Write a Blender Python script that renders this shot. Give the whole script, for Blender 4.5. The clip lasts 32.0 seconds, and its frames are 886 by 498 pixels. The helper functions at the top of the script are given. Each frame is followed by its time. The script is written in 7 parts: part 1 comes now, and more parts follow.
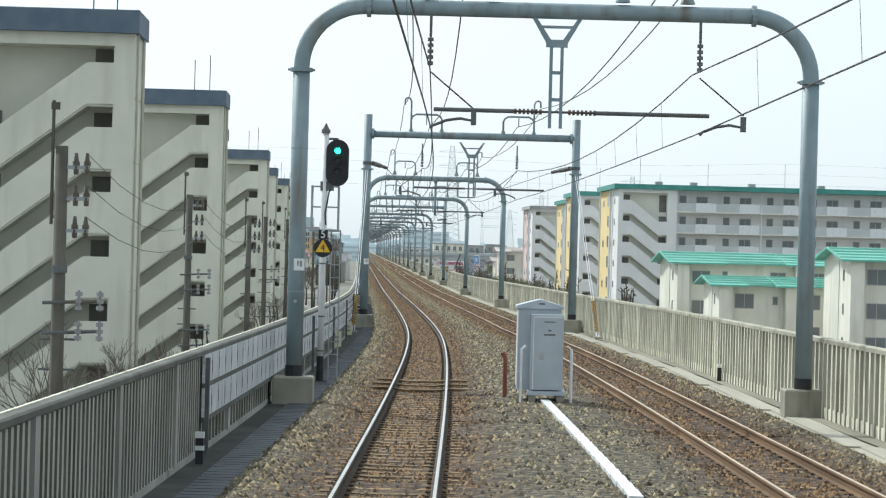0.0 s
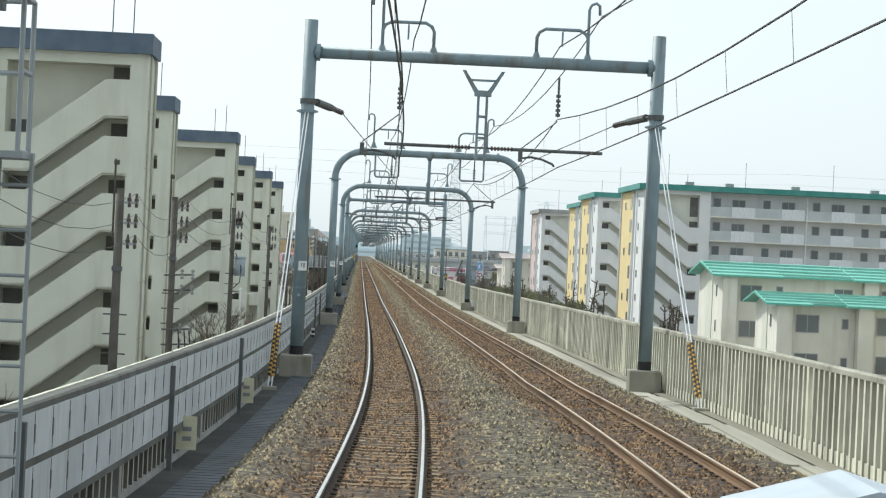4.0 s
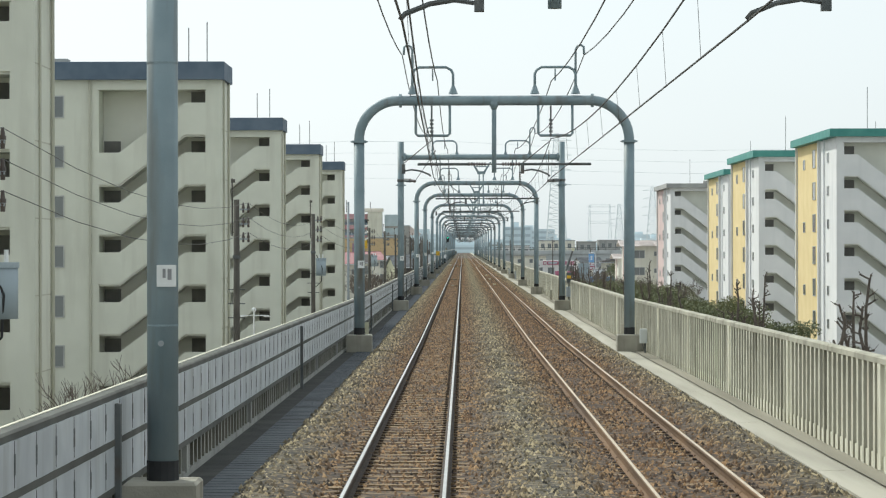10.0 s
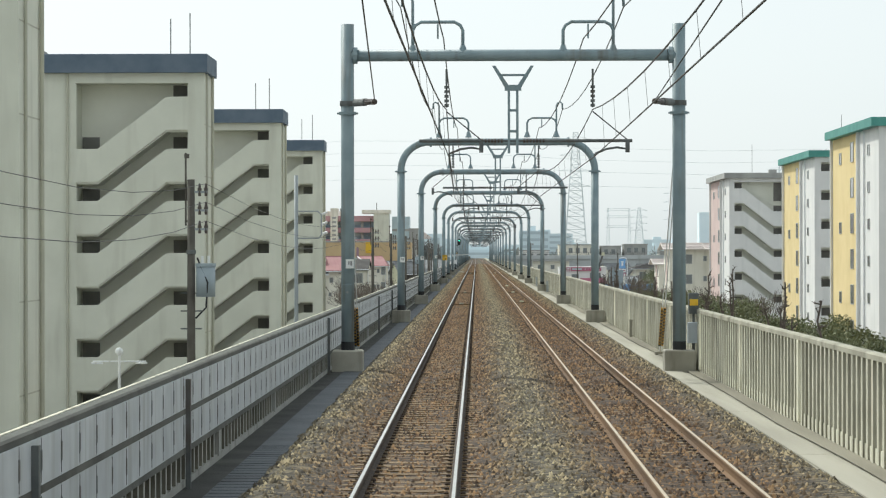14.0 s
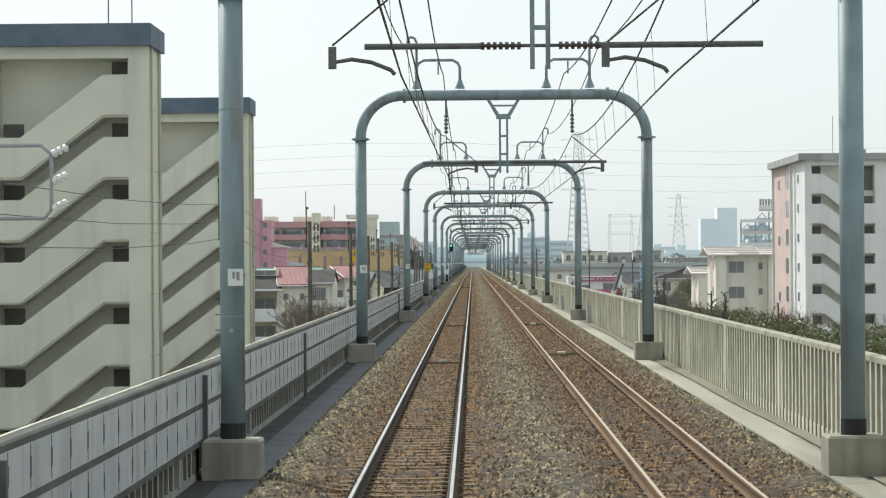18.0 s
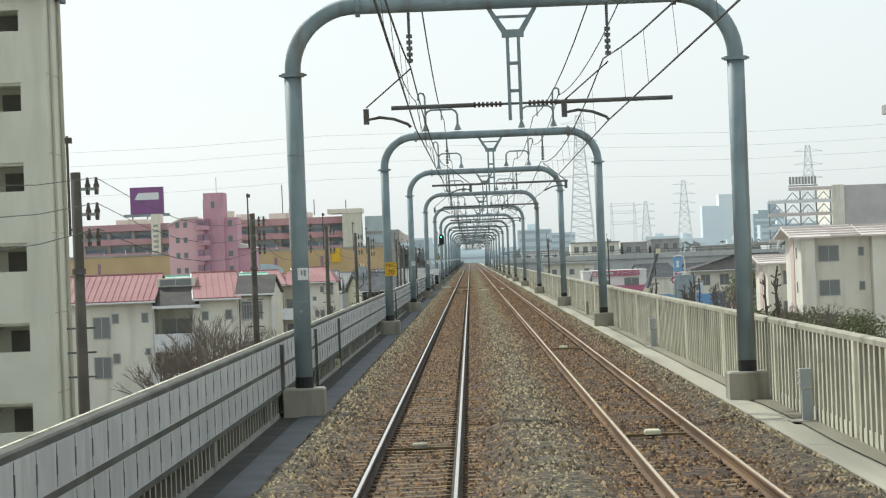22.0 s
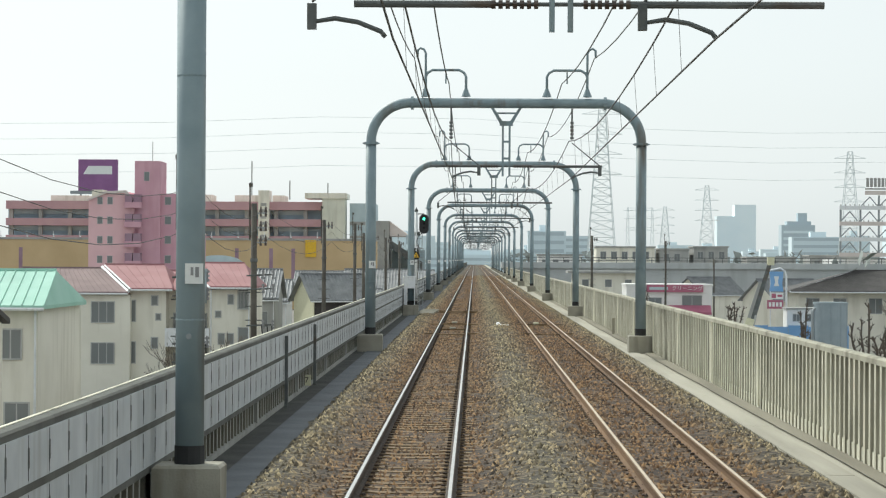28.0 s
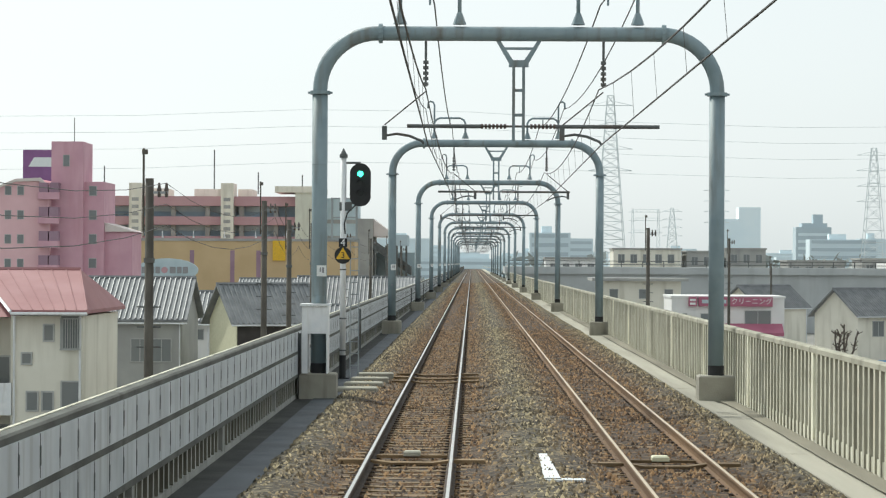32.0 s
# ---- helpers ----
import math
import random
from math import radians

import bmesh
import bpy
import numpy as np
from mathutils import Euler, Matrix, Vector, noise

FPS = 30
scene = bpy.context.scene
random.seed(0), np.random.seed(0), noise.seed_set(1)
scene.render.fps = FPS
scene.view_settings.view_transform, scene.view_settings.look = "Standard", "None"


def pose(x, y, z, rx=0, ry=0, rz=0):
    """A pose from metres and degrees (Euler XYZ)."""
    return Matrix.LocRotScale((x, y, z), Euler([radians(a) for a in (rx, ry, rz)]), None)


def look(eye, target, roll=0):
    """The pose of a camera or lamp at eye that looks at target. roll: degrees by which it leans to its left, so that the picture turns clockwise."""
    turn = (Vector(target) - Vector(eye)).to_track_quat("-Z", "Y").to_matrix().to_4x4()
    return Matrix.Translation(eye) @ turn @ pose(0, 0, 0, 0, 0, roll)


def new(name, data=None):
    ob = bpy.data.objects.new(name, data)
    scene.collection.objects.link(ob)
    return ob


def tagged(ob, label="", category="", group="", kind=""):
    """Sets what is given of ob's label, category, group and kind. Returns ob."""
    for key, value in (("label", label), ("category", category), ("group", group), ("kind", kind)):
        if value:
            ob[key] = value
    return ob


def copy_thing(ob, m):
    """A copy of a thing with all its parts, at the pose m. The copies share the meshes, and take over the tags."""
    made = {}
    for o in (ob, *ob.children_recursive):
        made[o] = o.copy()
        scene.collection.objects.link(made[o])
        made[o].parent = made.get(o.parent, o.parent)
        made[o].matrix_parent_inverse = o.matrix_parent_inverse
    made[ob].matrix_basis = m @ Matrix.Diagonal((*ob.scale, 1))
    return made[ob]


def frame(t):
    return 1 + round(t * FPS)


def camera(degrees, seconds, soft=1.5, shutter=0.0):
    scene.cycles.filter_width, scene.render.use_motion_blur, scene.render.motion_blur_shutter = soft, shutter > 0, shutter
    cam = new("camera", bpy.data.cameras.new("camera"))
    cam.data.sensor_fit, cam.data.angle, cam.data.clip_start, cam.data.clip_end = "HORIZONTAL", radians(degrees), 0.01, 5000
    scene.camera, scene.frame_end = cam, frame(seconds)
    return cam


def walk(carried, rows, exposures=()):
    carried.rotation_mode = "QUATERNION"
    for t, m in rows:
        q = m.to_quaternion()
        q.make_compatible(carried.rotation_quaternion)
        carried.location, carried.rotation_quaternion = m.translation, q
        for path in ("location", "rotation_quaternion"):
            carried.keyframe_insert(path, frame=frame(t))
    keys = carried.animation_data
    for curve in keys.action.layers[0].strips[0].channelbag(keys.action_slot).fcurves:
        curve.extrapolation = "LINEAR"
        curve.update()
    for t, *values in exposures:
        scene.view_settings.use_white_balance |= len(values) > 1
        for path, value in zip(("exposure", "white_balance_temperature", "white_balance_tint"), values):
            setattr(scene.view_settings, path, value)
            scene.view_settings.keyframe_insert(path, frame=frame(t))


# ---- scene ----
cam = camera(19.0, 32.0, 1.2)

# Line of the left track: arc position s in metres against heading in degrees (left positive); straight along +y after the curve.
HEAD_S = (35, 62, 81, 95.5, 110.8, 126, 142, 156, 2600)
HEAD_A = (-2.31, -1.95, -1.39, -0.69, -0.27, -0.16, -0.11, 0.0, 0.0)
GRADE, LEVEL_FROM = -0.00394, 209.0
_s = np.arange(-50.0, 2600.0, 2.0)
_h = np.radians(np.interp(_s, HEAD_S, HEAD_A))
_x, _y = np.cumsum(-np.sin(_h)) * 2, np.cumsum(np.cos(_h)) * 2
_x, _y = _x - _x[-1], _y - _y[-1] + _s[-1]


def heading(s):
    return float(np.interp(s, HEAD_S, HEAD_A))


def at(s, off=0.0, z=0.0):
    """Place at arc position s, off metres right of the left track's centre, z above its rail heads."""
    h = radians(heading(s))
    return Vector((float(np.interp(s, _s, _x)) + off * math.cos(h), float(np.interp(s, _s, _y)) + off * math.sin(h), z + GRADE * min(s - LEVEL_FROM, 0)))


def spot(s, off=0.0, z=0.0, turn=0.0):
    p = at(s, off, z)
    return pose(p.x, p.y, p.z, 0, 0, heading(s) + turn)


def wide(s):
    """How much further right the second track and its side of the deck lie, where the tracks part near the start."""
    return max(0.0, 1.35 - 0.0213 * (s - 46)) if s < 100 else max(0.0, 0.2 - 0.004 * (s - 100))


# seconds, arc position, yaw, pitch, roll
WAY = ((0, -3.01, -1.846, -0.008, -1.50), (0.5, 1.30, -1.864, -0.010, -1.75), (1, 5.71, -1.847, 0.058, -2.40), (1.5, 11.16, -1.831, 0.026, -2.70), 
       (2, 16.44, -1.816, 0.039, -3.10), (2.5, 21.73, -1.853, 0.064, -2.60), (3, 27.16, -1.908, 0.049, -2.45), (3.5, 32.40, -1.865, 0.126, -2.60), 
       (5.5, 59.54, -1.529, 0.089, -2.93), (6, 65.96, -1.521, 0.087, -3.32), (6.5, 73.03, -1.361, 0.124, -1.85), (7, 80.09, -1.054, 0.146, -2.06), 
       (7.5, 87.21, -0.794, 0.112, -2.32), (8, 94.42, -0.526, 0.066, -1.59), (8.5, 101.71, -0.272, -0.001, -0.76), (9, 109.05, 0.027, -0.057, -0.28), 
       (9.5, 116.47, 0.241, -0.040, 0.18), (10, 123.96, 0.418, -0.021, 0.10), (10.5, 132.55, 0.623, -0.070, 0.65), (11, 140.78, 0.707, -0.020, 0.45), 
       (11.5, 148.96, 0.802, 0.004, 0.31), (12, 157.20, 0.769, 0.022, 0.27), (12.5, 165.76, 0.767, -0.009, -0.17), (13, 173.91, 0.760, 0.061, -0.56), 
       (13.5, 182.11, 0.736, 0.104, -0.26), (15.5, 219.72, 0.708, 0.079, 0.58), (16, 228.71, 0.667, 0.175, 0.75), (16.5, 237.90, 0.694, 0.197, 1.27), 
       (17, 247.11, 0.699, 0.213, 1.33), (17.5, 256.42, 0.728, 0.230, 1.55), (18, 265.60, 0.641, 0.293, 0.42), (18.5, 274.84, 0.664, 0.261, 0.62), 
       (19, 284.17, 0.644, 0.257, 1.45), (19.5, 293.58, 0.693, 0.219, 1.51), (20, 303.22, 0.646, 0.233, 0.62), (20.5, 312.43, 0.652, 0.246, 1.59), 
       (21, 322.48, 0.578, 0.206, 1.05), (21.5, 332.19, 0.592, 0.215, 1.68), (22, 341.73, 0.584, 0.221, 2.22), (22.5, 351.03, 0.593, 0.253, 1.89), 
       (23, 360.10, 0.631, 0.265, 1.53), (23.5, 369.97, 0.591, 0.305, 2.94), (24, 379.54, 0.665, 0.319, 1.74), (24.5, 389.12, 0.661, 0.304, 1.90), 
       (25, 398.52, 0.617, 0.323, 1.79), (25.5, 407.79, 0.634, 0.314, 1.10), (27.5, 444.83, 0.528, 0.254, 0.89), (28, 454.16, 0.677, 0.221, -0.30), 
       (28.5, 463.67, 0.675, 0.220, 1.11), (29, 473.16, 0.642, 0.256, 1.00), (29.5, 482.58, 0.676, 0.318, 1.51), (30, 491.89, 0.681, 0.283, 0.79), 
       (30.5, 501.19, 0.766, 0.244, 0.47), (31, 510.88, 0.643, 0.346, -0.06), (31.5, 520.37, 0.600, 0.347, 1.14), (32, 529.68, 0.620, 0.306, -0.31))
rows = []
for t, s, yaw, pitch, roll in WAY:
    p = at(s, 0.828, 2.629)
    rows.append((t, pose(p.x, p.y, p.z, 90 + pitch, roll, yaw)))
walk(cam, rows, ((0, 0.12, 6050, 9), (6, 0.06, 6200, 9), (13, 0.02, 6350, 9), (20, 0.0, 6400, 9), (32, 0.0, 6400, 9)))

# ---- sky and sun ----
SUN_EL, SUN_AZ = 44.0, -38.0   # azimuth from +y towards +x: ahead and to the left
world = bpy.data.worlds.new("hazy_sky")
scene.world, world.use_nodes = world, True
nt = world.node_tree
sky = nt.nodes.new("ShaderNodeTexSky")
sky.sky_type, sky.sun_disc = "NISHITA", False
sky.sun_elevation, sky.sun_rotation = radians(SUN_EL), radians(SUN_AZ)
sky.air_density, sky.dust_density, sky.ozone_density = 1.0, 2.0, 1.0
soft = nt.nodes.new("ShaderNodeHueSaturation")
soft.inputs["Saturation"].default_value = 0.25
haze = nt.nodes.new("ShaderNodeMix")
haze.data_type = "RGBA"
haze.inputs["Factor"].default_value = 0.55
haze.inputs["B"].default_value = (8.2, 9.05, 9.0, 1)
nt.links.new(sky.outputs[0], soft.inputs["Color"])
nt.links.new(soft.outputs[0], haze.inputs["A"])
nt.links.new(haze.outputs["Result"], nt.nodes["Background"].inputs[0])
nt.nodes["Background"].inputs[1].default_value = 0.121
sun = new("sun", bpy.data.lights.new("sun", "SUN"))
sun.data.energy, sun.data.angle, sun.data.color = 3.3, radians(1.0), (0.98, 0.985, 0.885)
_d = Vector((math.sin(radians(SUN_AZ)) * math.cos(radians(SUN_EL)), math.cos(radians(SUN_AZ)) * math.cos(radians(SUN_EL)), math.sin(radians(SUN_EL))))
sun.matrix_world = look(_d * 60 + Vector((0, 200, 0)), (0, 200, 0))

# ---- materials ----


def surf(name, c1, c2, scale=3.0, rough=0.8, bump=0.2, grain=40.0, metal=0.0, dirt=None, vary=0.0, streak=False, along=False):
    """A painted or raw surface: two colours in a broad noise, fine grain in the relief, dirt in patches or streaks, and a step in value from object to object."""
    m = bpy.data.materials.new(name)
    m.use_nodes = True
    n, l = m.node_tree.nodes, m.node_tree.links
    bsdf = n["Principled BSDF"]
    geo = n.new("ShaderNodeNewGeometry")
    pos = geo.outputs["Position"]

    def noisy(sc, detail=4.0, stretch=None):
        t = n.new("ShaderNodeTexNoise")
        t.inputs["Scale"].default_value, t.inputs["Detail"].default_value = sc, detail
        src = pos
        if stretch:
            mp = n.new("ShaderNodeMapping")
            mp.inputs["Scale"].default_value = stretch
            l.new(pos, mp.inputs["Vector"])
            src = mp.outputs[0]
        l.new(src, t.inputs["Vector"])
        return t.outputs["Fac"]

    def mixed(fac, a, b):
        x = n.new("ShaderNodeMix")
        x.data_type = "RGBA"
        l.new(fac, x.inputs["Factor"])
        for key, v in (("A", a), ("B", b)):
            if isinstance(v, tuple):
                x.inputs[key].default_value = (*v, 1)
            else:
                l.new(v, x.inputs[key])
        return x.outputs["Result"]

    def ramp(fac, lo, hi):
        r = n.new("ShaderNodeMapRange")
        r.inputs["From Min"].default_value, r.inputs["From Max"].default_value = lo, hi
        l.new(fac, r.inputs["Value"])
        return r.outputs[0]

    col = mixed(ramp(noisy(scale, 4.0, (1.6, 0.09, 1.0) if along else None), 0.35, 0.65), c1, c2)
    if dirt:
        st = (1.0, 1.0, 0.12) if streak else (1.6, 0.09, 1.0) if along else None
        col = mixed(ramp(noisy(scale * 2.3 if streak else scale * 0.6, 6.0, st), 0.52, 0.78), col, dirt)
    if vary:
        oi = n.new("ShaderNodeObjectInfo")
        hs = n.new("ShaderNodeHueSaturation")
        l.new(ramp(oi.outputs["Random"], 0, 1), hs.inputs["Value"])
        mr = hs.inputs["Value"].links[0].from_node
        mr.inputs["To Min"].default_value, mr.inputs["To Max"].default_value = 1 - vary, 1 + vary
        l.new(col, hs.inputs["Color"])
        col = hs.outputs[0]
    l.new(col, bsdf.inputs["Base Color"])
    bsdf.inputs["Roughness"].default_value, bsdf.inputs["Metallic"].default_value = rough, metal
    if bump:
        b = n.new("ShaderNodeBump")
        b.inputs["Strength"].default_value, b.inputs["Distance"].default_value = bump, 0.02
        l.new(noisy(grain, 3.0), b.inputs["Height"])
        l.new(b.outputs[0], bsdf.inputs["Normal"])
    return m


def stone_bed(name="ballast", loose=False):
    """Railway ballast: stones told apart by cells, rusty beside the rails, greyer between the tracks."""
    m = bpy.data.materials.new(name)
    m.use_nodes = True
    n, l = m.node_tree.nodes, m.node_tree.links
    bsdf = n["Principled BSDF"]
    geo = n.new("ShaderNodeNewGeometry")
    v = n.new("ShaderNodeTexVoronoi")
    v.inputs["Scale"].default_value = 11.0
    v.inputs["Randomness"].default_value = 1.0
    l.new(geo.outputs["Position"], v.inputs["Vector"])
    big = n.new("ShaderNodeTexNoise")
    big.inputs["Scale"].default_value = 0.9
    l.new(geo.outputs["Position"], big.inputs["Vector"])
    sep = n.new("ShaderNodeSeparateColor")
    l.new(v.outputs["Color"], sep.inputs[0])
    grey = n.new("ShaderNodeValToRGB")
    rust = n.new("ShaderNodeValToRGB")
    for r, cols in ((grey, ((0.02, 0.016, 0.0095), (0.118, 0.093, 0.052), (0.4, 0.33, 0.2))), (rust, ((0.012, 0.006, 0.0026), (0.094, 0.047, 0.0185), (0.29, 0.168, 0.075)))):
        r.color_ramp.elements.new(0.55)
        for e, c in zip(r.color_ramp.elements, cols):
            # bed halved under the loose stones: shade of their gaps in its colour
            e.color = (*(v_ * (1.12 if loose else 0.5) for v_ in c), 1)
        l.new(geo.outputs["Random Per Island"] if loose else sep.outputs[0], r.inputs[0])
    att = n.new("ShaderNodeAttribute")
    att.attribute_name = "rust"
    add = n.new("ShaderNodeMath")
    add.operation = "MULTIPLY_ADD"
    l.new(big.outputs["Fac"], add.inputs[0])
    add.inputs[1].default_value = 0.5
    l.new(att.outputs["Fac"], add.inputs[2])
    sub = n.new("ShaderNodeMath")
    sub.operation, sub.use_clamp = "SUBTRACT", True
    l.new(add.outputs[0], sub.inputs[0])
    sub.inputs[1].default_value = 0.25
    mix = n.new("ShaderNodeMix")
    mix.data_type = "RGBA"
    l.new(sub.outputs[0], mix.inputs["Factor"])
    l.new(grey.outputs[0], mix.inputs["A"])
    l.new(rust.outputs[0], mix.inputs["B"])
    l.new(mix.outputs["Result"], bsdf.inputs["Base Color"])
    bsdf.inputs["Roughness"].default_value = 0.9
    b = n.new("ShaderNodeBump")
    b.inputs["Strength"].default_value, b.inputs["Distance"].default_value, b.invert = 0.5, 0.03, True
    l.new(v.outputs["Distance"], b.inputs["Height"])
    l.new(b.outputs[0], bsdf.inputs["Normal"])
    return m


def glass(name, tint=(0.05, 0.06, 0.07)):
    m = bpy.data.materials.new(name)
    m.use_nodes = True
    b = m.node_tree.nodes["Principled BSDF"]
    b.inputs["Base Color"].default_value, b.inputs["Roughness"].default_value = (*tint, 1), 0.12
    return m


def glow(name, col, power):
    m = bpy.data.materials.new(name)
    m.use_nodes = True
    b = m.node_tree.nodes["Principled BSDF"]
    b.inputs["Base Color"].default_value, b.inputs["Emission Color"].default_value, b.inputs["Emission Strength"].default_value = (*col, 1), (*col, 1), power
    return m


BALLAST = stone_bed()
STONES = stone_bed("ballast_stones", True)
SLEEPER = surf("sleeper_concrete", (0.165, 0.108, 0.053), (0.265, 0.182, 0.1), 2.0, 0.9, 0.5, 60, dirt=(0.08, 0.046, 0.02), vary=0.25)
RAIL_SIDE = surf("rail_rust", (0.035, 0.024, 0.018), (0.07, 0.045, 0.028), 6, 0.85, 0.3, 80)
RAIL_HEAD = surf("rail_head_steel", (0.62, 0.6, 0.56), (0.72, 0.7, 0.66), 3, 0.28, 0.05, 90, metal=1.0)
RAIL_RUST = surf("rail_bright_rust", (0.11, 0.058, 0.025), (0.2, 0.112, 0.05), 2, 0.85, 0.3, 80, dirt=(0.07, 0.038, 0.018), along=True)
RAIL_DULL = surf("rail_head_rusty", (0.52, 0.41, 0.27), (0.63, 0.51, 0.35), 3, 0.36, 0.1, 90, metal=0.7)
CONCRETE = surf("concrete", (0.27, 0.255, 0.21), (0.39, 0.37, 0.31), 1.2, 0.9, 0.3, 40, dirt=(0.13, 0.12, 0.09), vary=0.08, streak=True)
WALKWAY = surf("walkway_concrete", (0.31, 0.29, 0.235), (0.42, 0.395, 0.325), 0.9, 0.9, 0.3, 30, dirt=(0.17, 0.16, 0.13), along=True)
PARAPET = surf("parapet_concrete", (0.59, 0.57, 0.455), (0.72, 0.7, 0.57), 1.3, 0.9, 0.3, 40, dirt=(0.17, 0.16, 0.115), vary=0.17, streak=True)
RAIL_PANEL = surf("grey_rail_panel", (0.5, 0.53, 0.53), (0.57, 0.6, 0.6), 0.6, 0.6, 0.0, 20)
# darker copies for the slats' shaded faces; the second also coats dull boxes
SLAT_SHADE = surf("slat_shade_concrete", (0.15, 0.145, 0.115), (0.25, 0.24, 0.195), 1.3, 0.95, 0.3, 40, dirt=(0.09, 0.085, 0.065), vary=0.15, streak=True)
DULL_SHADE = surf("dull_shade_concrete", (0.34, 0.328, 0.265), (0.46, 0.44, 0.36), 1.3, 0.95, 0.3, 40, dirt=(0.16, 0.15, 0.11), vary=0.15, streak=True)
CAP_WORN = surf("worn_cap_concrete", (0.32, 0.305, 0.24), (0.44, 0.42, 0.34), 0.8, 0.95, 0.3, 40, dirt=(0.15, 0.14, 0.105), streak=True)
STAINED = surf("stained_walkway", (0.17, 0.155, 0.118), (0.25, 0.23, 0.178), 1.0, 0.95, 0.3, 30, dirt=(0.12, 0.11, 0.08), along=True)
BOARD = surf("white_board", (0.46, 0.49, 0.515), (0.56, 0.59, 0.61), 2.0, 0.6, 0.05, 30, dirt=(0.36, 0.375, 0.37), vary=0.08, streak=True)
GRATING = surf("walkway_grating", (0.045, 0.054, 0.064), (0.078, 0.09, 0.103), 1.1, 0.7, 0.5, 25, dirt=(0.035, 0.038, 0.042))
GREY_SLAT = surf("grey_slat_concrete", (0.3, 0.3, 0.275), (0.38, 0.38, 0.35), 1.0, 0.9, 0.3, 40, dirt=(0.17, 0.17, 0.15), vary=0.12, streak=True)
GUTTER_SHADE = surf("mossy_gutter_shade", (0.028, 0.028, 0.026), (0.05, 0.05, 0.046), 1.2, 0.95, 0.4, 25, dirt=(0.085, 0.085, 0.075))
COPING = surf("coping_concrete", (0.082, 0.083, 0.074), (0.135, 0.137, 0.122), 0.7, 0.95, 0.3, 40, dirt=(0.065, 0.064, 0.055), streak=True)
DARK_STEEL = surf("dark_steel", (0.09, 0.1, 0.1), (0.14, 0.15, 0.15), 3, 0.7, 0.2, 50, dirt=(0.1, 0.07, 0.05))
POLE_BLUE = surf("pole_paint", (0.195, 0.262, 0.29), (0.255, 0.325, 0.355), 1.5, 0.55, 0.1, 50, dirt=(0.15, 0.135, 0.11), streak=True)
BLACK_BAND = surf("black_paint", (0.015, 0.016, 0.018), (0.025, 0.026, 0.028), 5, 0.7, 0.1, 50)
WIRE = surf("wire_copper", (0.05, 0.05, 0.048), (0.08, 0.075, 0.07), 5, 0.6, 0.0, 50, metal=0.3)
INSULATOR = surf("insulator", (0.06, 0.045, 0.04), (0.1, 0.075, 0.06), 5, 0.3, 0.0, 50)
PLATE = surf("white_plate", (0.72, 0.74, 0.74), (0.8, 0.81, 0.8), 6, 0.5, 0.05, 50)
CREAM_PLATE = surf("cream_plate", (0.62, 0.6, 0.42), (0.68, 0.66, 0.48), 6, 0.6, 0.05, 50)
INK = surf("black_ink", (0.02, 0.02, 0.02), (0.03, 0.03, 0.03), 6, 0.7, 0.0, 50)
YELLOW = surf("yellow_paint", (0.72, 0.42, 0.02), (0.8, 0.5, 0.04), 6, 0.6, 0.05, 50, dirt=(0.5, 0.32, 0.06))
YELLOW_WORN = surf("worn_yellow_paint", (0.5, 0.26, 0.03), (0.62, 0.34, 0.05), 6, 0.7, 0.05, 50, dirt=(0.28, 0.16, 0.05))
WHITE_PAINT = surf("white_paint", (0.72, 0.74, 0.76), (0.8, 0.81, 0.82), 4, 0.5, 0.05, 50, dirt=(0.6, 0.6, 0.58), streak=True)
CABINET = surf("cabinet_paint", (0.4, 0.45, 0.5), (0.46, 0.51, 0.56), 3, 0.5, 0.05, 50, dirt=(0.44, 0.46, 0.47), streak=True)
RED_PAINT = surf("red_paint", (0.2, 0.06, 0.035), (0.26, 0.085, 0.05), 6, 0.7, 0.1, 50)
GREEN_LAMP = glow("green_lamp", (0.05, 1.0, 0.55), 6.0)
DEAD_LAMP = glass("dark_lens", (0.02, 0.02, 0.02))
BEIGE = surf("beige_render", (0.64, 0.645, 0.555), (0.7, 0.705, 0.61), 0.5, 0.9, 0.2, 20, dirt=(0.55, 0.545, 0.465), streak=True)
BEIGE_DARK = surf("beige_joint", (0.46, 0.45, 0.37), (0.52, 0.51, 0.42), 0.8, 0.9, 0.2, 20)
SHED = surf("shed_sheet", (0.43, 0.45, 0.455), (0.51, 0.53, 0.535), 0.2, 0.85, 0.1, 20, dirt=(0.36, 0.37, 0.37), streak=True)
STORE = surf("store_panels", (0.5, 0.475, 0.475), (0.57, 0.545, 0.54), 0.3, 0.85, 0.1, 20)
STAIR_WALL = surf("stair_inner_wall", (0.68, 0.68, 0.6), (0.74, 0.74, 0.66), 0.6, 0.95, 0.1, 20)
WHITE_WALL = surf("white_render", (0.73, 0.725, 0.715), (0.8, 0.79, 0.775), 0.4, 0.9, 0.15, 20, dirt=(0.66, 0.66, 0.65), streak=True)
CREAM_WALL = surf("cream_render", (0.74, 0.71, 0.62), (0.81, 0.78, 0.69), 0.5, 0.9, 0.15, 20, dirt=(0.56, 0.53, 0.44), streak=True)
YELLOW_WALL = surf("yellow_render", (0.74, 0.58, 0.29), (0.8, 0.64, 0.34), 0.5, 0.9, 0.15, 20)
PINK_WALL = surf("pale_pink_render", (0.6, 0.455, 0.43), (0.66, 0.515, 0.48), 0.5, 0.9, 0.15, 20)
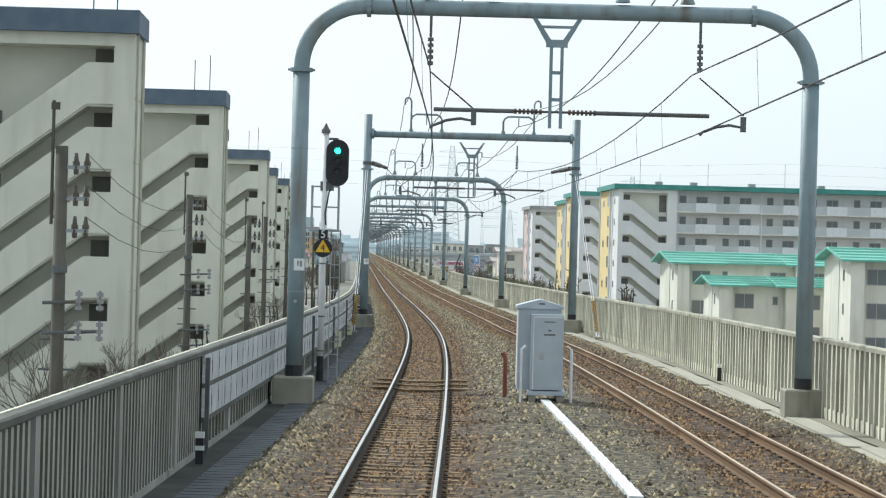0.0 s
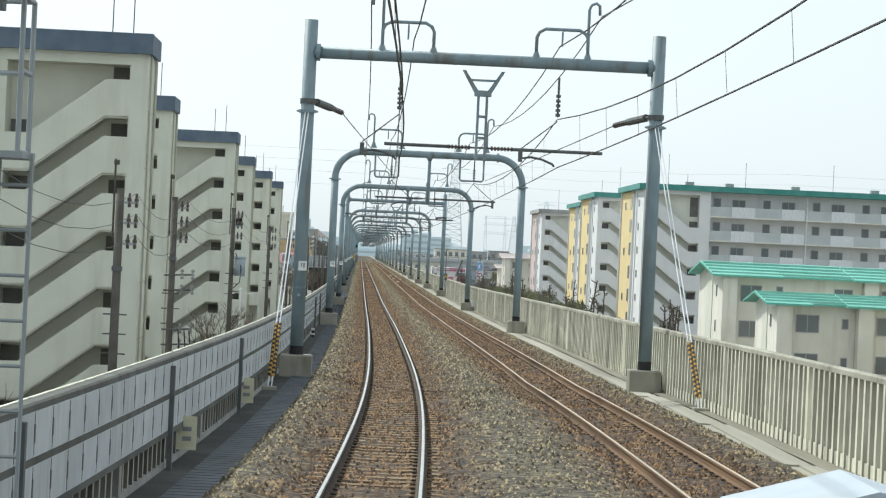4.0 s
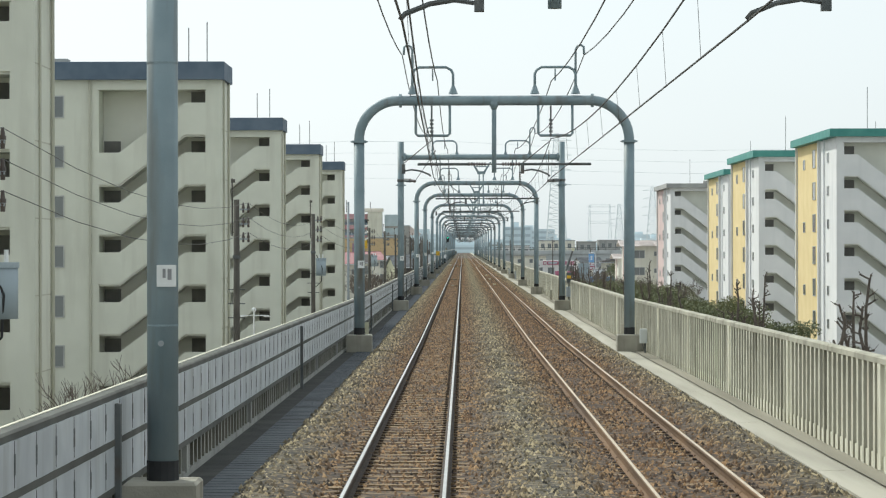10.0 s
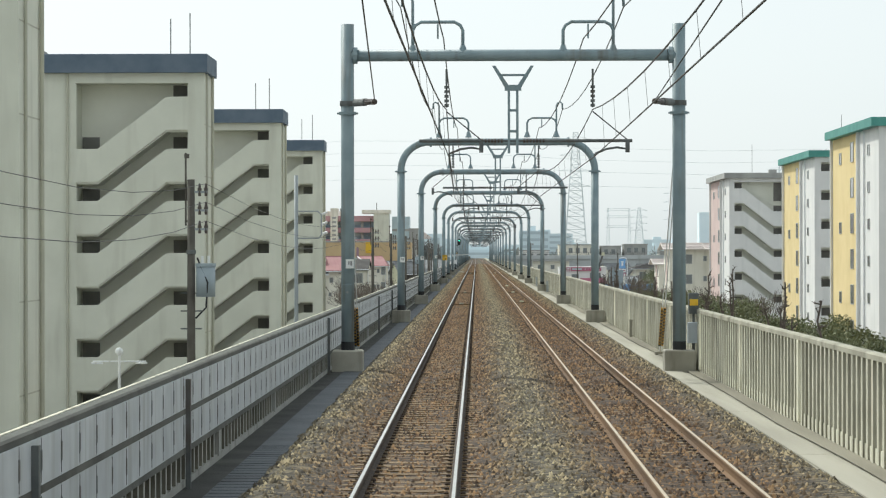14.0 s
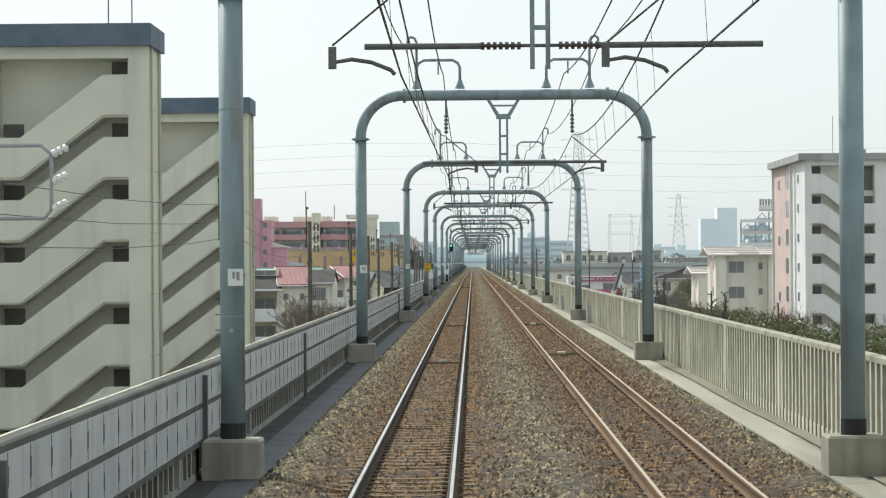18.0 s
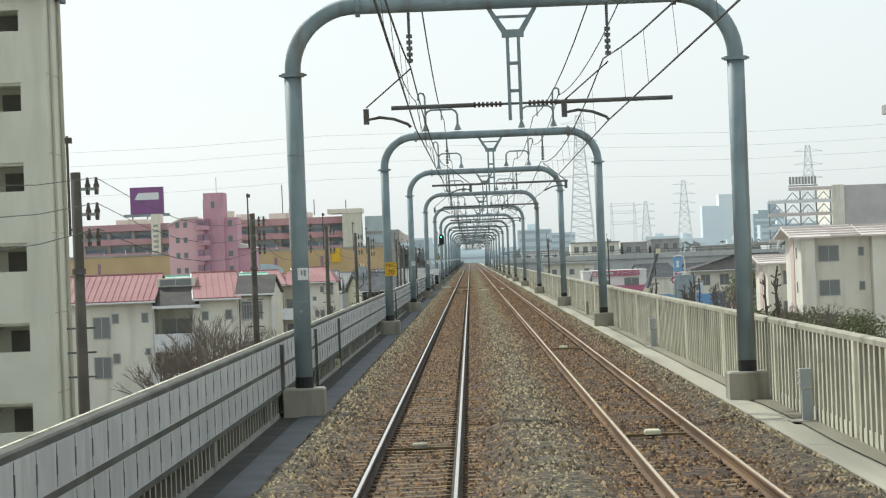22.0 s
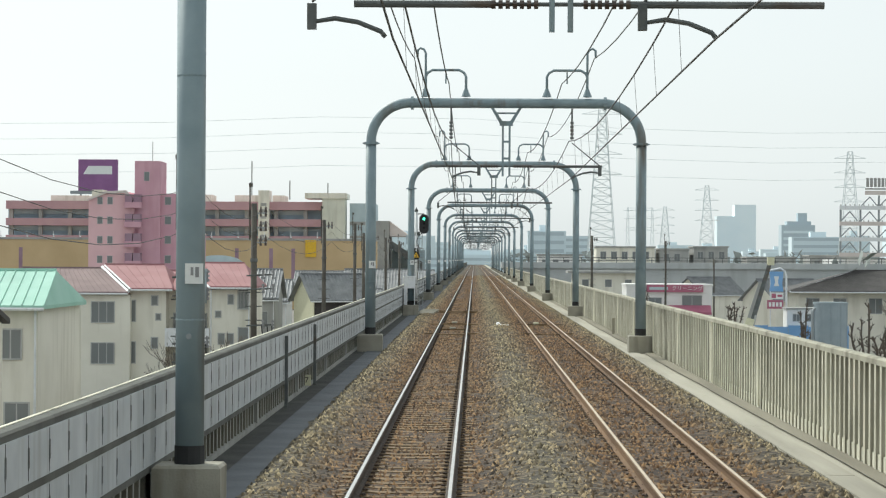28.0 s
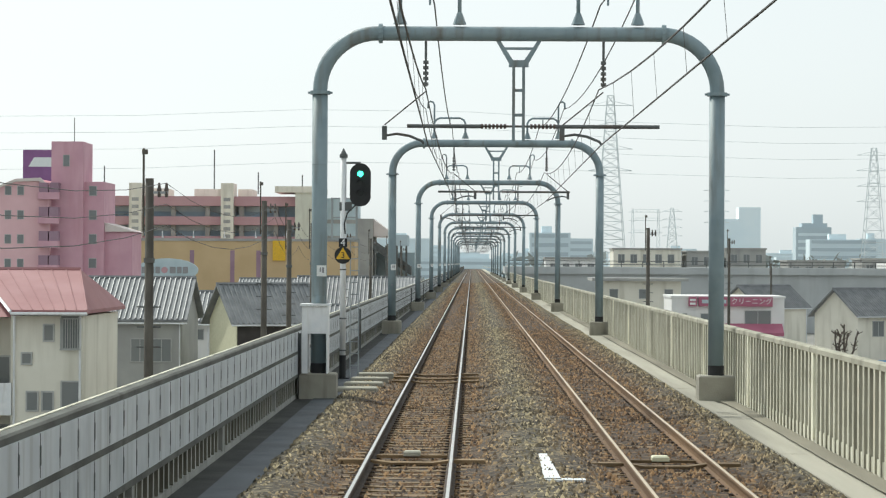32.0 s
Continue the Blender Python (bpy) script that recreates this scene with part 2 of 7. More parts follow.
# rose toned down by distance haze put into the colour
ROSE_WALL = surf("rose_render", (0.58, 0.33, 0.4), (0.64, 0.38, 0.45), 0.4, 0.9, 0.15, 20, dirt=(0.54, 0.29, 0.34), streak=True)
ROSE_LIGHT = surf("light_rose_render", (0.71, 0.45, 0.48), (0.77, 0.5, 0.53), 0.4, 0.9, 0.15, 20)
GREY_WALL = surf("grey_render", (0.34, 0.34, 0.33), (0.42, 0.42, 0.4), 0.4, 0.9, 0.15, 20, dirt=(0.28, 0.28, 0.27), streak=True)
ROOF_BLUE = surf("roof_edge_blue", (0.09, 0.13, 0.18), (0.13, 0.17, 0.22), 1.0, 0.7, 0.1, 30)
ROOF_TEAL = surf("roof_edge_teal", (0.05, 0.24, 0.21), (0.08, 0.3, 0.26), 1.0, 0.6, 0.1, 30)
ROOF_GREEN = surf("green_sheet_roof", (0.12, 0.42, 0.33), (0.17, 0.49, 0.4), 0.6, 0.55, 0.1, 30, dirt=(0.15, 0.36, 0.3))
ROOF_MINT = surf("mint_sheet_roof", (0.27, 0.52, 0.42), (0.33, 0.58, 0.48), 0.6, 0.6, 0.1, 30, dirt=(0.24, 0.44, 0.36))
ROOF_LAP = surf("roof_lap_green", (0.25, 0.53, 0.44), (0.31, 0.6, 0.51), 0.6, 0.55, 0.1, 30)
ROOF_RED = surf("red_sheet_roof", (0.31, 0.137, 0.145), (0.37, 0.185, 0.19), 0.5, 0.75, 0.1, 30, dirt=(0.36, 0.17, 0.17))
ROOF_BROWN = surf("brown_sheet_roof", (0.2, 0.135, 0.135), (0.26, 0.18, 0.175), 0.5, 0.75, 0.1, 30)
ROOF_PALE = surf("pale_sheet_roof", (0.62, 0.55, 0.52), (0.7, 0.63, 0.6), 0.5, 0.6, 0.1, 30)
ROOF_TILE = surf("grey_roof_tile", (0.16, 0.168, 0.176), (0.23, 0.238, 0.246), 1.2, 0.55, 0.2, 30, vary=0.1)
ROOF_BLACK = surf("black_roof", (0.045, 0.041, 0.04), (0.07, 0.064, 0.062), 1.2, 0.8, 0.2, 30)
# orange and red are muted: distance haze is part of the colour
ORANGE_WALL = surf("orange_wall", (0.54, 0.39, 0.22), (0.61, 0.45, 0.26), 0.2, 0.85, 0.1, 20)
RED_BAND = surf("red_band", (0.47, 0.28, 0.31), (0.53, 0.33, 0.35), 0.2, 0.8, 0.1, 20)
DECK_GLASS = surf("deck_glass_wall", (0.33, 0.45, 0.53), (0.4, 0.52, 0.6), 0.15, 0.6, 0.0, 20)
PLUM = surf("plum_shade_and_stripe", (0.3, 0.19, 0.25), (0.36, 0.24, 0.3), 0.4, 0.8, 0.0, 20)
PURPLE = surf("purple_sign", (0.24, 0.1, 0.25), (0.28, 0.12, 0.29), 0.5, 0.6, 0.0, 20)
MAGENTA = surf("magenta_sign", (0.4, 0.12, 0.19), (0.45, 0.15, 0.22), 0.5, 0.6, 0.0, 20)
SKY_BLUE = surf("blue_sign", (0.17, 0.36, 0.64), (0.22, 0.41, 0.7), 0.5, 0.5, 0.0, 20)
PALE_BLUE = surf("pale_blue_panel", (0.42, 0.52, 0.56), (0.5, 0.6, 0.64), 0.5, 0.6, 0.0, 20)
WINDOW = glass("window_pane", (0.19, 0.205, 0.21))
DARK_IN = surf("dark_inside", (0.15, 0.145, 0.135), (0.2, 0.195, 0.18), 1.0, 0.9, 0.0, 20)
FRAME_ALU = surf("aluminium_frame", (0.4, 0.41, 0.4), (0.48, 0.48, 0.47), 4, 0.5, 0.0, 30, metal=0.3)
POLE_GREY = surf("pole_concrete", (0.085, 0.077, 0.066), (0.13, 0.118, 0.1), 1.5, 0.9, 0.2, 30, dirt=(0.06, 0.05, 0.042), streak=True)
LATTICE = surf("galvanised_steel", (0.28, 0.31, 0.325), (0.35, 0.38, 0.395), 0.3, 0.6, 0.0, 30)
# pylon steel, paled by haze mixed into its colour
HAZE_STEEL = surf("hazed_steel", (0.7, 0.76, 0.77), (0.78, 0.83, 0.84), 0.3, 0.7, 0.0, 30)
GROUND = surf("town_ground", (0.17, 0.165, 0.15), (0.25, 0.24, 0.22), 0.05, 0.95, 0.2, 3, dirt=(0.12, 0.13, 0.09))
BARK = surf("bark", (0.09, 0.075, 0.06), (0.15, 0.12, 0.1), 6, 0.95, 0.5, 30)
TWIG = surf("twig_bark", (0.13, 0.108, 0.09), (0.2, 0.168, 0.142), 6, 0.95, 0.2, 30)
LEAF = surf("evergreen_leaf", (0.092, 0.11, 0.052), (0.2, 0.212, 0.105), 2.5, 0.7, 0.0, 30)
# distance haze is mixed into the base colours of far town and trees
HAZE_BLUE = surf("hazed_facade", (0.78, 0.9, 0.96), (0.84, 0.94, 0.98), 0.03, 0.95, 0.0, 1)
HAZE_GREY = surf("hazed_facade_grey", (0.68, 0.79, 0.84), (0.74, 0.84, 0.88), 0.03, 0.95, 0.0, 1)
HAZE_MID = surf("hazed_facade_mid", (0.64, 0.75, 0.8), (0.7, 0.8, 0.85), 0.03, 0.95, 0.0, 1)
HAZE_SLATE = surf("hazed_facade_slate", (0.46, 0.55, 0.6), (0.52, 0.61, 0.66), 0.03, 0.95, 0.0, 1)
HAZE_TREES = surf("far_trees", (0.26, 0.29, 0.28), (0.34, 0.36, 0.34), 0.08, 0.95, 0.0, 1)
TANK = surf("tank_paint", (0.3, 0.36, 0.4), (0.36, 0.42, 0.46), 1.0, 0.7, 0.0, 30)

# ---- mesh building ----


class Shape:
    """Vertices and faces gathered for one mesh."""

    def __init__(self):
        self.v, self.f = [], []

    def add(self, vs, fs):
        k = len(self.v)
        self.v += [tuple(p) for p in vs]
        self.f += [tuple(i + k for i in f) for f in fs]
        return self

    def box(self, x0, x1, y0, y1, z0, z1, c=0.0):
        """A box; c rounds its top edges off."""
        if not c:
            vs = [(x, y, z) for z in (z0, z1) for x, y in ((x0, y0), (x1, y0), (x1, y1), (x0, y1))]
            return self.add(vs, [(3, 2, 1, 0), (4, 5, 6, 7), (0, 1, 5, 4), (1, 2, 6, 5), (2, 3, 7, 6), (3, 0, 4, 7)])
        vs = [(x, y, z) for z in (z0, z1 - c) for x, y in ((x0, y0), (x1, y0), (x1, y1), (x0, y1))]
        vs += [(x, y, z1) for x, y in ((x0 + c, y0 + c), (x1 - c, y0 + c), (x1 - c, y1 - c), (x0 + c, y1 - c))]
        return self.add(vs, [(3, 2, 1, 0), (8, 9, 10, 11)] + [(a, (a + 1) % 4 + (a // 4) * 4, (a + 1) % 4 + (a // 4) * 4 + 4, a + 4) for a in range(8)])

    def slab(self, poly, y0, y1):
        """A polygon in x and z, thick from y0 to y1."""
        k = len(poly)
        vs = [(x, y0, z) for x, z in poly] + [(x, y1, z) for x, z in poly]
        return self.add(vs, [tuple(range(k)), tuple(range(2 * k - 1, k - 1, -1))] + [(i, i + k, (i + 1) % k + k, (i + 1) % k) for i in range(k)])

    def side(self, poly, x0, x1):
        """A polygon in y and z, thick from x0 to x1."""
        k = len(poly)
        vs = [(x0, y, z) for y, z in poly] + [(x1, y, z) for y, z in poly]
        return self.add(vs, [tuple(range(k - 1, -1, -1)), tuple(range(k, 2 * k))] + [(i, (i + 1) % k, (i + 1) % k + k, i + k) for i in range(k)])

    def tube(self, pts, r, n=8, r1=None, caps=True):
        pts = [Vector(p) for p in pts]
        rings, m, a = [], len(pts), None
        for i, p in enumerate(pts):
            d = (pts[min(i + 1, m - 1)] - pts[max(i - 1, 0)]).normalized()
            if a is None:
                a = d.cross(Vector((0, 0, 1)) if abs(d.z) < 0.95 else Vector((1, 0, 0))).normalized()
            else:
                a = (a - d * a.dot(d)).normalized()
            b = d.cross(a)
            rr = r if r1 is None else r + (r1 - r) * i / (m - 1)
            rings += [p + (a * math.cos(2 * math.pi * k / n) + b * math.sin(2 * math.pi * k / n)) * rr for k in range(n)]
        fs = [(i * n + k, i * n + (k + 1) % n, (i + 1) * n + (k + 1) % n, (i + 1) * n + k) for i in range(m - 1) for k in range(n)]
        if caps:
            fs += [tuple(range(n - 1, -1, -1)), tuple(range((m - 1) * n, m * n))]
        return self.add(rings, fs)

    def ball(self, c, rx, ry, rz, n=8, m=5):
        vs = [(c[0], c[1], c[2] - rz)]
        for j in range(1, m):
            a = math.pi * j / m - math.pi / 2
            vs += [(c[0] + rx * math.cos(a) * math.cos(2 * math.pi * k / n), c[1] + ry * math.cos(a) * math.sin(2 * math.pi * k / n), c[2] + rz * math.sin(a)) for k in range(n)]
        vs.append((c[0], c[1], c[2] + rz))
        fs = [(0, 1 + (k + 1) % n, 1 + k) for k in range(n)] + [(len(vs) - 1, 1 + (m - 2) * n + k, 1 + (m - 2) * n + (k + 1) % n) for k in range(n)]
        fs += [(1 + j * n + k, 1 + j * n + (k + 1) % n, 1 + (j + 1) * n + (k + 1) % n, 1 + (j + 1) * n + k) for j in range(m - 2) for k in range(n)]
        return self.add(vs, fs)

    def mesh(self, name, material, smooth=False):
        me = bpy.data.meshes.new(name)
        me.from_pydata(self.v, [], self.f)
        me.materials.append(material)
        if smooth:
            me.polygons.foreach_set("use_smooth", [True] * len(me.polygons))
        return me


def part(name, shape, material, parent=None, label="", m=None, smooth=False):
    """One mesh object under a thing or a part; shape may be a Shape or a mesh to share."""
    ob = new(name, shape.mesh(name, material, smooth) if isinstance(shape, Shape) else shape)
    ob.parent = parent
    if m is not None:
        ob.matrix_basis = m
    return tagged(ob, label)


def thing(name, m, label, category, group="", kind=""):
    ob = new(name)
    ob.empty_display_size = 0.2
    ob.matrix_basis = m
    return tagged(ob, label, category, group, kind)


def sweep(prof, s0, s1, step, lift=None):
    """A profile of (off, z) pairs drawn along the line; the right side follows the widening."""
    n = max(1, int(round((s1 - s0) / step)))
    k, sh = len(prof), Shape()
    vs = []
    for i in range(n + 1):
        s = s0 + (s1 - s0) * i / n
        vs += [at(s, o + (wide(s) if o > 2 else 0), z) for o, z in prof]
    fs = [(i * k + j, i * k + (j + 1) % k, (i + 1) * k + (j + 1) % k, (i + 1) * k + j) for i in range(n) for j in range(k)]
    return sh.add(vs, fs + [tuple(range(k - 1, -1, -1)), tuple(range(n * k, n * k + k))])


def rect(o0, o1, z0, z1):
    return [(o0, z0), (o1, z0), (o1, z1), (o0, z1)]


def words(text, size, material, parent, m, name="lettering"):
    """Flat lettering in the built-in font, upright in x and z, facing -y at the pose m."""
    cu = bpy.data.curves.new("lettering", "FONT")
    cu.body, cu.size, cu.align_x, cu.align_y, cu.extrude = text, size, "CENTER", "CENTER", 0.002
    tmp = bpy.data.objects.new("tmp", cu)
    scene.collection.objects.link(tmp)
    me = bpy.data.meshes.new_from_object(tmp.evaluated_get(bpy.context.evaluated_depsgraph_get()))
    bpy.data.objects.remove(tmp)
    me.materials.clear()
    me.materials.append(material)
    return part(name, me, material, parent, "", m @ pose(0, 0, 0, 90))


# ---- the ground, the viaduct and the tracks ----
S0, S1, NEAR1 = -46.0, 1800.0, 640.0
ZG = -7.0
part("ground", Shape().add([(-4000, -600, ZG), (4000, -600, ZG), (4000, 4900, ZG), (-4000, 4900, ZG)], [(0, 1, 2, 3)]), GROUND)
tagged(bpy.data.objects["ground"], "flat grey-brown town ground below the viaduct", "ground", kind="structure")
deck = part("viaduct_deck", sweep([(-2.95, ZG + 0.01), (6.4, ZG + 0.01), (6.4, -0.13), (5.24, -0.13), (5.24, -0.5), (-1.74, -0.5), (-1.74, -0.13), (-2.95, -0.13)], S0, S1, 4.0), WALKWAY)
tagged(deck, "weathered concrete railway viaduct with walkways along both edges", "viaduct", kind="structure")
part("walkway_grating", sweep(rect(-2.33, -1.83, -0.126, -0.1), S0, S1, 4.0), GRATING, deck, "blue-grey ribbed walkway cover")
# gutter dirt, blackened further to paint the parapet's shadow
part("gutter", sweep(rect(-2.7, -2.34, -0.126, -0.118), S0, S1, 4.0), GUTTER_SHADE, deck, "mossy gutter strip darkened as the parapet's shadow")
# cross ribs of the walkway cover
ribs = Shape()
for i in range(int((230 - 20) / 0.4)):
    s = 20 + 0.4 * i
    ribs.add([at(s + a, o, z) for z in (-0.1, -0.095) for a, o in ((0, -2.32), (0, -1.85), (0.12, -1.85), (0.12, -2.32))], [(4, 5, 6, 7), (0, 1, 5, 4), (2, 3, 7, 6)])
tagged(part("walkway_rib", ribs, GRATING, deck), kind="stuff")
stain = Shape()
marks = [8 + 0.5 * i for i in range(1400)]
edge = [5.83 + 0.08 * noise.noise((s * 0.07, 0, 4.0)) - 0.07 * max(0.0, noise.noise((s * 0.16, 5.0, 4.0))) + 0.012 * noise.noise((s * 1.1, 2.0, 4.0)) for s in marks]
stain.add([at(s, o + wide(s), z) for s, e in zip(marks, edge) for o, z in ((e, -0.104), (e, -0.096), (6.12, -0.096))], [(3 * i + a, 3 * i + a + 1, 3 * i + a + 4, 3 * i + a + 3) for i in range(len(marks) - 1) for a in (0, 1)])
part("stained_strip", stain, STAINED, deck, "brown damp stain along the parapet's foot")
for i in range(60):
    s = 8 + 10.0 * i
    part("cover_slab", Shape().add([at(s + a, o + wide(s), z) for z in (-0.13, -0.1) for a, o in ((0, 5.3), (0, 5.7), (9.96, 5.7), (9.96, 5.3))],
                                   [(4, 5, 6, 7), (0, 1, 5, 4), (1, 2, 6, 5), (2, 3, 7, 6), (3, 0, 4, 7)]), WALKWAY, deck)


BED_O = [-1.88, -1.6, -1.35, -1.05, -0.75, -0.45, -0.15, 0.15, 0.45, 0.75, 1.05, 1.35, 1.6, 1.9, 2.15, 2.4, 2.7, 3.0, 3.3, 3.6, 3.9, 4.2, 4.5, 4.8, 5.08, 5.3]
BED_Z = [-0.1, -0.06, -0.08, -0.132, -0.16, -0.176, -0.179, -0.179, -0.176, -0.16, -0.13, -0.07, -0.05, -0.05, -0.06, -0.09, -0.143, -0.164, -0.168, -0.168, -0.164, -0.152, -0.138, -0.08, -0.07, -0.122]


def ballast_bed():
    """The stone bed: a strip with an uneven top, its rust falling off from each track's middle."""
    offs, base = BED_O, BED_Z
    ss = list(np.arange(S0, NEAR1, 0.6)) + list(np.arange(NEAR1, S1 + 1, 20.0))
    vs, fs, rust, k = [], [], [], len(offs)
    for s in ss:
        w = wide(s)
        for o, z in zip(offs, base):
            if o in (offs[0], offs[-1]):
                o += 0.09 * noise.noise((s * 0.9, o, 8.0))
            oo = o + w * min(1, max(0, (o - 1.0) / 1.6))
            p = at(s, oo, z + 0.03 * noise.noise((s * 0.7, o * 1.7, 3.0)))
            vs.append(tuple(p))
            d = min(abs(oo), abs(oo - 3.5 - w))
            rust.append(min(1.0, max(0.0, 1.0 - max(0.0, d - 0.85) / 0.85)))
    for i in range(len(ss) - 1):
        fs += [(i * k + j, i * k + j + 1, (i + 1) * k + j + 1, (i + 1) * k + j) for j in range(k - 1)]
    me = bpy.data.meshes.new("ballast")
    me.from_pydata(vs, [], fs)
    me.materials.append(BALLAST)
    me.attributes.new("rust", "FLOAT", "POINT").data.foreach_set("value", rust)
    return me


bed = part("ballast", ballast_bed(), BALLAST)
tagged(bed, "coarse brown-grey ballast stones, rusty brown beside the rails", "ballast", kind="stuff")


def loose_stones(count):
    """Stones that stand proud of the bed, as one mesh of small uneven lumps."""
    rng = np.random.default_rng(5)
    s = np.concatenate([rng.uniform(20, 640, count - 60000), rng.uniform(640, 900, 60000)])
    o = rng.uniform(-1.86, 5.26, count)
    corners = np.array([(1, 0, 0), (0, 1, 0), (-1, 0, 0), (0, -1, 0), (0, 0, 1)], float)
    h = np.radians(np.interp(s, HEAD_S, HEAD_A))
    w = np.where(s < 100, np.maximum(0, 1.35 - 0.0213 * (s - 46)), np.maximum(0, 0.2 - 0.004 * (s - 100)))
    oo = o + w * np.clip((o - 1.0) / 1.6, 0, 1)
    near = np.minimum(np.abs(oo), np.abs(oo - 3.5 - w))
    z = np.interp(o, BED_O, BED_Z) - 0.012 + GRADE * np.minimum(s - LEVEL_FROM, 0)
    c = np.stack([np.interp(s, _s, _x) + oo * np.cos(h), np.interp(s, _s, _y) + oo * np.sin(h), z], 1)
    r = rng.uniform(0.13, 0.225, (count, 1, 1)) ** 2
    pts = corners[None] * r * rng.uniform(0.6, 1.25, (count, 5, 3)) * (1, 1, 1.15)
    a = rng.uniform(0, 6.3, count)
    ca, sa = np.cos(a)[:, None], np.sin(a)[:, None]
    x, y = pts[:, :, 0] * ca - pts[:, :, 1] * sa, pts[:, :, 0] * sa + pts[:, :, 1] * ca
    v = np.stack([x, y, pts[:, :, 2]], 2) + c[:, None, :]
    tri = np.array([(0, 1, 4), (1, 2, 4), (2, 3, 4), (3, 0, 4)])
    f = (tri[None] + (np.arange(count) * 5)[:, None, None]).reshape(-1, 3)
    me = bpy.data.meshes.new("ballast_stone")
    me.vertices.add(count * 5)
    me.vertices.foreach_set("co", v.reshape(-1))
    me.loops.add(len(f) * 3)
    me.loops.foreach_set("vertex_index", f.reshape(-1).astype(np.int32))
    me.polygons.add(len(f))
    me.polygons.foreach_set("loop_start", np.arange(0, len(f) * 3, 3, dtype=np.int32))
    me.update(calc_edges=True)
    me.materials.append(STONES)
    me.attributes.new("rust", "FLOAT", "POINT").data.foreach_set("value", np.repeat(np.clip(1 - np.maximum(0, near - 0.85) / 0.85, 0, 1), 5))
    return me


tagged(part("ballast_stone", loose_stones(560000), STONES, bed), kind="stuff")

RAIL_PROFILE = [(-0.064, -0.153), (0.064, -0.153), (0.064, -0.142), (0.012, -0.125), (0.009, -0.045), (0.0325, -0.035), (0.0325, -0.008), (0.024, -0.002), (-0.024, -0.002), (-0.0325, -0.008), (-0.0325, -0.035), (-0.009, -0.045), (-0.012, -0.125), (-0.064, -0.142)]
tracks = []
for k, (c, head) in enumerate(((0.0, RAIL_HEAD), (3.5, RAIL_DULL))):
    tr = thing("railway_track", pose(0, 0, 0), ("narrow-gauge railway track with polished bright rails on concrete sleepers", "railway track with rust-brown rails on concrete sleepers")[k], "track", "tracks on the viaduct", "structure")
    tracks.append(tr)
    for e in (-0.5665, 0.5665):
        rail = part("rail", sweep([(c + e + o, z) for o, z in RAIL_PROFILE], S0, S1, 2.0), RAIL_RUST if k else RAIL_SIDE, tr, "rusty-sided steel rail")
        part("rail_head", sweep([(c + e - 0.021, -0.003), (c + e + 0.021, -0.003), (c + e + 0.018, 0.001), (c + e - 0.018, 0.001)], S0, S1, 2.0), head, rail, "worn running surface")

# ---- parapets ----


def cap_profile(o, z0, z1, w):
    return [(o - w, z0), (o + w, z0), (o + w, z1 - 0.02), (o + w - 0.02, z1), (o - w + 0.02, z1), (o - w, z1 - 0.02)]


wall_left = part("parapet_left", sweep(rect(-2.86, -2.7, -0.13, -0.03), S0, S1, 4.0), GREY_SLAT)
tagged(wall_left, "concrete slat parapet with white boards fixed to its inner side", "parapet", kind="structure")
part("cap", sweep(cap_profile(-2.76, 1.235, 1.31, 0.085), S0, S1, 4.0), COPING, wall_left, "weathered concrete coping")
# added backing: stops sun stripes on the walkway and keeps slat gaps dark
part("rear_panel", sweep(rect(-2.875, -2.85, -0.1, 1.2), S0, S1, 4.0), SLAT_SHADE, wall_left, "dark rear panel added behind the slats to block sun")
# thin pale strip paints the bright sunlit edge of the coping
part("cap_top", sweep(rect(-2.838, -2.805, 1.3, 1.318), S0, S1, 4.0), PARAPET, wall_left, "pale strip painted as the coping's sunlit edge")
part("board_rail", sweep(rect(-2.7, -2.652, 0.785, 0.85), 33.0, S1, 4.0), COPING, wall_left, "grey rail between the rows of boards")
part("board_rail", sweep(rect(-2.7, -2.652, 0.315, 0.385), 33.0, S1, 4.0), COPING, wall_left, "grey rail below the boards")
wall_right = part("parapet_right", sweep(rect(6.125, 6.26, -0.13, 0.1), S0, S1, 4.0), PARAPET)
tagged(wall_right, "pale weathered concrete slat parapet along the viaduct's edge", "parapet", kind="structure")
part("cap", sweep(cap_profile(6.18, 1.275, 1.365, 0.085), S0, S1, 4.0), CAP_WORN, wall_right, "weathered concrete coping")

# ---- gantries ----
GANTRY_S = [46.0, 100.3, 150.7, 201.8, 254.5, 299.5, 339.1, 389.7, 441.2, 482.9, 532.8, 583.2, 632.2] + [682 + 50 * i for i in range(11)]
OL, OR, ZF = -2.255, 5.68, 0.395
LABELS = {"arch": "blue-grey steel pipe gantry, round-cornered arch over both tracks", "loops": "blue-grey steel pipe gantry with square wire loops under its beam",
          "post": "blue-grey anchor gantry with straight posts standing above its beam"}


def arc_pts(cx, cz, r, a0, a1, n=9):
    return [(cx + r * math.cos(radians(a0 + (a1 - a0) * i / (n - 1))), 0, cz + r * math.sin(radians(a0 + (a1 - a0) * i / (n - 1)))) for i in range(n)]


def insulator(sh, p, q, r=0.07, n=7):
    p, q = Vector(p), Vector(q)
    for i in range(n):
        a, b = p.lerp(q, (i + 0.15) / n), p.lerp(q, (i + 0.75) / n)
        sh.tube([a, b], r, 8)
    return sh.tube([p, q], r * 0.45, 6)


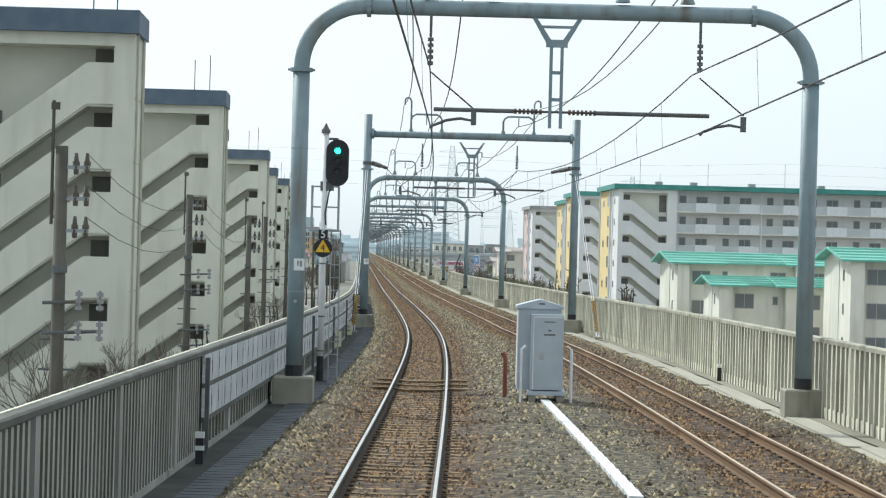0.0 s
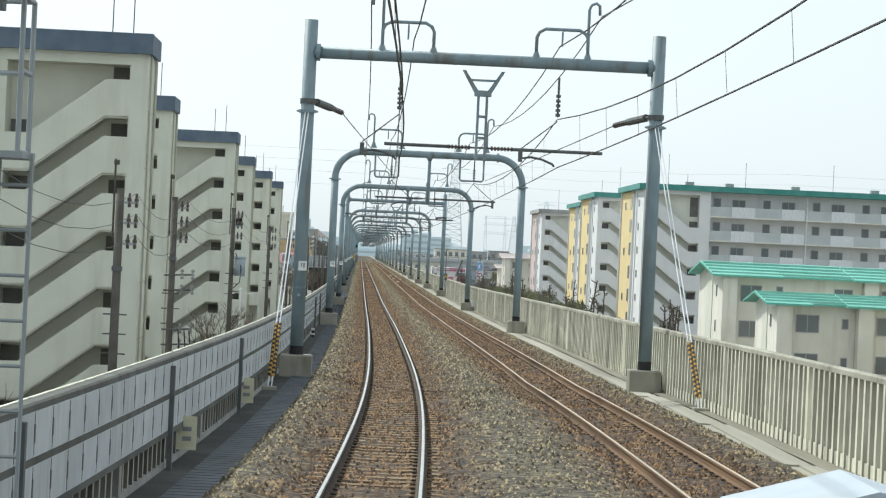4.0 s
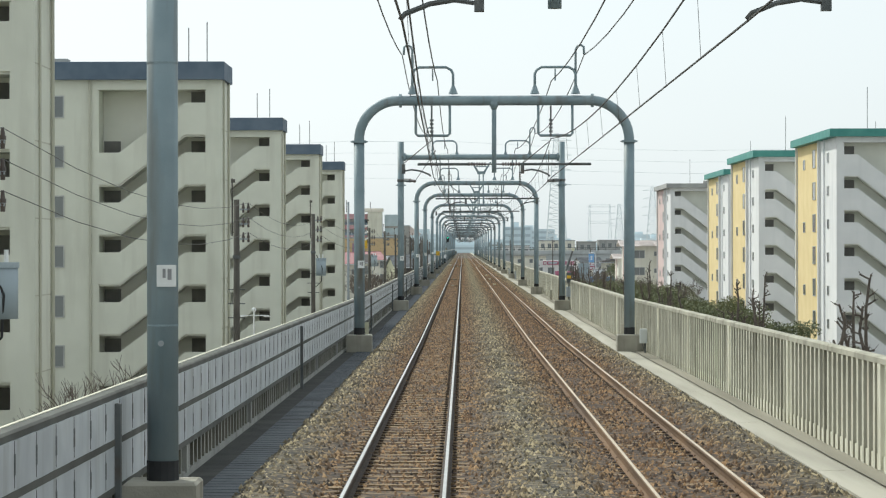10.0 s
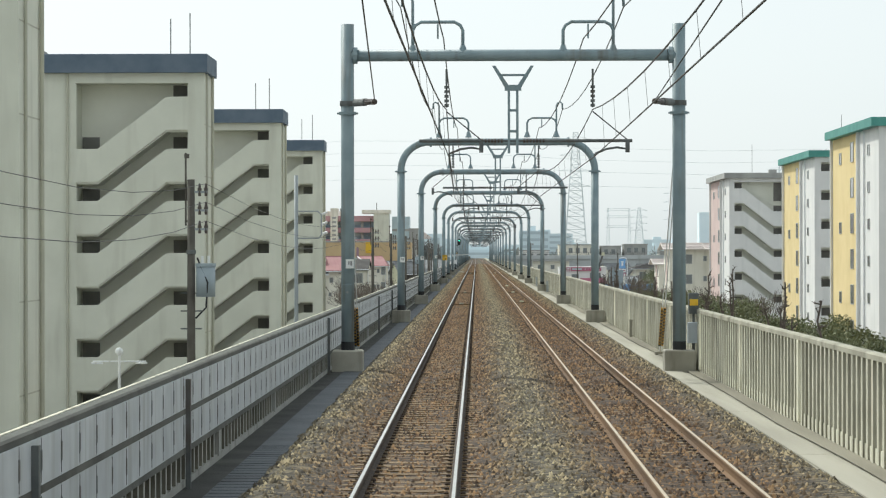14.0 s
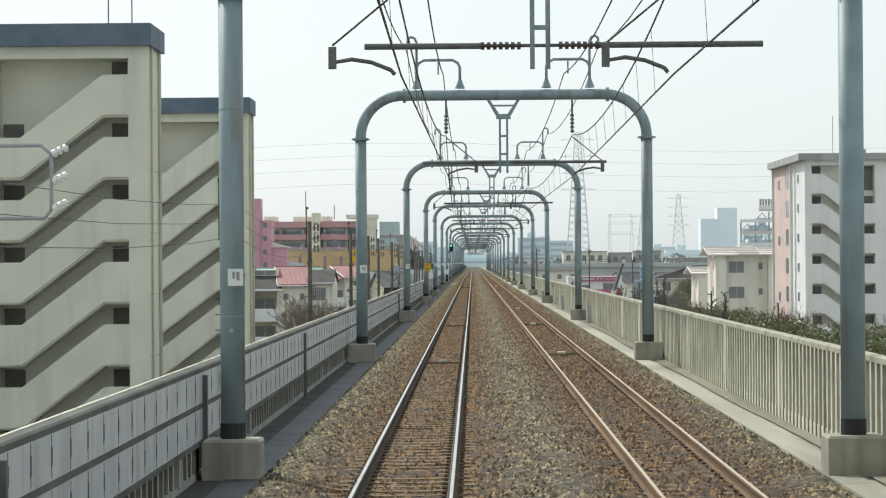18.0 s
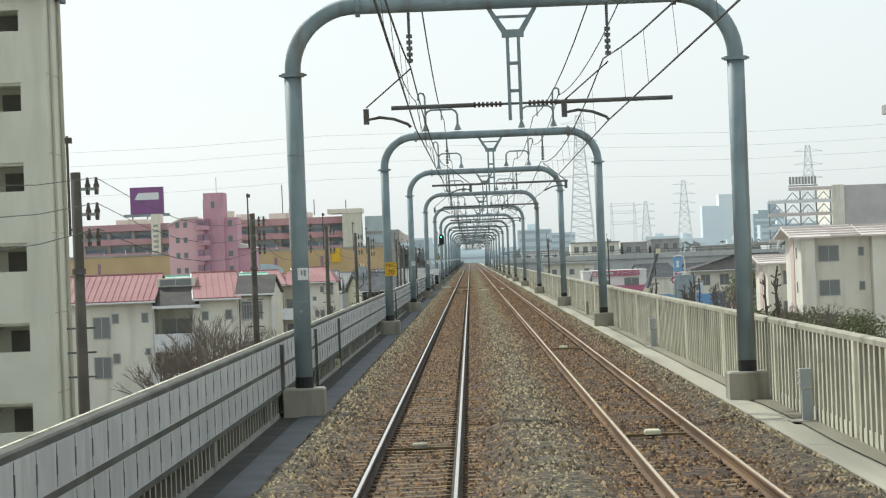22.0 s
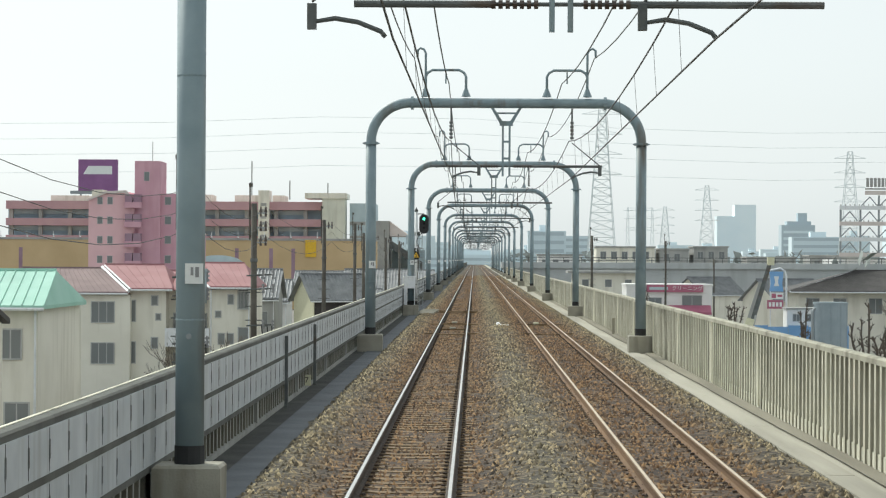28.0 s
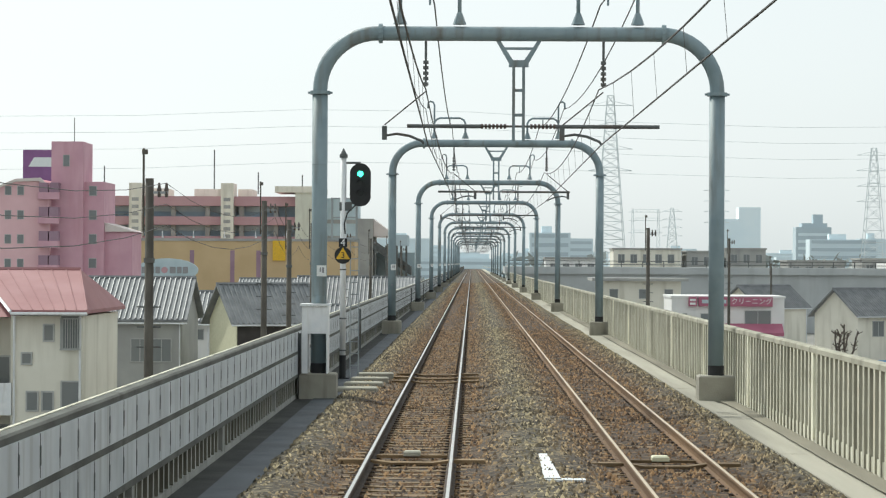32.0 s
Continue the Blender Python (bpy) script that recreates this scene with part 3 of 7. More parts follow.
def gantry(style, m, extra=0.0, flip=1):
    """flip: the side towards which the wires are pulled."""
    g = thing("catenary_gantry", m, LABELS[style], "gantry", "gantries along the viaduct")
    orr, mid = OR + extra, (OL + OR + extra) / 2
    for x in (OL, orr):
        part("footing", Shape().box(x - 0.37, x + 0.37, -0.36, 0.36, -0.15, ZF, 0.03), CONCRETE, g, "stained concrete footing block")
        top = 8.2 if style == "post" else 6.07
        leg = part("leg", Shape().tube([(x, 0, ZF), (x, 0, top)], 0.158, 14), POLE_BLUE, g, "", smooth=True)
        part("base_band", Shape().tube([(x, 0, ZF), (x, 0, ZF + 0.2)], 0.164, 14), BLACK_BAND, leg, "black painted foot")
        part("collar", Shape().tube([(x, 0, 6.03), (x, 0, 6.1)], 0.21, 12).box(x - 0.25, x + 0.25, -0.03, 0.03, 6.045, 6.085), POLE_BLUE, leg)
    part("leg_plate", Shape().box(OL - 0.04, OL + 0.155, -0.18, -0.165, 2.35, 2.57), PLATE, g, "small white plate with grey marks")
    part("plate_mark", Shape().box(OL + 0.02, OL + 0.05, -0.184, -0.18, 2.44, 2.53).box(OL + 0.07, OL + 0.11, -0.184, -0.18, 2.42, 2.53), surf_grey, g)
    part("round_plate", Shape().tube([(OL, -0.155, 1.78), (OL, -0.17, 1.78)], 0.03, 12), LATTICE, g, "small round grey plate")
    for z in (1.95, 3.2, 4.6):
        part("pole_band", Shape().tube([(OL, 0, z), (OL, 0, z + 0.018)], 0.161, 14), POLE_BLUE, g, "thin painted strap")
    if style == "post":
        part("beam", Shape().tube([(OL, 0, 7.45), (orr, 0, 7.45)], 0.14, 12), POLE_BLUE, g, "straight pipe beam", smooth=True)
        for x in (OL + 0.19, orr - 0.19):
            part("flange", Shape().tube([(x - 0.05, 0, 7.45), (x + 0.05, 0, 7.45)], 0.2, 12), POLE_BLUE, g)
    else:
        r = 1.15
        pts = [(OL, 0, 6.05)] + arc_pts(OL + r, 7.27 - r, r, 180, 90, 13) + arc_pts(orr - r, 7.27 - r, r, 90, 0, 13) + [(orr, 0, 6.05)]
        part("arch", Shape().tube(pts, 0.148, 14), POLE_BLUE, g, "bent pipe arch", smooth=True)
        for x in (OL + 1.22, orr - 1.08):
            part("joint_ring", Shape().tube([(x - 0.04, 0, 7.27), (x + 0.04, 0, 7.27)], 0.2, 12), POLE_BLUE, g)
    # hoops on the beam, with a tall hook on the outer side of each
    for a, b, side in ((mid - 2.4, mid - 1.2, -1), (mid + 1.2, mid + 2.4, 1)):
        pts = [(a, 0, 7.45), (a, 0, 8.05), (a + 0.06, 0, 8.17), (a + 0.2, 0, 8.25), (b - 0.2, 0, 8.25), (b - 0.06, 0, 8.17), (b, 0, 8.05), (b, 0, 7.45)]
        hoop = part("hoop", Shape().tube(pts, 0.04, 8), POLE_BLUE, g, "bent pipe hoop", smooth=True)
        for x in (a, b):
            part("hoop_foot", Shape().tube([(x, 0, 7.46), (x, 0, 7.7)], 0.14, 8, 0.05), POLE_BLUE, hoop)
        o = a if side < 0 else b
        part("hook", Shape().tube([(o, 0, 7.6), (o, 0, 8.75), (o + side * 0.05, 0, 8.86), (o + side * 0.16, 0, 8.9), (o + side * 0.24, 0, 8.84), (o + side * 0.25, 0, 8.62)], 0.035, 8), POLE_BLUE, g, "tall hooked rod", smooth=True)
        part("strut", Shape().tube([((a + b) / 2, 0, 8.2), ((a + b) / 2, 0, 7.85)], 0.025, 6), POLE_BLUE, hoop)
    # drop bracket and cross pipe
    drop = 7.2
    if style == "loops":
        part("drop_post", Shape().tube([(mid, 0, drop), (mid, 0, 5.15)], 0.07, 8).tube([(mid, 0, drop + 0.06), (mid, 0, drop - 0.2)], 0.2, 8, 0.07), POLE_BLUE, g, "", smooth=True)
        for c in (mid - 1.8, mid + 1.8):
            part("square_loop", Shape().tube([(c - 0.5, 0, drop), (c - 0.5, 0, 6.3), (c - 0.44, 0, 6.24), (c + 0.44, 0, 6.24), (c + 0.5, 0, 6.3), (c + 0.5, 0, drop)], 0.04, 8), POLE_BLUE, g, "square pipe loop", smooth=True)
    else:
        br = Shape().slab([(mid - 0.5, drop), (mid - 0.42, drop), (mid - 0.1, 6.72), (mid - 0.2, 6.68)], -0.04, 0.04).slab([(mid + 0.42, drop), (mid + 0.5, drop), (mid + 0.2, 6.68), (mid + 0.1, 6.72)], -0.04, 0.04)
        br.box(mid - 0.36, mid + 0.36, -0.03, 0.03, 6.95, 7.0).box(mid - 0.2, mid + 0.2, -0.05, 0.05, 6.6, 6.74)
        part("drop_bracket", br, POLE_BLUE, g, "triangular steel bracket")
        for x in (mid - 0.1, mid + 0.1):
            part("drop_rail", Shape().box(x - 0.03, x + 0.03, -0.04, 0.04, 5.1, 6.65), POLE_BLUE, g, "hanging steel rail")
        for z in (5.6, 6.1):
            part("rail_tie", Shape().box(mid - 0.07, mid + 0.07, -0.02, 0.02, z, z + 0.06), POLE_BLUE, g)
    part("cross_pipe", Shape().tube([(mid - 2.25, 0, 5.4), (mid - 0.75, 0, 5.4)], 0.04, 8).tube([(mid + 0.75, 0, 5.4), (mid + 2.85, 0, 5.4)], 0.04, 8).tube([(mid - 0.75, 0, 5.4), (mid + 0.75, 0, 5.4)], 0.025, 6), DARK_STEEL, g)
    for a, b in ((mid - 0.85, mid - 0.15), (mid + 0.15, mid + 0.85)):
        part("insulator", insulator(Shape(), (a + 0.08, 0, 5.4), (b - 0.08, 0, 5.4), 0.05), INSULATOR, g, "ribbed brown insulator")
    for c in (0.0, 3.5 + extra):
        x0 = c + 0.95 * flip
        pts = [(x0, 0, 5.38), (x0, 0, 5.2), (x0 - 0.25 * flip, 0, 5.24), (x0 - 0.5 * flip, 0, 5.2), (x0 - 0.75 * flip, 0, 5.1), (c + 0.15 * flip, 0, 5.04)]
        part("registration_arm", Shape().tube(pts, 0.03, 6).box(x0 - 0.05, x0 + 0.05, -0.05, 0.05, 5.12, 5.4), DARK_STEEL, g, "curved pull-off arm")
        hung = insulator(Shape(), (c + 0.12 * flip, 0, 6.2), (c + 0.12 * flip, 0, 6.75), 0.055, 5).tube([(c + 0.12 * flip, 0, 6.75), (c + 0.12 * flip, 0, 7.12)], 0.03, 6)
        part("wire_hanger", hung, DARK_STEEL, g)
        part("stay", Shape().tube([(c + 0.12 * flip, 0, 6.1), (c + 0.95 * flip, 0, 5.42)], 0.015, 5), WIRE, g)
    return g


surf_grey = surf("grey_mark", (0.25, 0.25, 0.26), (0.3, 0.3, 0.31), 6, 0.7, 0.0, 50)
first = {}
for i, s in enumerate(GANTRY_S):
    style = "post" if i in (1, 4) else "loops" if i in (2, 3) else "arch"
    ex = round(wide(s) + (0.09 if s > 380 else 0.14 if s < 50 else 0.0), 2)
    key = (style, ex, 1 if i % 2 == 0 else -1)
    if key in first:
        copy_thing(first[key], spot(s))
    else:
        first[key] = gantry(style, spot(s), ex, key[2])

# ---- overhead wires ----


def wire(pts, r, label, kind_name="overhead_wire"):
    sh = Shape().tube(pts, r, 5, caps=False)
    return tagged(part(kind_name, sh, WIRE), label, "wire", "overhead wires")


ends = [-46.0] + GANTRY_S
for c, far in ((0.0, 0), (3.5, 1)):
    w = lambda s: wide(s) if far else 0.0
    carrier, contact = [], []
    droppers = Shape()
    for i in range(len(ends) - 1):
        a, b = ends[i], ends[i + 1]
        fa, fb = (0.12 if i % 2 == 1 else -0.12), (0.12 if i % 2 == 0 else -0.12)
        for k in range(11):
            u = k / 10
            s = a + (b - a) * u
            o = c + w(s) + fa + (fb - fa) * u
            z = 6.15 - 2.2 * u * (1 - u)
            carrier.append(at(s, o, z))
            contact.append(at(s, o + 0.05, 5.03))
            if 0 < k < 10:
                droppers.tube([at(s, o, z), at(s, o + 0.05, 5.03)], 0.004, 3, caps=False)
    wr = wire(carrier, 0.014, "dark copper carrier wire sagging between the gantries")
    tagged(part("dropper", droppers, WIRE, wr), kind="stuff")
    wire(contact, 0.013, "dark level contact wire above the track")
for off, z, sag in ((-0.98, 8.6, 0.6), (0.05, 7.85, 0.5), (3.4, 7.85, 0.5), (4.36, 8.6, 0.6)):
    pts = []
    for i in range(len(ends) - 1):
        a, b = ends[i], ends[i + 1]
        for k in range(8):
            u = k / 8
            s = a + (b - a) * u
            pts.append(at(s, off + (wide(s) * (0.5 if off < 3 else 0.8) if off > 1 else wide(s) * 0.5), z - 4 * sag * u * (1 - u)))
    wire(pts, 0.016, "thick dark feeder wire carried on the gantry tops")

# ---- guy wires with striped guards at the anchor gantries ----


def guy(gs, foot_s, off, leg_off):
    """Two steel guys from an anchor gantry's post to the deck, their feet in a striped guard."""
    foot, head = at(foot_s, off, -0.1), at(gs, leg_off, 6.2)
    g = thing("guy_wire", Matrix.Translation(foot), "pale steel guy pair with yellow and black striped foot guards", "guy wire", "guy wires of the anchor gantries")
    up = head - foot
    for k, d in enumerate((-0.037, 0.037)):
        e = Vector((d, 0, 0))
        part("cable", Shape().tube([e, up + e], 0.014, 6), WHITE_PAINT, g, "pale steel cable")
        a, b = up * 0.04 + e, up * 0.21 + e
        n = 24
        guard = part("guard", Shape().tube([a, b], 0.034, 10), YELLOW_WORN, g, "striped guard tube")
        bands = Shape()
        for j in range(n):
            if j % 2 == k:
                p, q = a.lerp(b, j / n), a.lerp(b, (j + 1) / n)
                bands.tube([p, q], 0.0355, 10, caps=False)
        part("black_stripe", bands, BLACK_BAND, guard)
    part("anchor_plate", Shape().box(-0.15, 0.15, -0.12, 0.12, -0.04, 0.06, 0.01), CONCRETE, g)
    return g


guy(100.3, 93.4, -2.55, OL)
guy(100.3, 92.5, 5.95 + wide(93), OR + wide(100))
guy(254.5, 265.0, -2.5, OL)
guy(254.5, 265.0, 5.95, OR)
for gs, ex in ((100.3, wide(100)), (254.5, 0)):
    for o, side in ((OL, 1), (OR + ex, -1)):
        t = thing("wire_tensioner", spot(gs, o, 6.3), "dark spring tensioner bolted to the gantry post", "tensioner", "tensioners of the anchor gantries")
        d = 1 if gs < 200 else -1
        part("clamp", Shape().tube([(0, 0, -0.06), (0, 0, 0.06)], 0.19, 10), DARK_STEEL, t)
        part("spring_case", Shape().tube([(side * 0.2, d * 0.3, 0), (side * 0.5, d * 1.5, -0.05)], 0.09, 10), DARK_STEEL, t)
        part("insulator", insulator(Shape(), (side * 0.52, d * 1.6, -0.05), (side * 0.75, d * 2.5, -0.1), 0.07), INSULATOR, t)
        part("link", Shape().tube([(side * 0.15, 0, 0), (side * 0.2, d * 0.3, 0)], 0.03, 6), DARK_STEEL, t)
        part("anchored_wire", Shape().tube([(side * 0.75, d * 2.5, -0.1), (side * 2.2, d * 48, -0.3)], 0.013, 5), WIRE, t)

# ---- trackside things ----


def signal(s, digit, small, lift=0.0, hx=0.4):
    """lift raises the head and the post's top; hx is the head's distance from the post."""
    g = thing("railway_signal", spot(s, -2.2), "white signal post with a black three-lamp head showing green", "signal", "signals beside the left track")
    up, k = 5.1 + lift, 1.08
    part("post", Shape().tube([(0, 0, 0.45), (0, 0, up)], 0.07, 12), WHITE_PAINT, g, "white painted post", smooth=True)
    part("post_foot", Shape().tube([(0, 0, -0.13), (0, 0, 0.45)], 0.08, 12).box(-0.16, 0.16, -0.16, 0.16, -0.13, -0.08), BLACK_BAND, g, "black post foot")
    part("finial", Shape().tube([(0, 0, up), (0, 0, up + 0.08)], 0.1, 10).tube([(0, 0, up + 0.08), (0, 0, up + 0.22)], 0.08, 10, 0.01), DARK_STEEL, g)
    zc = 4.46 + lift
    out = [(hx + 0.23 * k * math.cos(a), zc + ((0.24 if a < math.pi else -0.24) + 0.23 * math.sin(a)) * k) for a in np.linspace(0, 2 * math.pi, 33)[:-1]]
    head = part("signal_head", Shape().slab(out, -0.1, -0.06).box(hx - 0.15, hx + 0.15, -0.06, 0.16, zc - 0.36, zc + 0.38), BLACK_BAND, g, "black oval backing board")
    for z, mt in ((zc + 0.26, GREEN_LAMP), (zc + 0.03, DEAD_LAMP), (zc - 0.2, DEAD_LAMP)):
        part("lens", Shape().tube([(hx, -0.1, z), (hx, -0.125, z)], 0.064, 14), mt, head, "lit green lamp" if mt is GREEN_LAMP else "unlit dark lamp")
        hood = [(hx + 0.09 * math.cos(a), -0.11, z + 0.09 * math.sin(a)) for a in np.linspace(0.2, math.pi - 0.2, 9)]
        vs = hood + [(x, -0.27, zz) for x, y, zz in hood] + [(hx + (x - hx) * 0.93, -0.11, z + (zz - z) * 0.93) for x, y, zz in hood] + [(hx + (x - hx) * 0.93, -0.27, z + (zz - z) * 0.93) for x, y, zz in hood]
        part("hood", Shape().add(vs, [f for i in range(8) for f in ((i, i + 1, i + 10, i + 9), (i + 19, i + 18, i + 27, i + 28), (i + 9, i + 10, i + 28, i + 27))]), BLACK_BAND, head)
    part("arm", Shape().tube([(0, 0, up - 0.12), (hx, 0.05, up - 0.12)], 0.03, 6).tube([(0, 0, zc - 0.44), (hx - 0.04, 0.05, zc - 0.41)], 0.035, 6).box(-0.09, 0.2, -0.06, 0.06, zc - 0.61, zc - 0.41), DARK_STEEL, g)
    part("cable", Shape().tube([(hx - 0.1, 0, zc - 0.46), (0.1, -0.08, zc - 0.66), (0.03, -0.09, 3.55), (0.05, -0.08, 3.3)], 0.018, 6), BLACK_BAND, g)
    cage = Shape()
    for x in (-0.28, 0.3):
        for y in (0.1, 0.5):
            cage.tube([(x, y, 3.2), (x, y, 4.15)], 0.018, 5)
    for z in (3.2, 3.7, 4.15):
        cage.tube([(-0.28, 0.1, z), (-0.28, 0.5, z), (0.3, 0.5, z), (0.3, 0.1, z)], 0.018, 5)
    part("service_cage", cage, LATTICE, g, "grey steel service cage")
    part("cage_floor", Shape().box(-0.32, 0.34, 0.05, 0.55, 3.16, 3.2), LATTICE, g)
    lad = Shape()
    for x in (0.16, 0.36):
        lad.tube([(x, 0.3, -0.1), (x, 0.3, 3.2)], 0.015, 5)
    for i in range(11):
        lad.tube([(0.16, 0.3, 0.2 + 0.28 * i), (0.36, 0.3, 0.2 + 0.28 * i)], 0.012, 5)
    part("ladder", lad, LATTICE, g, "narrow steel ladder")
    plate = part("digit_plate", Shape().box(-0.1, 0.1, -0.11, -0.09, 2.99, 3.2), BLACK_BAND, g, "black plate with a white digit")
    words(digit, 0.24, PLATE, plate, pose(0, -0.115, 3.095))
    disc = part("disc", Shape().tube([(0, -0.09, 2.8), (0, -0.1, 2.8)], 0.2, 20), BLACK_BAND, g, "black disc with a yellow triangle")
    part("triangle", Shape().slab([(0, 2.99), (-0.165, 2.71), (0.165, 2.71)], -0.11, -0.102), YELLOW, disc)
    words(small, 0.2, INK, disc, pose(0, -0.115, 2.8))
    for z in (0.55, 1.3, 2.45):
        part("band", Shape().tube([(0, 0, z), (0, 0, z + 0.03)], 0.078, 12), DARK_STEEL, g)
    return g


signal(54.6, "5", "4", 0.2, 0.27)
signal(592.0, "4", "3")

cab = thing("relay_cabinet", spot(47.6, 2.33), "grey-blue steel relay cabinet on legs between the tracks", "cabinet")
part("cabinet_body", Shape().box(-0.4, 0.42, 0.35, 1.25, 0.15, 1.72), CABINET, cab)
part("gable_roof", Shape().slab([(-0.45, 1.72), (0.47, 1.72), (0.47, 1.77), (0.01, 1.9), (-0.45, 1.77)], 0.3, 1.3), CABINET, cab, "low gabled lid")
part("vent", Shape().box(-0.02, 0.1, 0.285, 0.3, 1.8, 1.83), DARK_STEEL, cab)
front = part("front_case", Shape().box(-0.16, 0.46, -0.05, 0.35, 0.18, 1.62, 0.01), CABINET, cab, "narrower front case")
part("front_door", Shape().box(-0.1, 0.42, -0.065, -0.05, 0.22, 1.56), CABINET, front)
part("door_seam", Shape().box(-0.125, -0.105, -0.07, -0.05, 0.2, 1.58).box(-0.125, 0.44, -0.07, -0.05, 1.56, 1.58), WHITE_PAINT, front)
part("door_label", Shape().box(0.08, 0.3, -0.069, -0.066, 1.22, 1.25).box(0.16, 0.22, -0.069, -0.066, 1.3, 1.33).box(0.08, 0.3, -0.069, -0.066, 1.47, 1.49), DARK_STEEL, front, "short grey label bars")
part("lock", Shape().box(-0.05, -0.02, -0.075, -0.065, 0.82, 0.88).box(0.0, 0.1, -0.069, -0.066, 0.75, 0.9), FRAME_ALU, front)
part("side_door", Shape().box(-0.415, -0.4, 0.42, 1.18, 0.22, 1.65), WHITE_PAINT, cab, "pale side door")
part("base", Shape().box(-0.22, 0.52, -0.12, 1.3, 0.08, 0.16), CABINET, cab)
for x, y in ((-0.12, -0.02), (0.42, -0.02), (-0.12, 1.15), (0.42, 1.15)):
    part("leg", Shape().box(x - 0.07, x + 0.07, y - 0.06, y + 0.06, -0.12, 0.08), CONCRETE, cab)
for x in (-0.34, 0.62):
    for y in (-0.2, 0.12):
        part("handrail", Shape().tube([(x, y, -0.1), (x, y, 0.95), (x + (0.08 if x < 0 else -0.08), y, 1.02)], 0.022, 6).tube([(x, y, 0.5), (x, y + 0.3, 0.5)], 0.018, 6), WHITE_PAINT, cab, "white bent handrail")
tagged(part("marker_post", Shape().tube([(0, 0, -0.12), (0, 0, 0.72)], 0.045, 8).tube([(0, 0, 0.72), (-0.06, 0, 0.82)], 0.05, 8), RED_PAINT, m=spot(49.2, 1.72)), "short rust-red marker post in the ballast", "post")
duct = thing("cable_duct", pose(0, 0, 0), "white cable duct lids leading to the cabinet", "cable duct")
for i in range(21):
    s = 27.0 + i
    o = 2.85 - 0.41 * i / 21
    part("lid", Shape().add([at(s + a, o + b, z) for z in (-0.12, 0.0) for a, b in ((0, -0.08), (0, 0.08), (0.97, 0.075), (0.97, -0.085))], [(4, 5, 6, 7), (0, 1, 5, 4), (1, 2, 6, 5), (2, 3, 7, 6), (3, 0, 4, 7)]), WHITE_PAINT, duct)

# small white boxes between the rails, and bare sleepers beside them


def track_box(s, c, col=PLATE):
    g = thing("track_box", spot(s, c), "small weathered signalling box on the sleepers between the rails", "track box", "boxes between the rails")
    part("case", Shape().box(-0.12, 0.12, -0.14, 0.14, -0.1, -0.03, 0.02), CREAM_PLATE if c else DULL_SHADE, g)
    part("carrier", Shape().box(-0.5, 0.5, -0.05, 0.05, -0.13, -0.09), SLEEPER, g)


for s, c in ((567.2, 0.0), (557.9, 0.0), (566.5, 3.46), (419, 3.45), (338, 0.0), (344.2, 3.44), (381.3, 3.45), (380.2, 0.0)):
    track_box(s, c)
for s0, c, n in ((52.7, 0.0, 3), (591.0, 0.0, 3), (566.4, 0.0, 1), (552.0, 0.0, 1), (566.0, 3.5, 1), (552.4, 3.5, 1)):
    for k in range(n):
        g = thing("bare_sleeper", spot(s0 + 2.0 * k, c), "exposed pale concrete sleeper with raised ends", "sleeper", "exposed sleepers")
        part("beam", Shape().slab([(-1.02, -0.16), (1.02, -0.16), (1.02, -0.09), (0.6, -0.09), (0.3, -0.13), (-0.3, -0.13), (-0.6, -0.09), (-1.02, -0.09)], -0.13, 0.13), SLEEPER, g)
mark = Shape().add([at(s, o, z) for z in (-0.09, -0.03) for s, o in ((562.4, 1.74), (562.4, 1.95), (566.8, 1.9), (566.8, 1.78))], [(4, 5, 6, 7), (0, 1, 5, 4), (1, 2, 6, 5), (2, 3, 7, 6), (3, 0, 4, 7)])
mark.add([at(s, o, z) for z in (-0.09, -0.03) for s, o in ((562.3, 1.74), (562.3, 2.25), (562.55, 2.25), (562.55, 1.74))], [(4, 5, 6, 7), (0, 1, 5, 4), (1, 2, 6, 5), (2, 3, 7, 6), (3, 0, 4, 7)])
tagged(part("angled_duct", mark, WHITE_PAINT), "white L-shaped cable duct on the ballast between tracks", "cable duct")

# distance and gradient plates on the left parapet, speed board, small posts on the right
for s, txt in ((109.8, "3"), (208.3, "4"), (409.4, "6"), (509.7, "7")):
    g = thing("distance_plate", spot(s, -2.675), "small cream distance plate with a black digit on the parapet", "sign", "distance plates")
    part("plate", Shape().box(-0.09, 0.09, -0.02, 0.0, -0.04, 0.19), CREAM_PLATE, g)
    part("bracket", Shape().box(-0.09, -0.05, 0.0, 0.03, 0.0, 0.15), DARK_STEEL, g)
    words(txt, 0.17, INK, g, pose(0.0, -0.024, 0.075))
g = thing("gradient_post", spot(212.0, -2.5), "cream gradient post marked with a black letter", "sign")
part("plate", Shape().box(-0.16, 0.16, -0.03, 0.0, -0.05, 0.5), CREAM_PLATE, g)
part("stake", Shape().box(-0.05, 0.05, 0.0, 0.05, -0.13, 0.45), CONCRETE, g)
words("L", 0.22, INK, g, pose(0, -0.034, 0.2))
for s in (86.0, 74.0):
    g = thing("wall_plate", spot(s, -2.6), "pale rectangular plate fixed to the parapet boards", "sign", "plates on the boards")
    part("plate", Shape().box(-0.13, 0.13, -0.02, 0.0, 0.0, 0.45), CREAM_PLATE, g)
    part("mark", Shape().box(-0.06, 0.06, -0.025, -0.021, 0.12, 0.18).box(-0.06, 0.06, -0.025, -0.021, 0.25, 0.31), surf_grey, g)
g = thing("speed_board", spot(441.2, OL + 0.1), "yellow speed board with black words clamped to a gantry leg", "sign")
part("upper_plate", Shape().box(-0.225, 0.225, -0.23, -0.21, 2.36, 2.59), YELLOW, g)
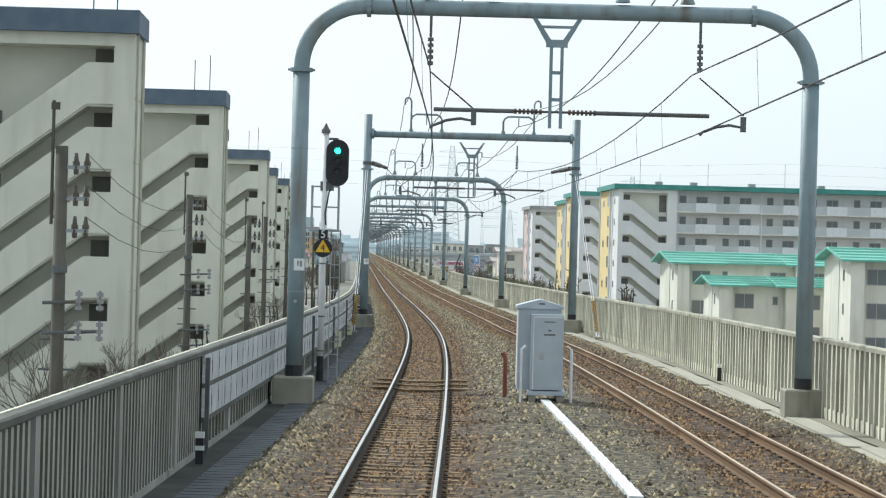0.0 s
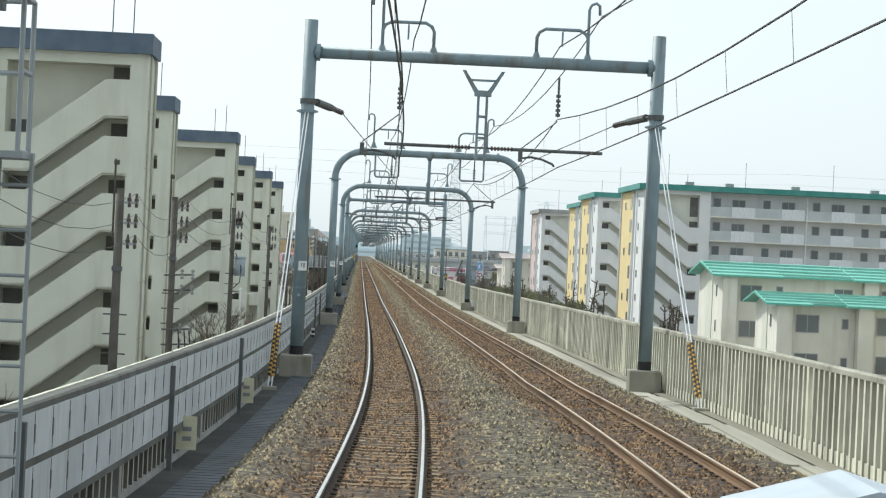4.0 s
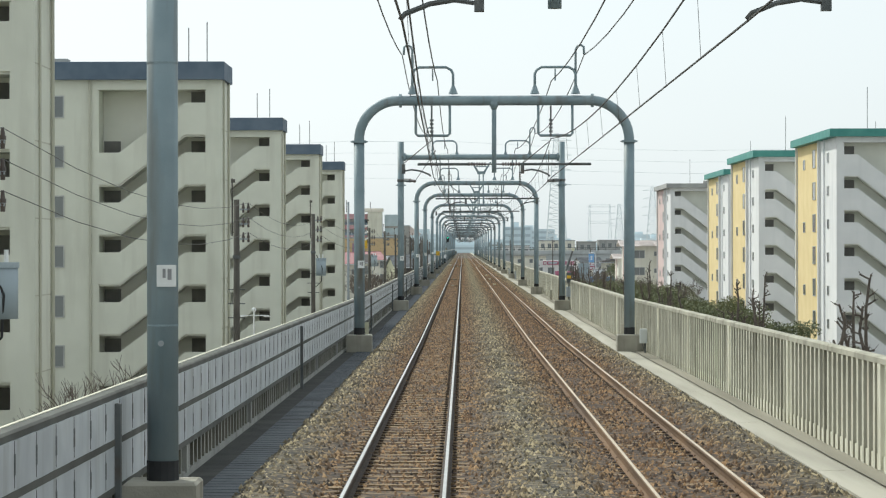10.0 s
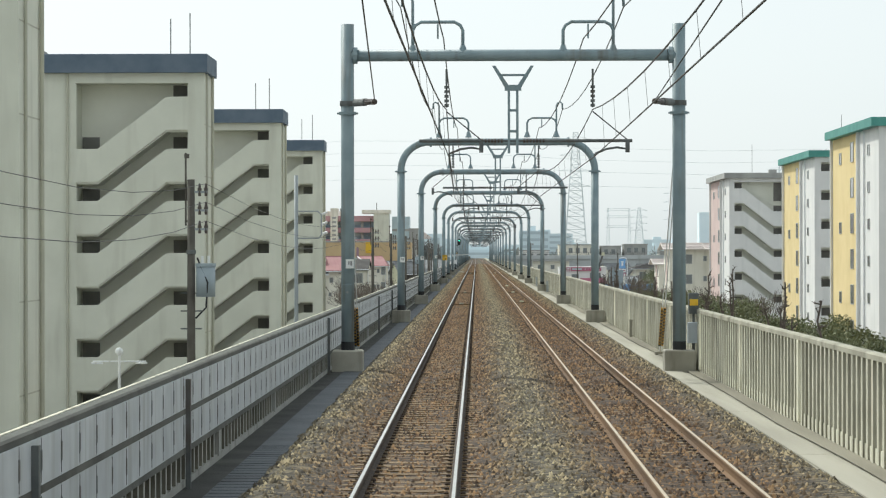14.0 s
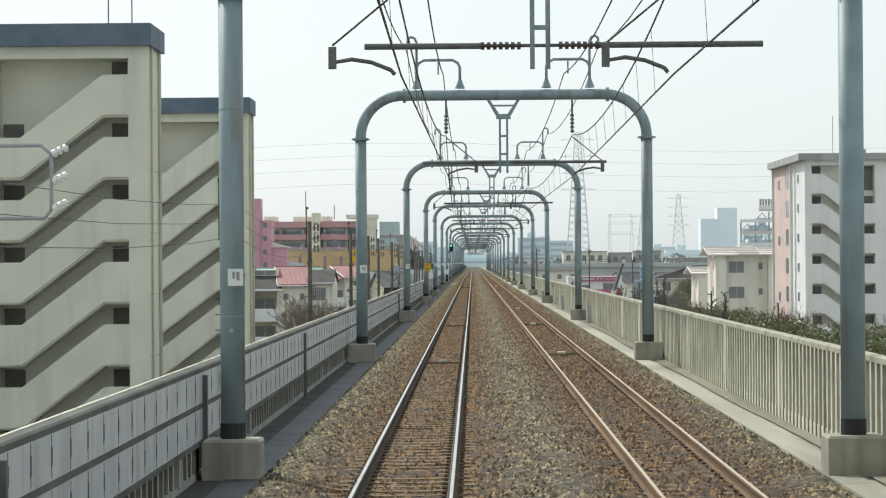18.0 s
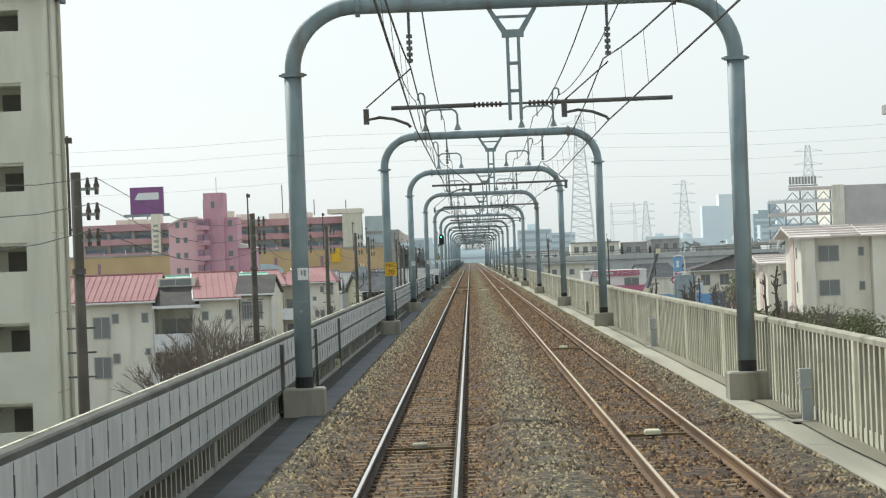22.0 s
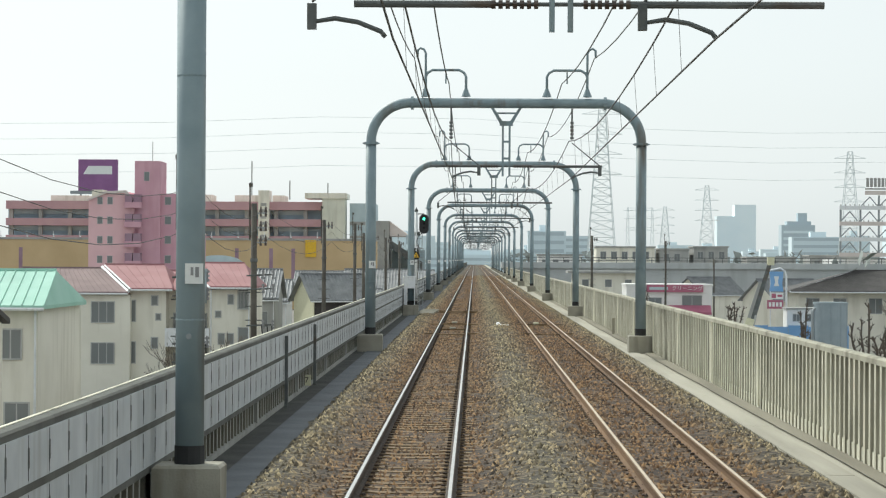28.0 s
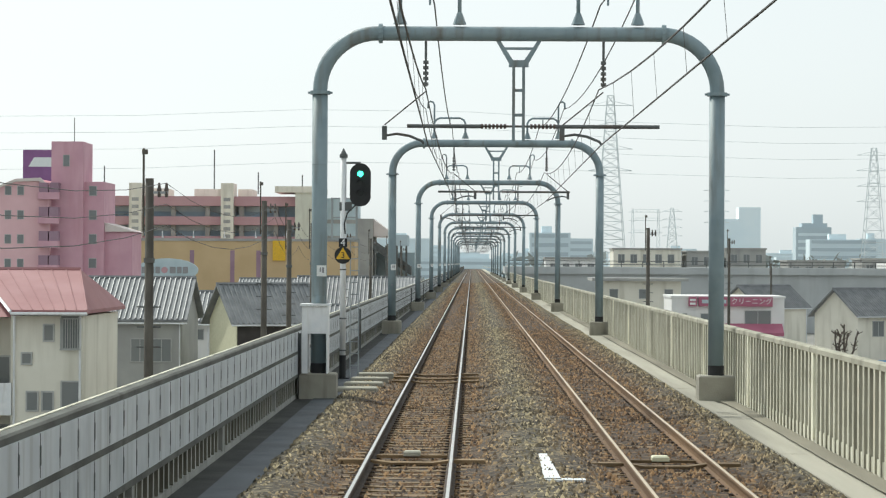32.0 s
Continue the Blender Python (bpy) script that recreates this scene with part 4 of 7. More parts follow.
part("lower_plate", Shape().box(-0.225, 0.225, -0.23, -0.21, 2.08, 2.345), YELLOW, g)
part("clamp", Shape().box(-0.27, 0.07, -0.21, 0.17, 2.2, 2.25).box(-0.27, 0.07, -0.21, 0.17, 2.45, 2.5), DARK_STEEL, g)
words("TASC", 0.17, INK, g, pose(0, -0.236, 2.475))
words("70", 0.26, INK, g, pose(0, -0.236, 2.21))
for s, h in ((132.0, 0.12), (31.4, 0.22)):
    g = thing("cable_marker", spot(s, -2.55), "small black and white cable marker at the parapet's foot", "marker", "cable markers")
    part("stem", Shape().box(-0.05, 0.05, -0.03, 0.03, -0.13, h), BLACK_BAND, g)
    part("cap", Shape().box(-0.06, 0.06, -0.04, 0.04, h, h + 0.08), PLATE, g, "white cap")
    part("white_band", Shape().box(-0.06, 0.06, -0.04, 0.04, h - 0.16, h - 0.1), PLATE, g)
for s, o in ((552.1, 5.98), (279.5, 5.98), (210.0, 5.98), (460.0, 5.98)):
    g = thing("junction_post", spot(s, o), "short grey junction post on the walkway", "post", "junction posts on the walkway")
    part("stem", Shape().box(-0.05, 0.05, -0.05, 0.05, -0.1, 0.45), CONCRETE, g)
    part("lid", Shape().box(-0.065, 0.065, -0.065, 0.065, 0.45, 0.49, 0.01), CONCRETE, g)
for s in (382.9, 417.3):
    g = thing("junction_post", spot(s, 5.95), "tall pale grey junction post with a case and side clips", "post", "junction posts on the walkway")
    part("stem", Shape().box(-0.06, 0.1, -0.06, 0.06, -0.1, 0.4, 0.008), LATTICE, g)
    part("case", Shape().box(-0.08, 0.09, -0.08, 0.07, 0.42, 0.72, 0.012), LATTICE, g)
    for z in (0.48, 0.58, 0.68):
        part("side_clip", Shape().box(-0.115, -0.08, -0.05, 0.0, z, z + 0.03), PLATE, g)
    part("foot_slab", Shape().box(-0.26, 0.16, -0.2, 0.3, -0.1, -0.085), WALKWAY, g, "pale foot slab")
for s in (17.0, 60.0):
    g = thing("cable_marker", spot(s, 6.0 + wide(s)), "small black and white cable marker at the parapet's foot", "marker", "cable markers")
    part("stem", Shape().box(-0.05, 0.05, -0.03, 0.03, -0.1, 0.22), BLACK_BAND, g)
    part("cap", Shape().box(-0.06, 0.06, -0.04, 0.04, 0.22, 0.3), PLATE, g)
g = thing("switch_box", spot(254.6, OR + 0.35), "yellow-fronted switch box and grey case beside a gantry post", "switch box")
part("case", Shape().box(-0.14, 0.14, -0.12, 0.12, 0.55, 1.05, 0.02), CABINET, g)
part("head", Shape().box(-0.12, 0.12, -0.12, 0.12, 1.25, 1.75, 0.02), DARK_STEEL, g)
part("front_plate", Shape().box(-0.1, 0.1, -0.135, -0.12, 1.45, 1.6), YELLOW, g, "yellow warning front")
part("pipe", Shape().tube([(0, 0, -0.1), (0, 0, 0.55)], 0.04, 6).tube([(0, 0, 1.05), (0, 0, 1.25)], 0.03, 6), DARK_STEEL, g)
g = thing("relay_box", spot(200.2, 5.985), "small grey-beige steel box on a pipe beside a gantry footing", "relay box")
part("case", Shape().box(-0.105, 0.1, -0.1, 0.1, 0.18, 0.6, 0.015), RAIL_PANEL, g)
part("door_panel", Shape().box(-0.085, 0.08, -0.106, -0.1, 0.21, 0.57), RAIL_PANEL, g)
part("pipe", Shape().tube([(0.05, 0, -0.13), (0.05, 0, 0.18)], 0.03, 8), DARK_STEEL, g)
part("cable", Shape().tube([(-0.03, 0, 0.18), (-0.02, -0.02, 0.08), (0.03, -0.04, -0.02), (0.05, -0.05, -0.12)], 0.014, 6), DARK_STEEL, g)
g = thing("pole_cladding", spot(583.2, OL), "white sheet cladding boxed round a gantry leg", "cladding")
part("sheet", Shape().box(-0.32, -0.2, -0.4, 0.3, 0.4, 1.75).box(0.17, 0.2, -0.4, 0.3, 0.4, 1.75).box(-0.2, 0.17, -0.4, -0.37, 1.2, 1.75), WHITE_PAINT, g)
part("cover", Shape().box(-0.36, 0.24, -0.45, 0.36, 1.755, 1.8), WHITE_PAINT, g)
for k in range(4):
    tagged(part("step_slab", Shape().box(-0.4, 0.45, -0.3, 0.3, -0.13, -0.015 + 0.01 * k, 0.02), WALKWAY, m=spot(586.0 + 2.2 * k, -1.62 + 0.05 * k)), "pale concrete step slab on the walkway", "slab", "slabs by the signal")
# ---- apartment blocks ----
STOREY = 2.68


def pane_window(parent, x, z, w, h, y, deep=0.06, bars=1, name="window"):
    """A framed window in a wall that faces -y at y."""
    fr = Shape().box(x, x + w, y - deep, y - 0.01, z, z + 0.06).box(x, x + w, y - deep, y - 0.01, z + h - 0.06, z + h).box(x, x + 0.06, y - deep, y - 0.01, z + 0.06, z + h - 0.06).box(x + w - 0.06, x + w, y - deep, y - 0.01, z + 0.06, z + h - 0.06)
    for i in range(bars):
        c = x + w * (i + 1) / (bars + 1)
        fr.box(c - 0.025, c + 0.025, y - deep + 0.01, y - 0.01, z + 0.06, z + h - 0.06)
    win = part(name, fr, FRAME_ALU, parent)
    part("pane", Shape().box(x + 0.05, x + w - 0.05, y - 0.035, y - 0.004, z + 0.05, z + h - 0.05), WINDOW, win)
    return win


def side_window(parent, x, y, z, w, h, name="window"):
    """The same in a wall that faces -x (x is its plane) or +x where w is negative."""
    sgn = 1 if w > 0 else -1
    w = abs(w)
    xs = sorted((x - sgn * 0.06, x - sgn * 0.004))
    fr = Shape().box(xs[0], xs[1], y, y + w, z, z + 0.05).box(xs[0], xs[1], y, y + w, z + h - 0.05, z + h).box(xs[0], xs[1], y, y + 0.05, z + 0.05, z + h - 0.05).box(xs[0], xs[1], y + w - 0.05, y + w, z + 0.05, z + h - 0.05)
    win = part(name, fr, FRAME_ALU, parent)
    xs = sorted((x - sgn * 0.03, x - sgn * 0.002))
    part("pane", Shape().box(xs[0], xs[1], y + 0.04, y + w - 0.04, z + 0.04, z + h - 0.04), WINDOW, win)
    return win


def stair_bay(g, xl, xr, rise, zb, n, ztop, wall, zlow, deep=1.1):
    """Open stairs across a facade at y = 0: sloping parapets with gaps between, a dark inner wall, a dark panel for the
    doorway's shade at each landing. rise 1 climbs to the right, -1 to the left.
    """
    part("stair_wall", Shape().box(xl, xr, deep, deep + 0.5, zlow, ztop), STAIR_WALL, g, "shaded inner stair wall")
    flat = 1.15
    for k in range(n):
        z = zb + STOREY * k
        lo, hi = (z, z + STOREY) if rise > 0 else (z + STOREY, z)
        line = [(xl, lo), (xl + flat, lo), (xr - flat, hi), (xr, hi)]
        poly = [(x, min(a, ztop)) for x, a in line] + [(x, min(a + 1.72, ztop)) for x, a in reversed(line)]
        if max(p[1] for p in poly) - min(p[1] for p in poly) > 0.2 and min(line[0][1], line[3][1]) < ztop - 0.3:
            part("stair_parapet", Shape().slab(poly, 0.0, 0.16), wall, g, "sloping stair parapet")
            part("stair_flight", Shape().slab([(xl + flat, lo + 0.1), (xr - flat, hi + 0.1), (xr - flat, hi - 0.1), (xl + flat, lo - 0.1)], 0.16, deep).box(xl, xl + flat, 0.16, deep, lo - 0.1, lo + 0.1).box(xr - flat, xr, 0.16, deep, hi - 0.1, hi + 0.1), STAIR_WALL, g)
        # flat dark panel paints the unlit inside of each landing doorway
        for x, a in ((xl + 0.1, lo), (xr - 1.0, hi)):
            if a + 2.3 < ztop:
                part("landing_door", Shape().box(x, x + 0.9, deep - 0.04, deep, a + 0.25, a + 2.4), DARK_IN, g, "dark panel painted as a landing doorway's unlit inside")
    if rise < 0:
        a = zb + STOREY * n
        part("landing_door", Shape().box(xr - 1.0, xr - 0.1, deep - 0.04, deep, a + 0.25, min(a + 2.4, ztop)), DARK_IN, g, "dark panel painted as a landing doorway's unlit inside")
    for x in (xl, xr):
        part("stair_cheek", Shape().box(x - 0.06, x + 0.06, 0.02, deep + 0.4, zlow, ztop - 0.03), wall, g)


def west_block(m, label, depth):
    """A seven-storey beige block; its right-hand front corner stands at the local origin, ground at z = 0."""
    g = thing("apartment_block", m, label, "apartment block", "beige apartment blocks")
    H, D, W, TOP = 19.02, depth, 30.0, 18.5
    part("wall", Shape().box(-W, -1.5, 2.4, 9.5, 0, H), BEIGE, g)
    part("stair_tower", Shape().box(-1.5, 0.55, 2.4, D, 0, H), BEIGE, g, "beige end of the stair tower")
    part("corner_pier", Shape().box(-0.25, 0.55, 0, 2.4, 0, TOP), BEIGE, g)
    part("front_wall", Shape().box(-W, -6.1, 0, 2.4, 0, H), BEIGE, g)
    part("lintel", Shape().box(-6.1, 0.55, 0, 2.4, TOP, H), BEIGE, g, "beige band under the eaves")
    stair_bay(g, -6.1, -0.25, 1, 0.0, 6, TOP, BEIGE, 0, 1.9)
    part("roof", Shape().box(-W - 0.35, 0.75, -0.4, D + 0.6, H, H + 0.96, 0.03), ROOF_BLUE, g, "thick dark blue flat roof with narrow eaves")
    part("rear_roof", Shape().box(-W - 0.35, -1.2, D + 0.61, 9.9, H, H + 0.96, 0.03), ROOF_BLUE, g)
    part("roof_hatch", Shape().box(-9, -8.0, 2, 3, H + 0.96, H + 1.3, 0.03), GREY_WALL, g)
    for x, y, h in ((-0.5, 3, 2.4), (-1.4, 2, 2.0), (-11, 3, 2.6)):
        part("antenna", Shape().tube([(x, y, H + 0.9), (x, y, H + 0.96 + h)], 0.03, 5), DARK_STEEL, g)
    part("downpipe", Shape().tube([(0.64, D - 0.5, 0), (0.64, D - 0.5, H)], 0.07, 8), BEIGE_DARK, g)
    part("downpipe", Shape().tube([(0.62, 0.8, 0), (0.62, 0.8, H)], 0.05, 8), BEIGE_DARK, g)
    part("downpipe", Shape().tube([(-6.5, -0.09, 0), (-6.5, -0.09, H)], 0.07, 8), BEIGE_DARK, g)
    for k in range(7):
        z = 0.9 + STOREY * k
        part("joint", Shape().box(0.55, 0.562, 0.1, D - 0.1, z - 0.62, z - 0.58), BEIGE_DARK, g)
        for x in (-9.6, -12.6, -17.2, -20.4, -25.0, -28.2):
            if k:
                pane_window(g, x, z, 1.7 if x > -15 else 1.6, 1.2, 0.0)
    return g


blk = None
for x, y in ((-12.7, 107), (-11.9, 163), (-14.5, 215), (-12.7, 266), (-13.7, 327), (-13.6, 379), (-13.65, 430)):
    mm = pose(x, y, ZG)
    if blk and y < 420:
        copy_thing(blk, mm)
    else:
        blk = west_block(mm, "beige seven-storey apartment block with zigzag open stairs", 4.0 if y < 420 else 3.2)


def east_block(m, label, gable, roof, H, L, group):
    """A six-storey block; its left-hand front corner stands at the local origin."""
    g = thing("apartment_block", m, label, "apartment block", group)
    D = 24.0
    part("wall", Shape().box(0, L, 1.6, D, 0, H), WHITE_WALL, g)
    TOP = H - 0.45
    part("corner_pier", Shape().box(0, 0.55, 0, 1.6, 0, TOP), WHITE_WALL, g)
    part("stair_pier", Shape().box(6.3, 7.5, 0, 1.6, 0, TOP), WHITE_WALL, g)
    part("lintel", Shape().box(0, 7.5, 0, 1.6, TOP, H), WHITE_WALL, g, "white band under the eaves")
    stair_bay(g, 0.55, 6.3, -1, -0.5, 6, TOP, WHITE_WALL, 0)
    part("gable_panel", Shape().box(-0.05, 0, 9.6, D - 0.01, 0, H - 0.02), gable, g, "painted gable wall")
    for y0, y1 in ((9.3, 9.6), (D - 0.3, D)):
        part("gable_fin", Shape().box(-0.25, 0, y0, y1, 0, H), WHITE_WALL, g)
    part("downpipe", Shape().tube([(-0.09, 6.6, 0), (-0.09, 6.6, H)], 0.07, 6), WHITE_PAINT, g)
    for k in range(6):
        z = H - 2.1 - STOREY * k
        side_window(g, -0.05, 12.0, z, 1.6, 1.5)
        side_window(g, 0.0, 4.2, z + 0.2, 1.0, 0.8)
        if k % 2 == 0:
            side_window(g, -0.05, 18.6, z, 1.2, 0.9)
    part("roof", Shape().box(-0.6, L + 0.5, -0.5, D + 0.5, H, H + 0.12).box(-0.6, L + 0.5, -0.5, D + 0.5, H + 0.12, H + 0.62), roof, g, "flat roof with a coloured edge")
    for x in (5, 9.5, 17, 26):
        if x < L:
            part("roof_vent", Shape().box(x, x + 0.9, 3, 4, H + 0.62, H + 1.1), GREY_WALL, g)
    for x, h in ((3.2, 3.6), (12.0, 3.0), (22.0, 3.2)):
        if x < L:
            part("antenna", Shape().tube([(x, 5, H + 0.6), (x, 5, H + 0.6 + h)], 0.025, 5), DARK_STEEL, g)
    if L > 40:
        part("white_mast", Shape().tube([(18.3, -0.12, 9.0), (18.3, -0.12, H - 0.1)], 0.06, 6), WHITE_PAINT, g, "white pipe down the gallery front")
    x0 = 7.5
    for k in range(6):
        z = H - STOREY * (k + 1)
        part("gallery_floor", Shape().box(x0, L, 0.1, 1.6, z - 0.16, z), CREAM_WALL if gable is YELLOW_WALL else WHITE_WALL, g, "gallery slab with a pale edge")
        part("gallery_rail", Shape().box(x0, L, 0.12, 0.17, z, z + 1.05), RAIL_PANEL, g, "grey gallery railing")
        n = int((L - x0 - 1.0) / 5.6)
        for i in range(n):
            x = x0 + 2.4 + 5.6 * i
            part("white_panel", Shape().box(x, x + 2.6, 0.04, 0.115, z - 0.1, z + 1.1), WHITE_PAINT, g, "white balcony panel")
            pane_window(g, x - 1.9, z + 0.1, 0.85, 1.95, 1.6, bars=0, name="flat_door")
            pane_window(g, x + 0.2, z + 0.95, 1.5, 1.0, 1.6)
    return g


for x, y, H, L, ga, ro, lab in ((30.3, 333, 18.7, 52, YELLOW_WALL, ROOF_TEAL, "white six-storey apartment block with a yellow gable and teal roof edge"),
                                (29.2, 378, 18.65, 16, YELLOW_WALL, ROOF_TEAL, "white apartment block with yellow gable and zigzag stairs"),
                                (32.2, 437, 18.6, 14, YELLOW_WALL, ROOF_TEAL, "white apartment block with yellow gable and teal roof edge"),
                                (30.5, 502, 18.5, 14, PINK_WALL, GREY_WALL, "white apartment block with a pale pink gable")):
    east_block(pose(x, y, ZG), lab, ga, ro, H, L, "white apartment blocks")
g = thing("apartment_tower", pose(62, 640, ZG), "distant grey apartment tower with a dark rooftop box", "apartment block")
part("wall", Shape().box(0, 14, 0, 12, 0, 24), GREY_WALL, g)
part("roof_box", Shape().box(2, 9, 2, 9, 24, 27.5), ROOF_BLACK, g)

# ---- houses ----


def gable_roof(g, x0, x1, y0, y1, ze, zr, mt, over=0.6, ridge="x", tiles=False):
    t = 0.14
    if ridge == "x":
        ym = (y0 + y1) / 2
        a = (zr - ze) / (ym - y0)
        sh = Shape().side([(y0 - over, ze - a * over), (ym, zr), (y1 + over, ze - a * over), (y1 + over, ze - a * over + t), (ym, zr + t), (y0 - over, ze - a * over + t)], x0 - over, x1 + over)
        rows_ = [((x, y0 - over, ze - a * over + t + 0.03), (x, ym, zr + t + 0.03)) for x in np.arange(x0 - over + 0.1, x1 + over, 0.33)]
    else:
        xm = (x0 + x1) / 2
        a = (zr - ze) / (xm - x0)
        sh = Shape().slab([(x0 - over, ze - a * over), (xm, zr), (x1 + over, ze - a * over), (x1 + over, ze - a * over + t), (xm, zr + t), (x0 - over, ze - a * over + t)], y0 - over, y1 + over)
        rows_ = [((xe, y, ze - a * over + t + 0.03), (xm, y, zr + t + 0.03)) for y in np.arange(y0 - over + 0.1, y1 + over, 0.33) for xe in (x0 - over, x1 + over)]
    roof = part("roof", sh, mt, g)
    tl = Shape()
    for p, q in rows_:
        tl.tube([p, q], 0.06 if tiles else 0.025, 5)
    tagged(part("tile_roll" if tiles else "roof_seam", tl, mt, roof), kind="stuff")
    rl = Shape().tube([(x0 - over, (y0 + y1) / 2, zr + 0.16), (x1 + over, (y0 + y1) / 2, zr + 0.16)], 0.12, 6) if ridge == "x" else Shape().tube([((x0 + x1) / 2, y0 - over, zr + 0.16), ((x0 + x1) / 2, y1 + over, zr + 0.16)], 0.12, 6)
    part("ridge", rl, mt, roof)
    return roof


def house(x0, x1, y0, y1, ze, zr, wall, roof, label, ridge="x", tiles=False, wins=(), name="house", sides=(), over=0.6, m=None):
    """Walls from the ground to the eaves at ze, a pitched roof to zr; wins: (x, z, w, h) on the front, sides: (y, z, w, h) on the wall that faces the line."""
    g = thing(name, m or pose(0, 0, 0), label, "house", "houses beside the viaduct")
    part("wall", Shape().box(x0, x1, y0, y1, ZG, ze), wall, g)
    if ridge == "x":
        part("gable_wall", Shape().side([(y0, ze), (y1, ze), ((y0 + y1) / 2, zr)], x0, x1), wall, g)
    else:
        part("gable_wall", Shape().slab([(x0, ze), (x1, ze), ((x0 + x1) / 2, zr)], y0, y1), wall, g)
    gable_roof(g, x0, x1, y0, y1, ze, zr, roof, over, ridge, tiles)
    for x, z, w, h in wins:
        pane_window(g, x, z, w, h, y0)
    for y, z, w, h in sides:
        side_window(g, x0 if x0 > 0 else x1, y, z, w if x0 > 0 else -w, h)
    part("gutter", Shape().tube([(x0 - over, y0 - over, ze - 0.3), (x1 + over, y0 - over, ze - 0.3)], 0.06, 6), WHITE_PAINT, g)
    part("downpipe", Shape().tube([(x1 - 0.1, y0 - 0.08, ZG), (x1 - 0.1, y0 - 0.08, ze - 0.3)], 0.05, 6), WHITE_PAINT, g)
    return g


def terrace(x0, y0, n, w, d, ze, zr, wall, roof, label, band, group):
    """A row of n joined units stepping away to the right, each with a tall gable strip, a recessed front and a low sheet roof."""
    g = thing("terrace_house", pose(0, 0, 0), label, "terrace", group)
    for i in range(n):
        x, y = x0 + i * w, y0
        part("wall", Shape().box(x, x + w - 0.02, y, y + d, ZG, ze), wall, g)
        part("gable_wall", Shape().side([(y, ze), (y + d, ze), (y + d / 2, zr + 0.04)], x, x + w - 0.02), wall, g)
        part("end_strip", Shape().box(x - 0.06, x, y + d * 0.35, y + d * 0.6, ZG, ze - 0.02), band, g, "coloured vertical strip")
        part("porch_pier", Shape().box(x, x + 1.1, y - 1.2, y - 0.003, ZG, ze - 0.03), wall, g)
        part("roof_sheet", Shape().side([(y - 1.7, ze - 0.1), (y + d / 2, zr), (y + d + 0.7, ze - 0.1), (y + d + 0.7, ze + 0.05), (y + d / 2, zr + 0.15), (y - 1.7, ze + 0.05)], x - 0.9, x + w * 0.42), roof, g)
        part("roof_sheet", Shape().side([(y - 0.9, ze - 0.05), (y + d / 2, zr + 0.02), (y + d + 0.7, ze - 0.1), (y + d + 0.7, ze + 0.05), (y + d / 2, zr + 0.17), (y - 0.9, ze + 0.1)], x + w * 0.42 + 0.02, x + w - 0.92), roof, g)
        seams = Shape()
        for xx in np.arange(x - 0.8, x + w - 1.0, 0.45):
            seams.tube([(xx, y - 0.85, ze + 0.12), (xx, y + d / 2, zr + 0.19)], 0.025, 4)
        tagged(part("roof_seam", seams, roof, g), kind="stuff")
        for u in (0.05, 0.3, 0.55, 0.8):
            yy, zz = y - 0.9 + (d / 2 + 0.9) * u, ze + 0.1 + (zr + 0.07 - ze) * u
            part("roof_lap", Shape().box(x - 0.85, x + w - 0.95, yy, yy + 0.25, zz, zz + 0.14), ROOF_LAP if roof is ROOF_GREEN else roof, g, "raised lap of the roof sheet")
        z = ze - 2.0
        k = 0
        while z > ZG + 0.5:
            pane_window(g, x + 1.5, z, 1.7, 1.3, y)
            if w > 7:
                pane_window(g, x + 4.3, z + 0.5, 0.55, 0.8, y, bars=0)
            if 5 < w < 6:
                pane_window(g, x + w - 1.0, z + 0.35, 0.5, 0.75, y, bars=0)
            elif w > 6:
                pane_window(g, x + w - 2.2, z, 1.5, 1.3, y)
            side_window(g, x, y + d * 0.15, z + 0.3, 0.5, 0.9) if i == 0 else None
            z -= 2.75
            k += 1
        part("downpipe", Shape().tube([(x + 1.25, y - 0.07, ZG), (x + 1.25, y - 0.07, ze)], 0.05, 6), WHITE_PAINT, g)
    return g


terrace(27.0, 243, 4, 11, 13, 2.75, 3.65, CREAM_WALL, ROOF_GREEN, "cream terrace with a green sheet roof", BEIGE, "green-roofed terraces")
terrace(28.6, 226, 2, 5.8, 9, 0.95, 1.6, CREAM_WALL, ROOF_GREEN, "low cream annex with a green sheet roof", BEIGE, "green-roofed terraces")
terrace(37.0, 210, 3, 11, 11, 3.4, 4.3, CREAM_WALL, ROOF_GREEN, "cream terrace with a green sheet roof", BEIGE, "green-roofed terraces")
terrace(27.2, 554.2, 4, 5.7, 9, 3.25, 4.0, CREAM_WALL, ROOF_PALE, "white terrace with pink strips and pale roof", PINK_WALL, "pale-roofed terraces")
terrace(27.8, 583.7, 1, 6.0, 9, 1.1, 1.75, CREAM_WALL, ROOF_PALE, "low white annex with a pale pink roof", PINK_WALL, "pale-roofed terraces")

# west side, red and green roofs


